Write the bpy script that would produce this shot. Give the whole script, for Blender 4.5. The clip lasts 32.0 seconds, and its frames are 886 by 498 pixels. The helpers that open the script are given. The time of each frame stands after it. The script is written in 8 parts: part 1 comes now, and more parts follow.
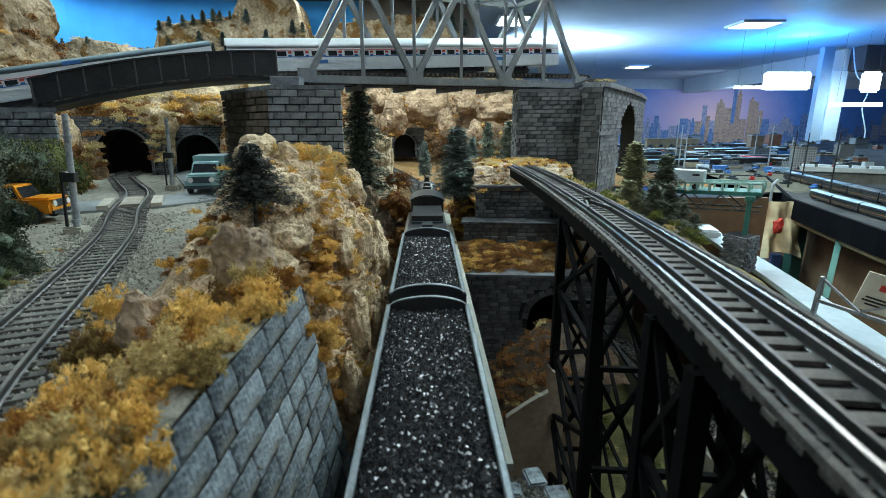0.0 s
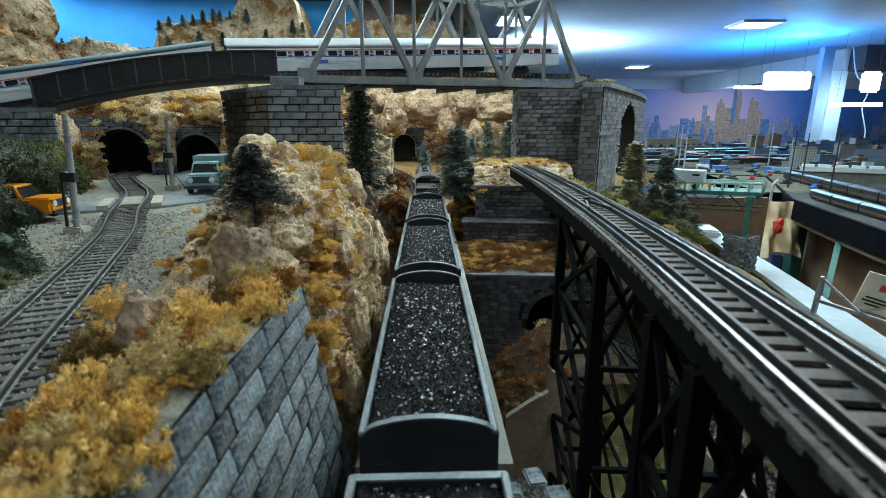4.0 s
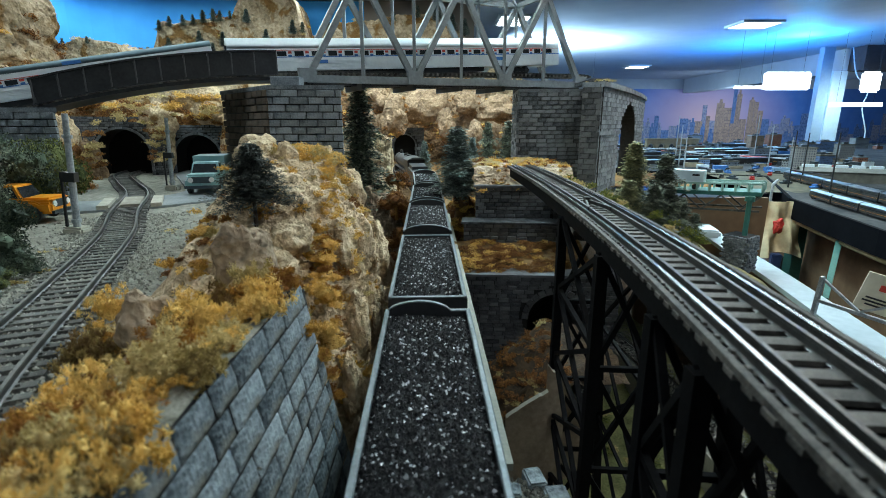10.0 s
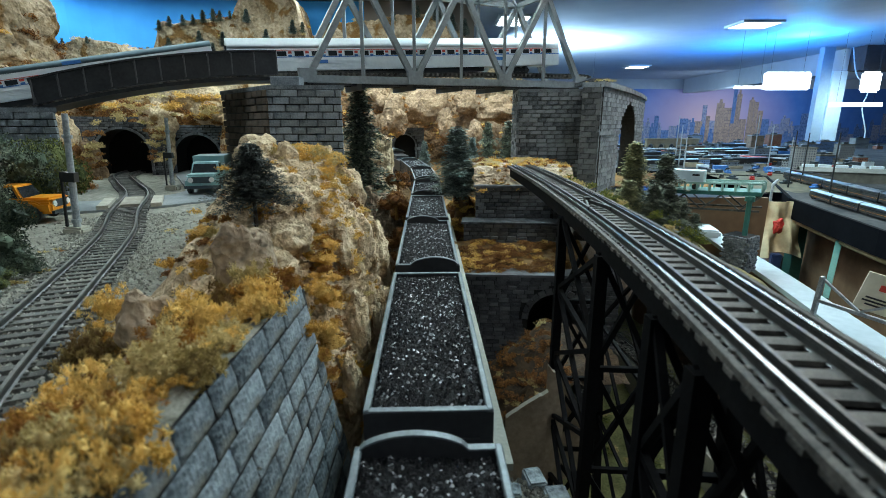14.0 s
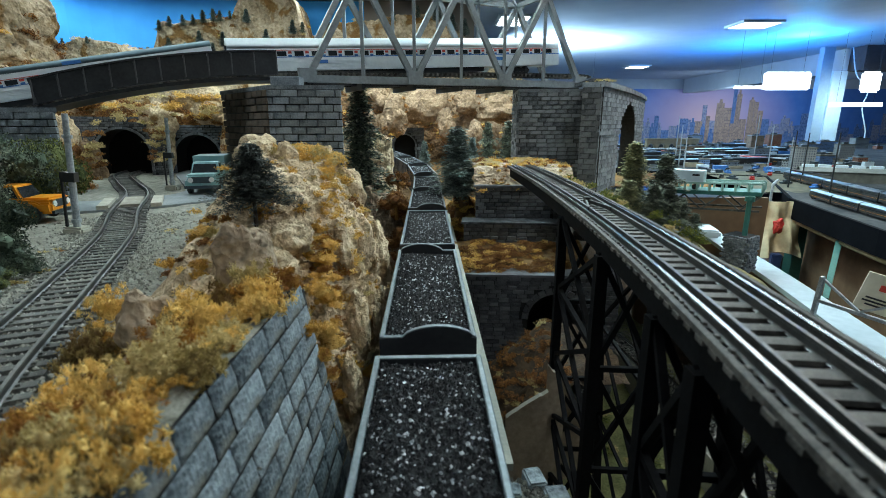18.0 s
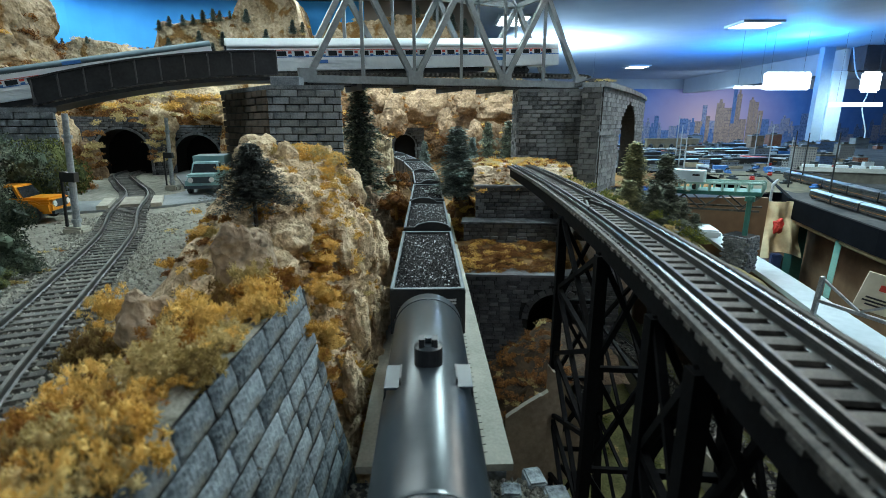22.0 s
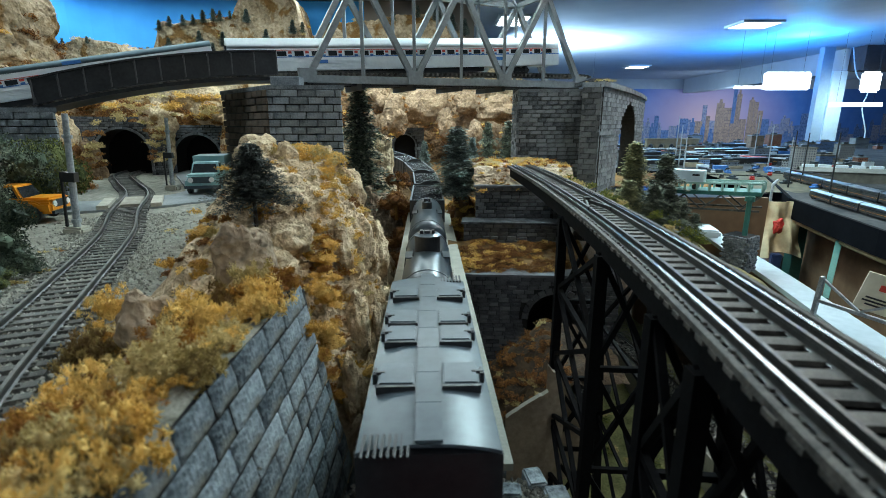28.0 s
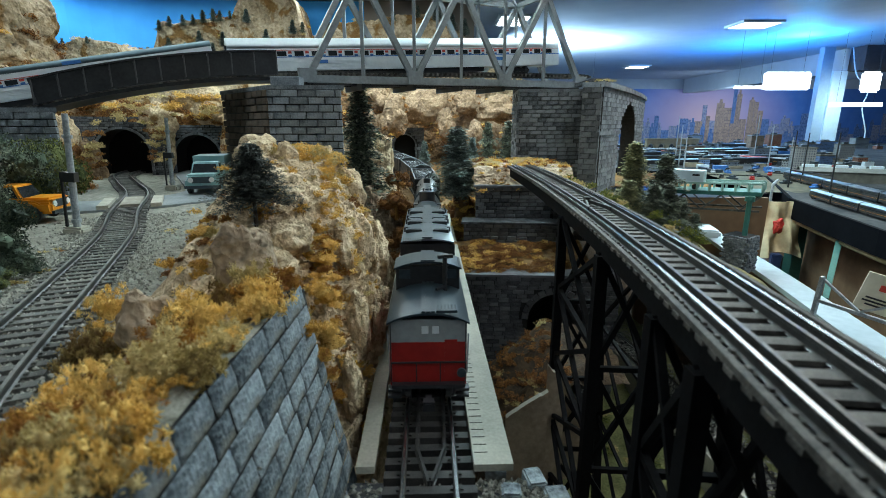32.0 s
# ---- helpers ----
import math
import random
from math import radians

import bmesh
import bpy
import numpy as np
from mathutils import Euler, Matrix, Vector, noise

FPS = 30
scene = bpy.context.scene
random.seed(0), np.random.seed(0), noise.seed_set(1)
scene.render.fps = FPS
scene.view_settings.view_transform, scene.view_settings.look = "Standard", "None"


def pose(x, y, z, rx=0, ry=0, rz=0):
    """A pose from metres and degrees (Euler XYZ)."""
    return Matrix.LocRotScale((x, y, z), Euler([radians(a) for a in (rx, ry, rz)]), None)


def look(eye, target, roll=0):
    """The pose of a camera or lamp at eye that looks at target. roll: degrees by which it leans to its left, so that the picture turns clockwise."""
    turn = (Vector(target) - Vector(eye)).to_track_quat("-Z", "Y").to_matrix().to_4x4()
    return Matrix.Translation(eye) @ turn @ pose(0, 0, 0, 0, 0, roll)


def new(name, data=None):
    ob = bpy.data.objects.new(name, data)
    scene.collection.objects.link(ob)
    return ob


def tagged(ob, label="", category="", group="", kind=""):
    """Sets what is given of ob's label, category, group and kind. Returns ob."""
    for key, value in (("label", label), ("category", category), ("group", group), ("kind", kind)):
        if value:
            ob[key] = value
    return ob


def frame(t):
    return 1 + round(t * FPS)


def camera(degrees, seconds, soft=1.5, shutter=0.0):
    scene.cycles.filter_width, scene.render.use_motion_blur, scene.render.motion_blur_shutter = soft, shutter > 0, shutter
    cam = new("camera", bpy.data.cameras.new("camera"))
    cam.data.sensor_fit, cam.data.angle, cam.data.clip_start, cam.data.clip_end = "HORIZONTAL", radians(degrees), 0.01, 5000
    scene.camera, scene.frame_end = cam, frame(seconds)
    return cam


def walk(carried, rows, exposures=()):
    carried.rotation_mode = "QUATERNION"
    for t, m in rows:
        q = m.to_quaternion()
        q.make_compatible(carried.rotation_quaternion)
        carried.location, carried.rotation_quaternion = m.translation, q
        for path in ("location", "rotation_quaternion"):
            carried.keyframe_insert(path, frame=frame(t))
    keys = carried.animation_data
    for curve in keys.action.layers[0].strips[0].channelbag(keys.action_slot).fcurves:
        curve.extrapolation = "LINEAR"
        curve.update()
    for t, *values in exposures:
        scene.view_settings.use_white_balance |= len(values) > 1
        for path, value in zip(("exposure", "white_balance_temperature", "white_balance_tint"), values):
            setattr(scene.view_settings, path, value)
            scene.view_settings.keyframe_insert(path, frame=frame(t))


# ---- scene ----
# A model railway. Everything below is written in centimetres; U turns it into metres.
# z = 0 is the rail head of the coal line, y runs ahead, x to the right.
U = 0.01
cam = camera(84, 32.0, soft=0.6)
cam.data.dof.use_dof = True
cam.data.dof.focus_distance, cam.data.dof.aperture_fstop = 0.6, 36
EYE = pose(0, 0, 10.6 * U, 90 - 14.24, 0, 0)
walk(cam, [(0, EYE), (32, EYE)])

# ---- light ----
world = bpy.data.worlds.new("room_dusk")
scene.world = world
world.use_nodes = True
world.node_tree.nodes["Background"].inputs[0].default_value = (0.35, 0.5, 0.8, 1)
world.node_tree.nodes["Background"].inputs[1].default_value = 0.05
scene.view_settings.exposure = 0.0


def lamp(x, y, z, sx, sy, watts, colour, target=None):
    data = bpy.data.lights.new("fluorescent_lamp", "AREA")
    data.shape, data.size, data.size_y = "RECTANGLE", sx * U, sy * U
    data.energy, data.color = watts, colour
    ob = new("fluorescent_lamp", data)
    ob.matrix_world = pose(x * U, y * U, z * U) if target is None else look((x * U, y * U, z * U), [c * U for c in target])
    return ob


COOL, WARM = (0.63, 0.92, 0.99), (0.76, 0.95, 0.95)
lamp(34, 22, 54, 10, 60, 0.42, COOL)
lamp(80, 132, 54, 8, 96, 2.4, COOL)
lamp(20, 80, 54, 9, 44, 5.2, COOL)
lamp(-38, 40, 54, 60, 8, 1.35, WARM)
# Added fill lamp behind the camera; no such light is known there.
lamp(16, -46, 54, 90, 10, 0.2, COOL)
lamp(-20, 112, 54, 90, 8, 4.2, WARM)
# Added out-of-view lamp that brightens the painted sky.
lamp(-88, 176, 54, 110, 8, 2.5, COOL)
# Extra lamp, added before the far ridge to lighten its rock.
lamp(-60, 124, 54, 120, 8, 5.4, COOL)
lamp(144.4, 247, 54.5, 16, 12, 8, (0.45, 0.75, 1.0))
lamp(156, 420, 54.5, 14, 14, 14, COOL)
lamp(31, 237, 54.5, 12, 20, 10, COOL)
# Two added blue lamps facing up, to make the ceiling's blue glow.
lamp(190, 278, 46, 10, 12, 4, (0.03, 0.4, 1.0), (190, 274, 60))
lamp(186, 300, 18, 16, 12, 12, (0.005, 0.24, 1.0), (176, 312, 60))
lamp(236, 296, 28, 16, 5, 1.3, COOL, (243, 318, 6))
# Added fill lamp over the aisle, to brighten the cloth and skirt.
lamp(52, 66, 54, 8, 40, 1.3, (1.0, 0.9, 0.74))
# Added upward lamp for the pale glow on the ceiling.
lamp(50, 300, 44, 14, 60, 35, (0.42, 0.7, 1.0), (60, 301, 60))
# Lamp without a fixture, added to brighten the mural.
lamp(300, 440, 30, 120, 10, 10, (0.5, 0.72, 1.0), (300, 540, 5))

# ---- materials ----
MATS = {}


def ramp(nodes, stops):
    r = nodes.new("ShaderNodeValToRGB")
    els = r.color_ramp.elements
    while len(els) < len(stops):
        els.new(0.5)
    for e, (p, c) in zip(els, stops):
        e.position, e.color = p, (*c, 1)
    return r


def material(name, dark, light, scale=3.0, rough=0.7, metal=0.0, bump=0.3, fine=6.0, extra=None, island=0.0, piece=0.0, spec=0.5, soft=(0.3, 0.7), bdist=0.05, crag=0.0):
    """Two-scale noise between two colours; scale in waves per centimetre; bump relief; piece or island: how far single pieces differ."""
    if name in MATS:
        return MATS[name]
    m = bpy.data.materials.new(name)
    m.use_nodes = True
    nt, n = m.node_tree, m.node_tree.nodes
    b = n["Principled BSDF"]
    tc = n.new("ShaderNodeTexCoord")
    mp = n.new("ShaderNodeMapping")
    mp.inputs["Scale"].default_value = (100, 100, 100)
    nt.links.new(tc.outputs["Object"], mp.inputs["Vector"])
    big = n.new("ShaderNodeTexNoise")
    big.inputs["Scale"].default_value, big.inputs["Detail"].default_value = scale, 5
    small = n.new("ShaderNodeTexNoise")
    small.inputs["Scale"].default_value, small.inputs["Detail"].default_value = scale * fine, 4
    for t in (big, small):
        nt.links.new(mp.outputs[0], t.inputs["Vector"])
    mix = n.new("ShaderNodeMath")
    mix.operation = "MULTIPLY_ADD"
    mix.inputs[1].default_value = 0.45
    sc = n.new("ShaderNodeMath")
    sc.operation = "MULTIPLY"
    sc.inputs[1].default_value = 0.55
    nt.links.new(big.outputs[0], sc.inputs[0])
    nt.links.new(small.outputs[0], mix.inputs[0])
    nt.links.new(sc.outputs[0], mix.inputs[2])
    val = mix.outputs[0]
    if island or piece:
        if island:
            g = n.new("ShaderNodeNewGeometry")
            src, k = g.outputs["Random Per Island"], island
        else:
            g = n.new("ShaderNodeObjectInfo")
            src, k = g.outputs["Random"], piece
        sub = n.new("ShaderNodeMath")
        sub.operation, sub.inputs[1].default_value = "SUBTRACT", 0.5
        nt.links.new(src, sub.inputs[0])
        ma = n.new("ShaderNodeMath")
        ma.operation, ma.inputs[1].default_value = "MULTIPLY_ADD", k
        nt.links.new(sub.outputs[0], ma.inputs[0])
        nt.links.new(val, ma.inputs[2])
        val = ma.outputs[0]
    stops = [(soft[0], dark), (soft[1], light)]
    if extra:
        stops = [(soft[0], dark), (0.5 * (soft[0] + soft[1]), extra), (soft[1], light)]
    r = ramp(n, stops)
    nt.links.new(val, r.inputs[0])
    nt.links.new(r.outputs[0], b.inputs["Base Color"])
    b.inputs["Roughness"].default_value = rough
    b.inputs["Metallic"].default_value = metal
    b.inputs["Specular IOR Level"].default_value = spec
    if bump:
        bp = n.new("ShaderNodeBump")
        bp.inputs["Strength"].default_value, bp.inputs["Distance"].default_value = bump, bdist * U
        nt.links.new(mix.outputs[0], bp.inputs["Height"])
        nt.links.new(bp.outputs[0], b.inputs["Normal"])
        if crag:
            big.inputs["Detail"].default_value = 9
            warp = n.new("ShaderNodeVectorMath")
            warp.operation, warp.inputs[1].default_value = "MULTIPLY_ADD", (0.8, 0.8, 0.8)
            nt.links.new(big.outputs[1], warp.inputs[0])
            nt.links.new(mp.outputs[0], warp.inputs[2])
            last = None
            for sc, amount in ((crag, 0.3), (crag * 3.2, 0.13), (crag * 9, 0.05)):
                vo = n.new("ShaderNodeTexVoronoi")
                vo.feature = "F1"
                vo.inputs["Scale"].default_value = sc
                nt.links.new(warp.outputs[0], vo.inputs["Vector"])
                bq = n.new("ShaderNodeBump")
                bq.inputs["Strength"].default_value, bq.inputs["Distance"].default_value = 1.0, amount / crag * U
                nt.links.new(vo.outputs["Distance"], bq.inputs["Height"])
                if last:
                    nt.links.new(last.outputs[0], bq.inputs["Normal"])
                last = bq
            nt.links.new(last.outputs[0], bp.inputs["Normal"])
    MATS[name] = m
    return m


def glowing(name, colour, strength):
    if name in MATS:
        return MATS[name]
    m = bpy.data.materials.new(name)
    m.use_nodes = True
    b = m.node_tree.nodes["Principled BSDF"]
    b.inputs["Base Color"].default_value = (0.8, 0.8, 0.8, 1)
    b.inputs["Emission Color"].default_value = (*colour, 1)
    b.inputs["Emission Strength"].default_value = strength
    MATS[name] = m
    return m


def stained(m, colour, scale, lo, hi, crack=0.0, crack_colour=(0.05, 0.035, 0.02)):
    """Lay stains of a second colour, and thin dark cracks, over a material."""
    nt, n = m.node_tree, m.node_tree.nodes
    b = n["Principled BSDF"]
    src = b.inputs["Base Color"].links[0].from_socket
    tc = n.new("ShaderNodeTexCoord")
    mp = n.new("ShaderNodeMapping")
    mp.inputs["Scale"].default_value = (100, 100, 100)
    nt.links.new(tc.outputs["Object"], mp.inputs["Vector"])

    def mask(sc, lo_, hi_, distort, ridge_):
        t = n.new("ShaderNodeTexNoise")
        t.inputs["Scale"].default_value, t.inputs["Detail"].default_value, t.inputs["Distortion"].default_value = sc, 6, distort
        nt.links.new(mp.outputs[0], t.inputs["Vector"])
        out = t.outputs[0]
        if ridge_:
            s = n.new("ShaderNodeMath")
            s.operation, s.inputs[1].default_value = "SUBTRACT", 0.5
            nt.links.new(out, s.inputs[0])
            a = n.new("ShaderNodeMath")
            a.operation = "ABSOLUTE"
            nt.links.new(s.outputs[0], a.inputs[0])
            out = a.outputs[0]
        r = n.new("ShaderNodeMapRange")
        r.inputs[1].default_value, r.inputs[2].default_value = lo_, hi_
        nt.links.new(out, r.inputs[0])
        return r.outputs[0]

    def over(src_, fac, col):
        mx = n.new("ShaderNodeMix")
        mx.data_type = "RGBA"
        nt.links.new(fac, mx.inputs[0])
        nt.links.new(src_, mx.inputs[6])
        mx.inputs[7].default_value = (*col, 1)
        return mx.outputs[2]

    src = over(src, mask(scale, lo, hi, 0.5, False), colour)
    if crack:
        src = over(src, mask(crack, 0.028, 0.004, 1.6, True), crack_colour)
    nt.links.new(src, b.inputs["Base Color"])
    return m


ROCK = material("plaster_rock", (0.2, 0.13, 0.07), (0.88, 0.71, 0.48), 0.5, 0.9, bump=1.0, fine=7, extra=(0.63, 0.47, 0.29), bdist=0.15, crag=1.1)
ROCK_GREY = material("grey_rock", (0.16, 0.11, 0.07), (0.66, 0.53, 0.38), 0.6, 0.9, bump=0.7, fine=7, extra=(0.43, 0.315, 0.21), bdist=0.12, crag=0.4)
stained(ROCK, (0.3, 0.16, 0.05), 0.3, 0.56, 0.68)
stained(ROCK_GREY, (0.1, 0.07, 0.04), 0.4, 0.56, 0.7)
BOULDER = material("brown_boulder", (0.09, 0.052, 0.03), (0.48, 0.325, 0.2), 0.35, 0.9, bump=0.8, fine=6, extra=(0.28, 0.18, 0.105), bdist=0.25, crag=0.45)
VIASTONE = material("blue_grey_ashlar", (0.1, 0.12, 0.14), (0.36, 0.4, 0.44), 1.0, 0.85, bump=0.6, fine=6, piece=0.3)
DARKROCK = material("dark_brown_rock", (0.03, 0.015, 0.007), (0.36, 0.2, 0.09), 0.3, 0.9, bump=0.9, fine=6, extra=(0.15, 0.078, 0.033), bdist=0.3, crag=0.4)
FARROCK = material("far_rock", (0.13, 0.09, 0.05), (0.64, 0.5, 0.35), 0.2, 0.9, bump=0.9, fine=6, extra=(0.4, 0.29, 0.18), bdist=0.4, crag=0.3)
stained(FARROCK, (0.2, 0.1, 0.025), 0.16, 0.53, 0.6)
EARTH = material("dark_earth", (0.018, 0.012, 0.008), (0.1, 0.062, 0.03), 0.8, 0.95, bump=0.9, fine=8, bdist=0.15)
STRAW = material("straw_turf", (0.06, 0.03, 0.01), (0.3, 0.16, 0.045), 1.5, 0.95, bump=0.9, fine=8, extra=(0.17, 0.09, 0.026), bdist=0.12)
GOLD = material("golden_lichen", (0.28, 0.11, 0.015), (0.98, 0.7, 0.24), 0.9, 0.9, bump=0.6, fine=6, extra=(0.7, 0.4, 0.075), piece=0.45)
OLIVE = material("olive_lichen", (0.16, 0.09, 0.025), (0.74, 0.59, 0.28), 0.9, 0.9, bump=0.6, fine=6, extra=(0.42, 0.31, 0.105), piece=0.45)
RUST = material("rusty_foliage", (0.09, 0.034, 0.01), (0.48, 0.23, 0.06), 0.9, 0.9, bump=0.6, fine=6, extra=(0.25, 0.105, 0.025), island=0.4)
MOSS = material("green_foam", (0.03, 0.05, 0.01), (0.3, 0.32, 0.06), 1.2, 0.9, bump=0.6, fine=6, island=0.35)
FIR = material("fir_needles", (0.05, 0.07, 0.065), (0.24, 0.3, 0.26), 2.0, 0.9, bump=0.3, fine=5, island=0.4)
FIR_DARK = material("dark_fir_needles", (0.035, 0.045, 0.038), (0.24, 0.27, 0.19), 2.0, 0.9, bump=0.3, fine=5, island=0.4)
FIR_TIP = material("pale_fir_needles", (0.05, 0.07, 0.05), (0.45, 0.42, 0.2), 0.8, 0.9, bump=0.3, fine=5, island=0.5)
SHRUBGREEN = material("bush_leaves", (0.02, 0.035, 0.025), (0.13, 0.17, 0.11), 2.0, 0.9, bump=0.3, fine=5, island=0.4)
BARK = material("bark", (0.03, 0.02, 0.012), (0.12, 0.08, 0.05), 4, 0.9, bump=0.6)
BLOCK = material("grey_stone_block", (0.035, 0.05, 0.06), (0.36, 0.42, 0.45), 1.1, 0.75, bump=1.0, fine=6, piece=0.22, bdist=0.16, soft=(0.36, 0.66))
stained(BLOCK, (0.17, 0.155, 0.115), 0.45, 0.5, 0.62)
JOINT = material("dark_mortar", (0.012, 0.012, 0.012), (0.04, 0.04, 0.04), 3, 0.95, bump=0.4)
PIERSTONE = material("pier_stone", (0.055, 0.067, 0.08), (0.27, 0.3, 0.335), 1.2, 0.85, bump=0.9, fine=6, piece=0.2)
DARKBRICK = material("dark_brick", (0.035, 0.038, 0.044), (0.17, 0.175, 0.185), 1.5, 0.85, bump=0.9, fine=6, piece=0.35)
BLACKBRICK = material("black_brick", (0.045, 0.047, 0.052), (0.17, 0.175, 0.185), 1.5, 0.85, bump=0.5, fine=6, piece=0.35)
PIERDARK = material("sooty_brick", (0.03, 0.034, 0.04), (0.18, 0.19, 0.205), 1.5, 0.85, bump=0.9, fine=6, piece=0.4)
GRAVEL = material("grey_ballast", (0.15, 0.145, 0.125), (0.44, 0.43, 0.375), 4, 0.95, bump=0.6, fine=4, island=0.5)
GROUND = material("sandy_ground", (0.09, 0.085, 0.06), (0.4, 0.39, 0.33), 2.2, 0.95, bump=0.8, fine=6, bdist=0.06)
ROADM = material("road_surface", (0.15, 0.175, 0.185), (0.3, 0.33, 0.34), 0.6, 0.85, bump=0.25, fine=8)
TIE_BLACK = material("black_tie", (0.012, 0.012, 0.012), (0.06, 0.055, 0.05), 3, 0.7, bump=0.4, piece=0.3)
TIE_GREY = material("weathered_tie", (0.035, 0.035, 0.031), (0.17, 0.165, 0.148), 3, 0.85, bump=0.4, piece=0.3)
TIE_BROWN = material("brown_deck_tie", (0.024, 0.022, 0.02), (0.15, 0.136, 0.12), 3, 0.75, bump=0.4, piece=0.3)
RAIL = material("bright_rail", (0.22, 0.23, 0.24), (0.44, 0.45, 0.47), 2, 0.24, 1.0, bump=0.05)
RAIL_RUST = material("dull_rail", (0.08, 0.078, 0.07), (0.22, 0.215, 0.195), 2, 0.5, 0.3, bump=0.1)
RAIL_DARK = material("weathered_rail", (0.03, 0.03, 0.03), (0.09, 0.088, 0.085), 2, 0.4, 0.5, bump=0.1)
PLANK = material("grey_plank", (0.33, 0.32, 0.26), (0.55, 0.53, 0.44), 0.8, 0.7, bump=0.2, fine=10)
STEEL_BLACK = material("black_steel", (0.003, 0.003, 0.0035), (0.01, 0.01, 0.011), 1, 0.75, 0.0, bump=0.15, spec=0.06)
STEEL_GREY = material("grey_painted_steel", (0.13, 0.145, 0.155), (0.25, 0.27, 0.28), 0.6, 0.5, 0.2, bump=0.1)
GIRDER = material("dark_girder_paint", (0.009, 0.01, 0.012), (0.035, 0.037, 0.043), 0.7, 0.5, 0.1, bump=0.1)
SILVER = material("silver_car_side", (0.66, 0.71, 0.74), (0.82, 0.87, 0.9), 0.5, 0.4, 0.2, bump=0.03)
# Roofs of one train: the dimmer colour stands for weaker light on one coach.
GREY_ROOF = material("dimmed_car_roof", (0.07, 0.115, 0.135), (0.12, 0.17, 0.195), 0.5, 0.7, 0.1, bump=0.03)
WHITE_ROOF = material("pale_car_roof", (0.66, 0.72, 0.76), (0.8, 0.86, 0.9), 0.5, 0.45, 0.1, bump=0.03)
RED = material("red_stripe", (0.5, 0.05, 0.04), (0.6, 0.08, 0.05), 1, 0.5, bump=0)
BLUEP = material("blue_stripe", (0.03, 0.12, 0.4), (0.05, 0.2, 0.5), 1, 0.5, bump=0)
WINDOW = material("dark_window", (0.01, 0.012, 0.015), (0.03, 0.035, 0.04), 1, 0.1, bump=0)
CARBLACK = material("black_car_paint", (0.012, 0.013, 0.015), (0.035, 0.036, 0.04), 0.8, 0.38, bump=0.05)
CARSHEEN = material("worn_car_rim", (0.022, 0.032, 0.042), (0.07, 0.098, 0.118), 0.8, 0.35, 0.3, bump=0.05)
COAL = material("coal", (0.006, 0.006, 0.007), (0.03, 0.03, 0.033), 8, 0.55, bump=0.5, island=0.3, spec=0.25)
COALBED = material("coal_bed", (0.002, 0.002, 0.003), (0.009, 0.009, 0.01), 10, 0.7, bump=0.8, spec=0.2)
COAL_PAINTED_GLINT = material("painted_coal_glint", (0.04, 0.04, 0.045), (0.75, 0.77, 0.8), 8, 0.25, 0.3, bump=0.2, island=0.9)
TANK = material("grey_tank_paint", (0.022, 0.032, 0.04), (0.045, 0.06, 0.072), 0.5, 0.29, 0.0, bump=0.012, spec=0.6)
HOPROOF = material("grey_hopper_roof", (0.055, 0.076, 0.092), (0.1, 0.132, 0.155), 0.5, 0.32, 0.0, bump=0.012, spec=0.38)
HOPRIM = material("worn_hopper_rim", (0.07, 0.088, 0.1), (0.2, 0.235, 0.255), 0.9, 0.45, 0.2, bump=0.1, fine=8)
CABROOF = material("dark_caboose_roof", (0.016, 0.027, 0.036), (0.032, 0.048, 0.06), 0.4, 0.3, 0.0, bump=0.006, spec=0.28)
CABRED = material("caboose_red", (0.25, 0.009, 0.007), (0.4, 0.018, 0.014), 0.6, 0.45, bump=0.05)
CABGREY = material("caboose_grey", (0.2, 0.225, 0.24), (0.34, 0.37, 0.385), 0.6, 0.45, bump=0.05)
PLAINWHITE = material("white_marking", (0.7, 0.7, 0.7), (0.8, 0.8, 0.8), 1, 0.6, bump=0)


# ---- mesh helpers ----
def mesh_of(bm, name, mat, smooth=False):
    me = bpy.data.meshes.new(name)
    for v in bm.verts:
        v.co *= U
    bm.normal_update()
    bm.to_mesh(me)
    bm.free()
    for m in mat if isinstance(mat, (list, tuple)) else [mat]:
        me.materials.append(m)
    if smooth:
        me.polygons.foreach_set("use_smooth", [True] * len(me.polygons))
    return me


def put(name, me, parent=None, m=None, label=""):
    ob = new(name, me)
    if parent is not None:
        ob.parent = parent
    if m is not None:
        ob.matrix_basis = m
    if label:
        ob["label"] = label
    return ob


def part(name, bm, mat, parent=None, label="", m=None, smooth=False):
    return put(name, mesh_of(bm, name, mat, smooth), parent, m, label)


def cm(x, y, z, rx=0, ry=0, rz=0, s=1.0):
    q = pose(x * U, y * U, z * U, rx, ry, rz)
    return q if s == 1.0 else q @ Matrix.Diagonal((s, s, s, 1))


def thing(name, label, category, m=None, group="", kind=""):
    ob = new(name)
    ob.empty_display_size = 0.01
    if m is not None:
        ob.matrix_basis = m
    return tagged(ob, label, category, group, kind)


def box(bm, x0, x1, y0, y1, z0, z1, m=None):
    c = [Vector((x, y, z)) for z in (z0, z1) for y in (y0, y1) for x in (x0, x1)]
    if m is not None:
        c = [m @ v for v in c]
    v = [bm.verts.new(p) for p in c]
    for f in ((0, 2, 3, 1), (4, 5, 7, 6), (0, 1, 5, 4), (2, 6, 7, 3), (0, 4, 6, 2), (1, 3, 7, 5)):
        bm.faces.new([v[i] for i in f])
    return v


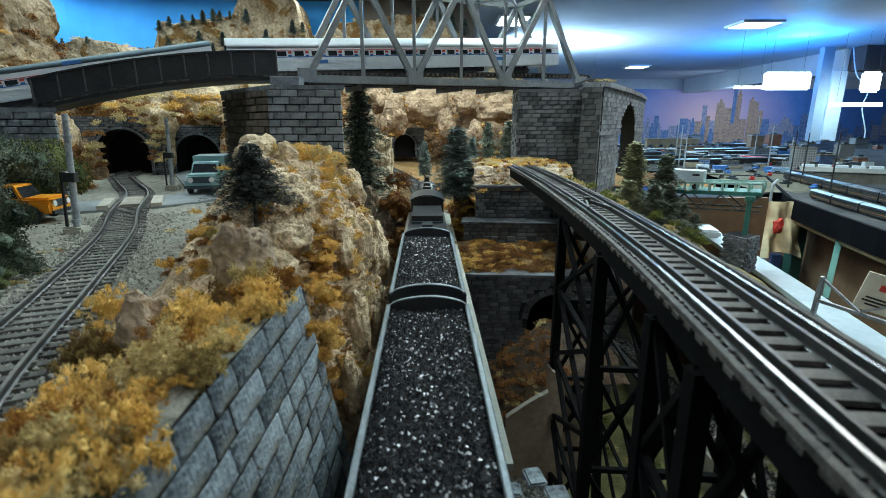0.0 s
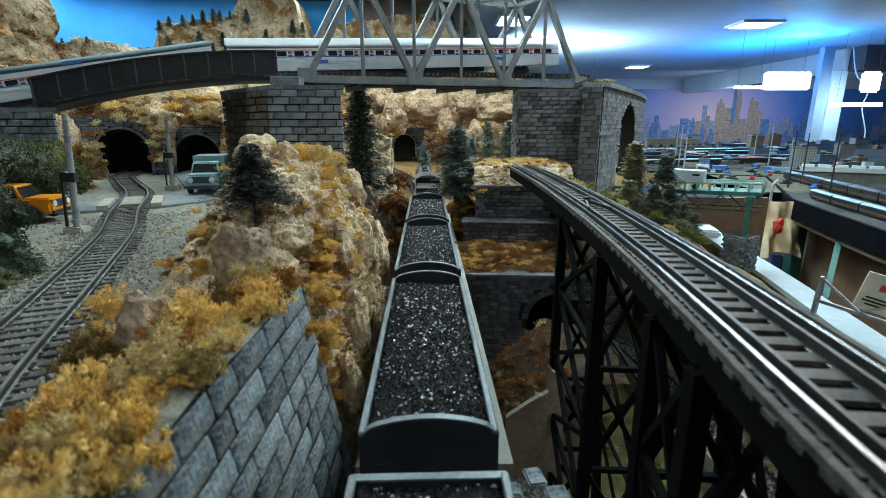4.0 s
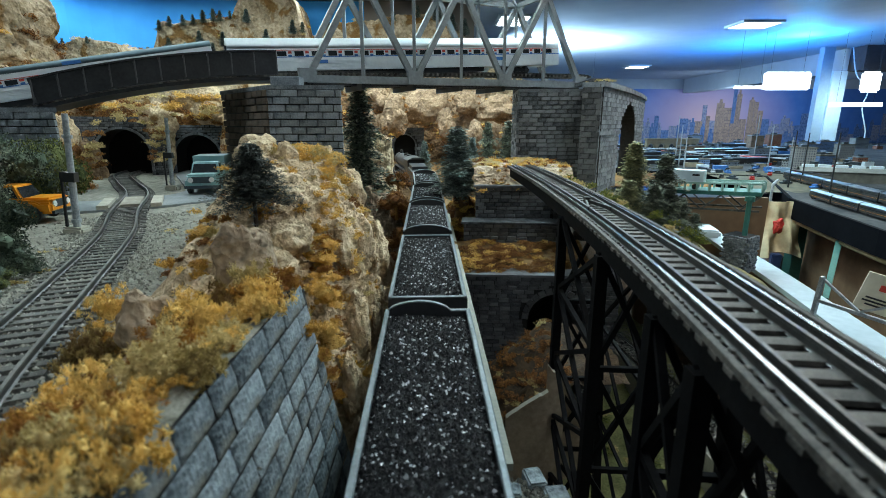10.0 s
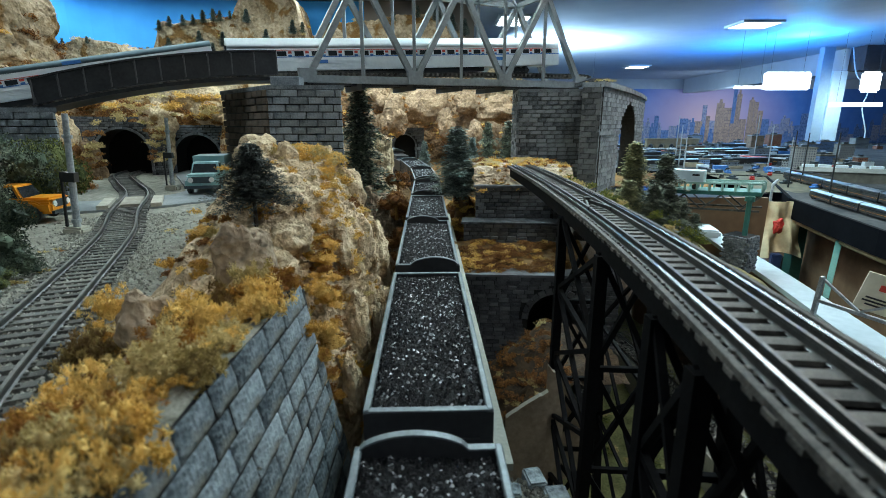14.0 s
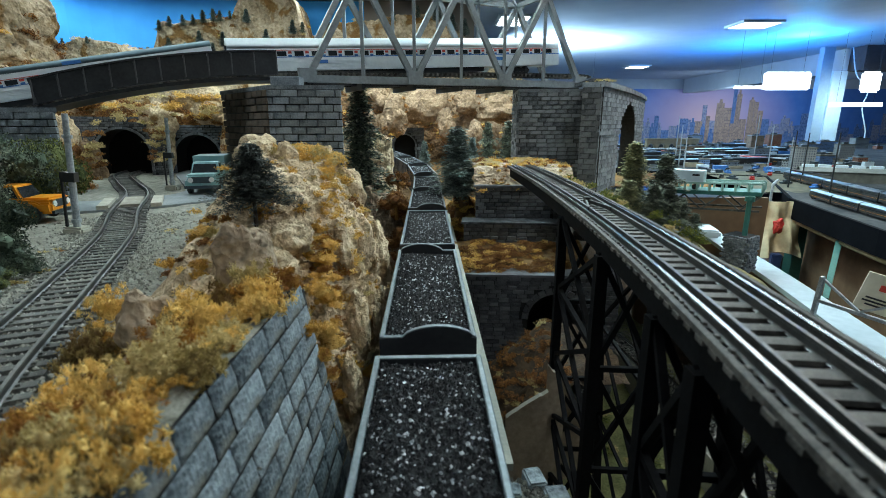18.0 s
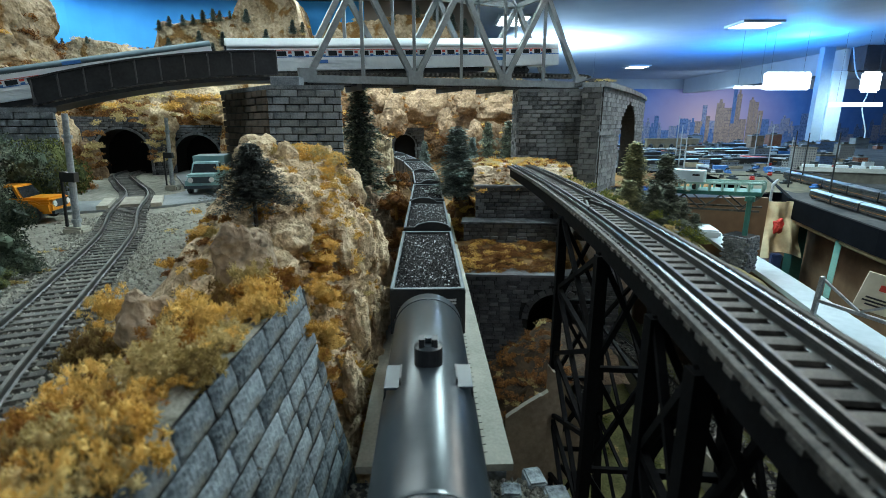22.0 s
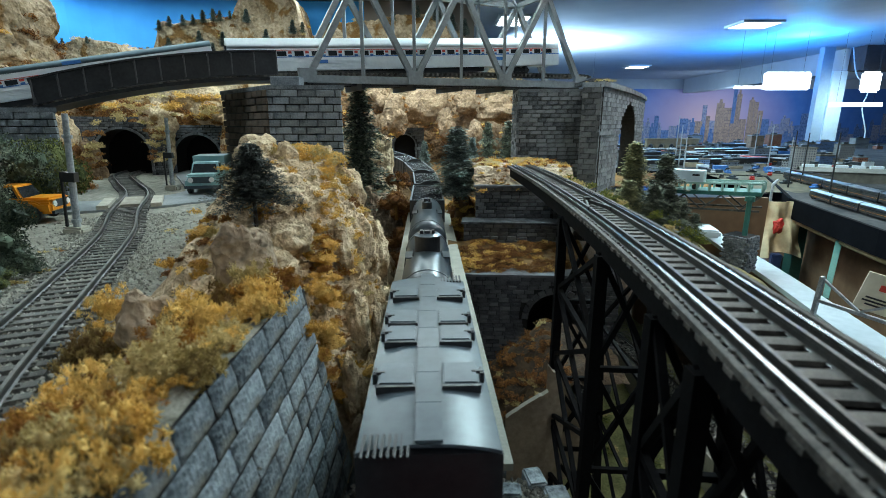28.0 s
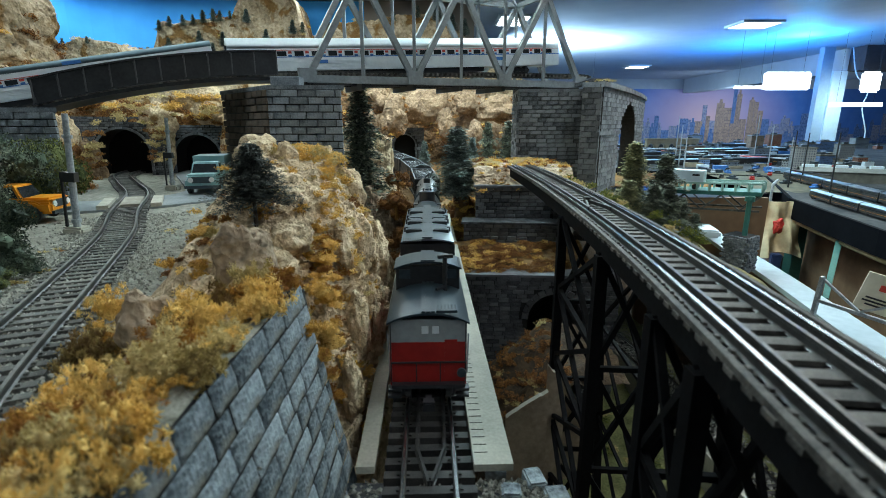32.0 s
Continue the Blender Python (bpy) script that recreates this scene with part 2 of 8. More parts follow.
def block(bm, x0, x1, y0, y1, z0, z1, e):
    """A box with rounded edges on the y0 side, for worn stones."""
    rings = []
    for a in (0.0, 0.35, 1.0):
        k, dy = e * (1 - math.sqrt(max(0.0, 1 - a * a))), e * (1 - a)
        rings.append([bm.verts.new(p) for p in ((x0 + k, y0 + dy, z0 + k), (x1 - k, y0 + dy, z0 + k), (x1 - k, y0 + dy, z1 - k), (x0 + k, y0 + dy, z1 - k))])
    back = [bm.verts.new(p) for p in ((x0, y1, z0), (x1, y1, z0), (x1, y1, z1), (x0, y1, z1))]
    for p, q in zip([back] + rings, rings):
        for i in range(4):
            j = (i + 1) % 4
            bm.faces.new((p[i], p[j], q[j], q[i]))
    bm.faces.new(rings[-1])


def beam(bm, p, q, w, h=None, up=(0, 0, 1)):
    p, q = Vector(p), Vector(q)
    d = q - p
    y = d.normalized()
    x = y.cross(Vector(up))
    if x.length < 1e-4:
        x = Vector((1, 0, 0))
    x.normalize()
    z = x.cross(y)
    h = w if h is None else h
    m = Matrix((x, y, z)).transposed().to_4x4()
    m.translation = p
    box(bm, -w / 2, w / 2, 0, d.length, -h / 2, h / 2, m)


def tube(bm, p, q, r, n=10, r2=None, caps=True):
    p, q = Vector(p), Vector(q)
    r2 = r if r2 is None else r2
    d = (q - p).normalized()
    a = d.orthogonal().normalized()
    b = d.cross(a)
    ra = [bm.verts.new(p + (a * math.cos(t) + b * math.sin(t)) * r) for t in [2 * math.pi * i / n for i in range(n)]]
    rb = [bm.verts.new(q + (a * math.cos(t) + b * math.sin(t)) * r2) for t in [2 * math.pi * i / n for i in range(n)]]
    for i in range(n):
        j = (i + 1) % n
        bm.faces.new((ra[i], ra[j], rb[j], rb[i]))
    if caps:
        bm.faces.new(ra[::-1])
        bm.faces.new(rb)


def sheet(bm, fn, nu, nv, close=False):
    """A surface fn(u, v), u and v from 0 to 1."""
    rows = [[bm.verts.new(fn(i / nu, j / nv)) for j in range(nv + 1)] for i in range(nu + 1)]
    for i in range(nu):
        for j in range(nv):
            bm.faces.new((rows[i][j], rows[i + 1][j], rows[i + 1][j + 1], rows[i][j + 1]))
    return rows


def strip(bm, pts, prof):
    """Sweep the profile prof [(side, up)] along pts, level with the ground."""
    rows = []
    for i, p in enumerate(pts):
        d = Vector(pts[min(i + 1, len(pts) - 1)]) - Vector(pts[max(i - 1, 0)])
        s = Vector((d.y, -d.x, 0)).normalized()
        rows.append([bm.verts.new(Vector(p) + s * a + Vector((0, 0, b))) for a, b in prof])
    k = len(prof)
    for a, b in zip(rows, rows[1:]):
        for i in range(k):
            j = (i + 1) % k
            bm.faces.new((a[i], a[j], b[j], b[i]))
    bm.faces.new(rows[0][::-1])
    bm.faces.new(rows[-1])


def rough(p, s=0.35, o=0.0):
    """Craggy noise, about -1 to 1: facets, ledges and fine grain."""
    q = Vector(p) * s + Vector((o, 1.7 * o, 0.3 * o))
    w = q + 0.35 * noise.noise_vector(q * 1.5)
    c = noise.voronoi(w * 1.2)[0]
    e = noise.voronoi(w * 3.1)[0]
    return 0.35 * noise.fractal(q, 0.8, 2.1, 5) + 0.8 * min(c[1] - c[0], 0.35) + 0.35 * min(e[1] - e[0], 0.3) - 0.2


def curve_points(knots, step):
    """Smooth points through the knots (Catmull-Rom), about step apart."""
    k = [Vector(p) for p in knots]
    k = [2 * k[0] - k[1]] + k + [2 * k[-1] - k[-2]]
    out = []
    for a, b, c, d in zip(k, k[1:], k[2:], k[3:]):
        n = max(2, int((c - b).length / step))
        for i in range(n):
            t = i / n
            out.append(0.5 * (2 * b + (c - a) * t + (2 * a - 5 * b + 4 * c - d) * t * t + (3 * b - a - 3 * c + d) * t ** 3))
    return out + [k[-2]]


def even(pts, step):
    """The points of a line at even steps, with headings in degrees."""
    out, left = [], 0.0
    for a, b in zip(pts, pts[1:]):
        d = b - a
        n = d.length
        while left <= n:
            out.append((a + d * (left / n), math.degrees(math.atan2(-d.x, d.y))))
            left += step
        left -= n
    return out


RAILPROF = [(-0.045, 0), (-0.045, -0.06), (-0.03, -0.08), (-0.03, -0.2), (-0.09, -0.23), (0.09, -0.23), (0.03, -0.2), (0.03, -0.08), (0.045, -0.06), (0.045, 0)]


def track(name, label, knots, ties=(2.6, 0.26, 0.2, 0.6), tie_mat=TIE_BLACK, rail_mat=RAIL, guards=False, proud=0.0, limit=300):
    """A track: two rails, guard rails if wanted, and ties. knots give the rail heads' middle line."""
    ob = thing(name, label, "railway track", kind="structure")
    pts = curve_points(knots, 0.8)

    def off(d, dz=0.0):
        res = []
        for i, p in enumerate(pts):
            t = pts[min(i + 1, len(pts) - 1)] - pts[max(i - 1, 0)]
            s = Vector((t.y, -t.x, 0)).normalized()
            res.append(p + s * d + Vector((0, 0, dz)))
        return res

    for d in (-0.825, 0.825):
        bm = bmesh.new()
        strip(bm, off(d), RAILPROF)
        for i, f in enumerate(bm.faces):
            f.material_index = 0 if i % 10 in (0, 8, 9) else 1
        part("rail", bm, (rail_mat, RAIL_DARK), ob)
    if guards:
        for d in (-0.5, 0.5):
            bm = bmesh.new()
            strip(bm, off(d, -0.02), RAILPROF)
            part("guard_rail", bm, RAIL_DARK, ob)
    length, wide, thick, step = ties
    me = None
    for i, (p, a) in enumerate(even(pts, step)):
        if me is None:
            bm = bmesh.new()
            box(bm, -length / 2, length / 2, -wide / 2, wide / 2, -0.22 - thick, -0.22)
            for s in (-1, 1):
                for e in (-0.16, 0.16):
                    box(bm, s * 0.825 + e - 0.045, s * 0.825 + e + 0.045, -0.06, 0.06, -0.22, -0.16)
            me = mesh_of(bm, "tie", tie_mat)
        if i < limit:
            put("tie", me, ob, cm(p.x + random.uniform(-0.02, 0.02), p.y, p.z, 0, 0, a + random.uniform(-1, 1)))
    return ob


# ---- the coal line: straight, then a rising bend to the left ----
def line_at(s):
    """Place, heading and slope of the coal line, s centimetres ahead of the camera."""
    h0 = radians(1.86)
    p = Vector((-math.sin(h0) * min(s, 62), math.cos(h0) * min(s, 62), 0))
    if s <= 62:
        return p, 1.86, 0.0
    a, r = (s - 62) / 140.0, 140.0
    p += Vector((-math.cos(h0), -math.sin(h0), 0)) * r * (1 - math.cos(a)) + Vector((-math.sin(h0), math.cos(h0), 0)) * r * math.sin(a)
    p.z = 0.03 * (s - 62)
    return p, 1.86 + math.degrees(a), 1.7 * min(1, (s - 62) / 8)


# ---- structure: room ----
WALLPAINT = material("dim_wall_paint", (0.3, 0.32, 0.35), (0.42, 0.44, 0.47), 0.02, 0.9, bump=0.05)
CEILPAINT = material("ceiling_paint", (0.5, 0.53, 0.56), (0.62, 0.65, 0.68), 0.02, 0.6, bump=0.05)
FLOORM = material("dark_floor", (0.05, 0.045, 0.04), (0.12, 0.11, 0.1), 0.05, 0.6, bump=0.05)
SKY = material("painted_sky", (0.015, 0.2, 0.6), (0.06, 0.36, 0.78), 0.012, 0.9, bump=0)


def slab(name, x0, x1, y0, y1, z0, z1, mat, label, category="wall"):
    bm = bmesh.new()
    box(bm, x0, x1, y0, y1, z0, z1)
    return tagged(part(name, bm, mat), label, category, kind="structure")


slab("floor", -160, 520, -260, 540, -134, -130, FLOORM, "dark floor of the layout room", "floor")
slab("ceiling", -160, 520, -260, 540, 56, 60, CEILPAINT, "smooth grey-blue painted ceiling of the room", "ceiling")
slab("wall_west", -164, -160, -260, 540, -130, 56, WALLPAINT, "plain painted side wall of the room")
slab("wall_east", 520, 524, -260, 540, -130, 56, WALLPAINT, "plain painted side wall of the room")
slab("wall_south", -160, 520, -264, -260, -130, 56, WALLPAINT, "plain painted end wall of the room")
slab("wall_north", -160, 520, 540, 544, -130, 56, WALLPAINT, "plain painted end wall of the room")

# painted sky behind the mountains, bent round the corner
bm = bmesh.new()
sky_line = curve_points([(-157, -60, 0), (-157, 120, 0), (-142, 178, 0), (-100, 199, 0), (-60, 203, 0), (-30, 204, 0)], 6)
strip(bm, sky_line, [(-1, -30), (1, -30), (1, 55.5), (-1, 55.5)])
tagged(part("backdrop", bm, SKY, smooth=False), "bright blue painted sky backdrop behind the mountains", "backdrop", kind="structure")

slab("wall_behind_layout", -30, 12, 203, 206, -30, 55.8, material("brown_grey_wall", (0.16, 0.14, 0.12), (0.26, 0.23, 0.2), 0.03, 0.9, bump=0.05), "brown-grey wall behind the mountains")
slab("beam_along", 250, 262, 322, 537, 42, 55.8, CEILPAINT, "painted ceiling beam running into the room", "beam")
slab("beam_across", 250, 519, 310, 322, 42, 55.8, material("dark_beam", (0.06, 0.05, 0.05), (0.12, 0.1, 0.1), 0.05, 0.8, bump=0.05), "dark ceiling beam across the room", "beam")

# the layout's table
bm = bmesh.new()
TABLE = [(-150, -60), (-150, 150), (-138, 178), (-100, 197), (36, 197), (36, 70), (27.5, 45), (24.5, 26), (23.5, 5), (22, -60)]
sheetz = (-18.5, -17.0)
lo = [bm.verts.new((x, y, sheetz[0])) for x, y in TABLE]
hi = [bm.verts.new((x, y, sheetz[1])) for x, y in TABLE]
bm.faces.new(lo)
bm.faces.new(hi[::-1])
for i in range(len(lo)):
    j = (i + 1) % len(lo)
    bm.faces.new((lo[i], hi[i], hi[j], lo[j]))
bmesh.ops.recalc_face_normals(bm, faces=bm.faces)
tagged(part("layout_table", bm, EARTH), "dark earth-covered base of the railway layout", "table", kind="structure")


# ---- terrain ----
def lerp_section(sections, y):
    ks = sorted(sections)
    y = min(max(y, ks[0]), ks[-1])
    for a, b in zip(ks, ks[1:]):
        if a <= y <= b:
            t = (y - a) / (b - a)
            t = t * t * (3 - 2 * t)
            return [tuple(p * (1 - t) + q * t for p, q in zip(u, v)) for u, v in zip(sections[a], sections[b])]
    return sections[ks[-1]]


def along(poly, v):
    """A point at the part v of a polyline's length."""
    ls = [math.dist(a, b) for a, b in zip(poly, poly[1:])]
    d = v * sum(ls)
    for (a, b), n in zip(zip(poly, poly[1:]), ls):
        if d <= n:
            t = d / n if n else 0
            return tuple(p + (q - p) * t for p, q in zip(a, b))
        d -= n
    return poly[-1]


def ridge(name, label, sections, y0, y1, nu, nv, amp, scale, mat, seed=0.0, fine=0.15):
    """A rock mass from cross sections {y: [(x, z), ...]}, roughened."""
    bm = bmesh.new()

    def fn(u, v):
        y = y0 + (y1 - y0) * u
        x, z = along(lerp_section(sections, y), v)
        e = min(1, 6 * v, 6 * (1 - v))
        p = Vector((x, y, z))
        n = Vector((noise.noise(p * 0.9 + Vector((seed, 0, 0))), noise.noise(p * 0.9 + Vector((0, seed + 9, 0))), 0.5))
        return p + n * (amp * rough(p, scale, seed) * e) + Vector((1, 0.3, 0.6)) * (fine * rough(p, scale * 4, seed + 3) * e)

    sheet(bm, fn, nu, nv)
    return tagged(part(name, bm, mat, smooth=True), label, "rock", kind="structure")


def cliff(name, label, base, height, nu, nv, amp, scale, mat, seed=0.0, lean=0.25, category="rock"):
    """A rock face over the plan line base [(x, y, z foot)], height(u) centimetres tall, leaning back."""
    bm = bmesh.new()
    pts = [Vector(p) for p in base]
    side = []
    for i, p in enumerate(pts):
        d = pts[min(i + 1, len(pts) - 1)] - pts[max(i - 1, 0)]
        side.append(Vector((-d.y, d.x, 0)).normalized())

    def fn(u, v):
        k = min(int(u * (len(pts) - 1)), len(pts) - 2)
        t = u * (len(pts) - 1) - k
        b = pts[k].lerp(pts[k + 1], t)
        s = side[k].lerp(side[k + 1], t)
        hgt = height(u)
        vv = min(v / 0.8, 1)
        p = b + Vector((0, 0, hgt * vv)) + s * (lean * hgt * vv) + s * (max(0, v - 0.8) / 0.2 * (0.5 * hgt + 2))
        w = rough(p, scale, seed)
        return p - s * (amp * w) + Vector((0, 0, 1)) * (0.5 * amp * rough(p, scale * 1.7, seed + 5) * (1 if v > 0.3 else v / 0.3)) - s * (0.25 * amp * rough(p, scale * 4.5, seed + 2))

    sheet(bm, fn, nu, nv)
    return tagged(part(name, bm, mat, smooth=True), label, category, kind="structure")


# the shelf of the upper line, left
def shelf_height(x, y):
    z = 4.25 + 0.12 * noise.fractal(Vector((x, y, 0)) * 0.5, 1, 2, 3)
    back = max(0, min(1, (x + 9.0) / 4.0)) if y < 15 else 0
    return z + 1.5 * back


EDGE = {-20: [(-4.55, 0)], 12: [(-4.55, 0)], 15: [(-6.4, 0)], 24: [(-9.0, 0)], 30: [(-11.0, 0)], 46: [(-16.0, 0)], 80: [(-20.0, 0)]}


def shelf(u, v):
    y = -20 + v * 96
    x = -75 + u ** 0.7 * (lerp_section(EDGE, y)[0][0] + 75)
    return Vector((x, y, shelf_height(x, y)))


bm = bmesh.new()
sheet(bm, shelf, 120, 150)
tagged(part("ground", bm, GROUND, smooth=True), "sandy gravel ground of the upper level", "ground", kind="structure")

ridge("rock_ridge", "craggy tan plaster rock ridge with golden tufts between the two lines", {
    9: [(-9.0, 3.0), (-8.0, 3.3), (-6.4, 3.6), (-5.6, 3.3), (-5.0, 1), (-4.8, -17)],
    12: [(-9.5, 3.6), (-7.5, 5.6), (-5.2, 5.4), (-4.3, 3), (-3.6, -4), (-3.3, -17)],
    18: [(-11.6, 3.6), (-9.0, 6.6), (-6.3, 6.8), (-4.3, 4), (-3.0, -2), (-2.9, -17)],
    24: [(-13.6, 3.6), (-9.4, 8.6), (-6.4, 8.5), (-4.2, 5.8), (-3.0, 1.5), (-2.9, -17)],
    28: [(-15.0, 3.6), (-10.8, 9.2), (-6.6, 9.0), (-4.7, 5.8), (-3.5, 0.8), (-3.1, -17)],
    36: [(-17.6, 3.6), (-13.0, 7.6), (-9.5, 8.0), (-6.4, 4.5), (-4.4, -1), (-3.6, -17)],
    48: [(-24.0, 3.6), (-18.0, 5.2), (-12.0, 4.6), (-7.0, 1.5), (-5.0, -3), (-4.4, -17)]}, 9.5, 48, 300, 230, 2.0, 0.32, ROCK, 2.0, 0.75)

# mountains behind
cliff("rock_cliff", "tan rock cliff with straw turf over the twin tunnel portals", [(-75, 52, 3), (-56, 60, 3), (-47.5, 67, 3), (-40, 69.5, 3), (-30, 72.5, 3), (-22, 75, 0), (-14, 86, -2)],
      lambda u: 13 + 2.5 * math.sin(u * 9) - 2.5 * u, 180, 90, 2.2, 0.14, ROCK, 11, 0.2)
cliff("mountain_rock", "tall tan rock mountain at the edge of the layout", [(-86, 34, 3), (-68, 50, 3), (-56, 60, 3), (-53, 68, 3), (-53, 76, 3)],
      lambda u: 29 - 4 * max(0, u - 0.5), 110, 110, 3.2, 0.14, FARROCK, 23, 0.12)
cliff("mountain_rock", "tan rock mountain with boulders and turf round a tunnel", [(-52, 122, -3), (-34, 140, -3), (-20, 152, -2), (-5, 152, -2), (8, 150, -2), (26, 140, -2), (40, 128, -3)],
      lambda u: 20 - 4 * u + 2 * math.sin(8 * u), 170, 110, 4.4, 0.1, DARKROCK, 5, 0.35)
def far_ridge(x):
    """Height of the far ridge over x."""
    return lerp_section({-150: [(28,)], -122: [(30,)], -112: [(36,)], -101: [(35,)], -97: [(29,)], -91: [(30,)], -86: [(41,)], -67: [(43,)], -61: [(51,)], -48: [(51,)], -42: [(36,)], -33: [(42,)], -5: [(45,)], 6: [(40,)], 13: [(32,)], 30: [(24,)]}, x)[0][0]


cliff("mountain_rock", "far tan mountain ridge against the painted sky", [(-150 + 20 * k, 150 + 0.08 * 20 * k, 0) for k in range(10)],
      lambda u: far_ridge(-150 + 180 * u), 240, 100, 4.0, 0.1, FARROCK, 31, 0.25)
cliff("rock_outcrop", "pale tan rock outcrop beside the coal line", [(-13, 66, -6), (-10.5, 66, -6), (-8.2, 67, -6), (-6.6, 69, -6), (-6.8, 76, -6)],
      lambda u: 17 - 3 * u, 70, 80, 1.2, 0.25, ROCK, 41, 0.06)
cliff("rock_outcrop", "grey-tan boulder slope at the foot of the outcrop", [(-10.5, 56, -8), (-8.5, 55, -8), (-6.2, 56, -8), (-4.6, 59, -8), (-4.4, 66, -8)],
      lambda u: 11.5 - 2 * u, 40, 40, 0.9, 0.3, ROCK_GREY, 47, 0.25)


# valley floor beyond the gorge
def valley(x, y):
    return -1.8 + 0.035 * max(0, y - 100) + 0.5 * noise.fractal(Vector((x, y, 3)) * 0.2, 1, 2, 3) + 4.5 * max(0, min(1, (x - 4) / 6)) * max(0, min(1, (100 - y) / 20))


bm = bmesh.new()
sheet(bm, lambda u, v: Vector((-26 + u * 62, 62 + v * 92, valley(-26 + u * 62, 62 + v * 92))), 70, 90)
tagged(part("ground", bm, STRAW, smooth=True), "straw-coloured turf of the valley floor", "ground", kind="structure")

# the bank behind the trestle, right
bm = bmesh.new()


def bank(u, v):
    y = 31 + 49 * v
    x = 9.6 + 0.03 * (y - 20) + u * (14 + 0.1 * y)
    z = 5.0 - 8.5 * u ** 1.3 + 0.6 * noise.fractal(Vector((x, y, 7)) * 0.25, 1, 2, 3) - 1.2 * max(0, (y - 50) / 30)
    return Vector((x, y, z))


sheet(bm, bank, 40, 70)
tagged(part("ground", bm, material("turf_bank", (0.05, 0.045, 0.015), (0.3, 0.24, 0.09), 1.2, 0.95, bump=0.9, fine=7), smooth=True), "dry turf bank behind the trestle", "ground", kind="structure")


# ---- masonry ----
STONES = {}


def stone_mesh(w, h, d, mat, e=0.05):
    key = (round(w, 1), round(h, 2), d, mat.name, random.randrange(3))
    if key not in STONES:
        bm = bmesh.new()
        block(bm, -w / 2, w / 2, -d, 0, -h / 2, h / 2, e)
        for v in bm.verts:
            if v.co.y < -d + e * 0.5:
                v.co += Vector((random.uniform(-0.025, 0.025), random.uniform(-0.02, 0.04), random.uniform(-0.025, 0.025)))
        STONES[key] = mesh_of(bm, "stone", mat)
    return STONES[key]


def pillow_mesh(w, h, d, mat):
    """A stone with a softly swelling face and worn corners."""
    key = ("pillow", round(w, 1), round(h, 2), mat.name, random.randrange(4))
    if key not in STONES:
        bm = bmesh.new()
        o = Vector((random.uniform(0, 50), 0, 0))

        def face(u, v):
            a, b = (float(np.interp(t, (0, 0.167, 0.333, 0.5, 0.667, 0.833, 1), (-1, -1 + 0.07 / side, -1 + 0.2 / side, 0, 1 - 0.2 / side, 1 - 0.07 / side, 1))) for t, side in ((u, w), (v, h)))
            edge = max((abs(a) - 1) * w / 2, (abs(b) - 1) * h / 2) + 0.09
            swell = 1 - 0.2 * max(0.0, edge / 0.09) ** 2.2
            k = 1 - 0.03 * (a * a) * (b * b)
            p = Vector((a * w / 2 * k, -d * swell, b * h / 2 * k))
            return p + Vector((0, 0.03 * noise.noise(p * 2.2 + o) * swell, 0.03 * noise.noise(p * 3 + o)))

        sheet(bm, face, 6, 6)
        STONES[key] = mesh_of(bm, "stone", mat, True)
    return STONES[key]


def masonry(parent, m, x0, x1, z0, z1, course, length, mat, hole=None, gap=0.07, d=0.28, name="stone", uneven=0.06, e=0.05, widths=(0.9, 1.0, 1.0, 1.15), soft=False):
    """Stones in running bond on the plane y = 0 of m, facing -y."""
    rows = max(1, round((z1 - z0) / course))
    ch = (z1 - z0) / rows
    for r in range(rows):
        z = z0 + (r + 0.5) * ch
        x = x0 - (length * 0.5 if r % 2 else 0) - random.uniform(0, 0.2) * length
        while x < x1 - 0.05:
            w = length * random.choice(widths)
            a, b = max(x, x0), min(x + w, x1)
            x += w
            if b - a < 0.25 or (hole and hole((a + b) / 2, z)):
                continue
            put(name, pillow_mesh(b - a - gap, ch - gap, d, mat) if soft else stone_mesh(b - a - gap, ch - gap, d, mat, e), parent, m @ cm((a + b) / 2, random.uniform(-uneven, uneven), z))


def on_plane(p, q, z=0.0):
    """A frame whose x runs from p to q in plan and whose -y looks to the right of that way."""
    d = Vector(q) - Vector(p)
    return cm(p[0], p[1], z, 0, 0, math.degrees(math.atan2(d.y, d.x))), d.length


def pier(name, label, corners, z0, z1, course, length, mat, faces, group="bridge piers", cap=True, side=None, gap=0.09):
    """A masonry pier over a plan quadrilateral; faces: which sides get stones."""
    ob = thing(name, label, "bridge pier", group=group)
    bm = bmesh.new()
    lo = [bm.verts.new((x, y, z0)) for x, y in corners]
    hi = [bm.verts.new((x, y, z1)) for x, y in corners]
    bm.faces.new(lo[::-1])
    bm.faces.new(hi)
    n = len(lo)
    for i in range(n):
        j = (i + 1) % n
        bm.faces.new((lo[i], lo[j], hi[j], hi[i]))
    part("core", bm, JOINT, ob)
    for i in faces:
        m, w = on_plane(corners[i], corners[(i + 1) % n])
        masonry(ob, m, -0.1, w + 0.1, z0, z1, course, length, side if side and i == 3 else mat, gap=gap)
    if cap:
        bm = bmesh.new()
        cx, cy = sum(c[0] for c in corners) / n, sum(c[1] for c in corners) / n
        lo = [bm.verts.new((cx + (x - cx) * 1.06, cy + (y - cy) * 1.06, z1)) for x, y in corners]
        hi = [bm.verts.new((cx + (x - cx) * 1.06, cy + (y - cy) * 1.06, z1 + 0.35)) for x, y in corners]
        bm.faces.new(lo[::-1])
        bm.faces.new(hi)
        for i in range(n):
            j = (i + 1) % n
            bm.faces.new((lo[i], lo[j], hi[j], hi[i]))
        part("cap", bm, mat, ob)
    return ob


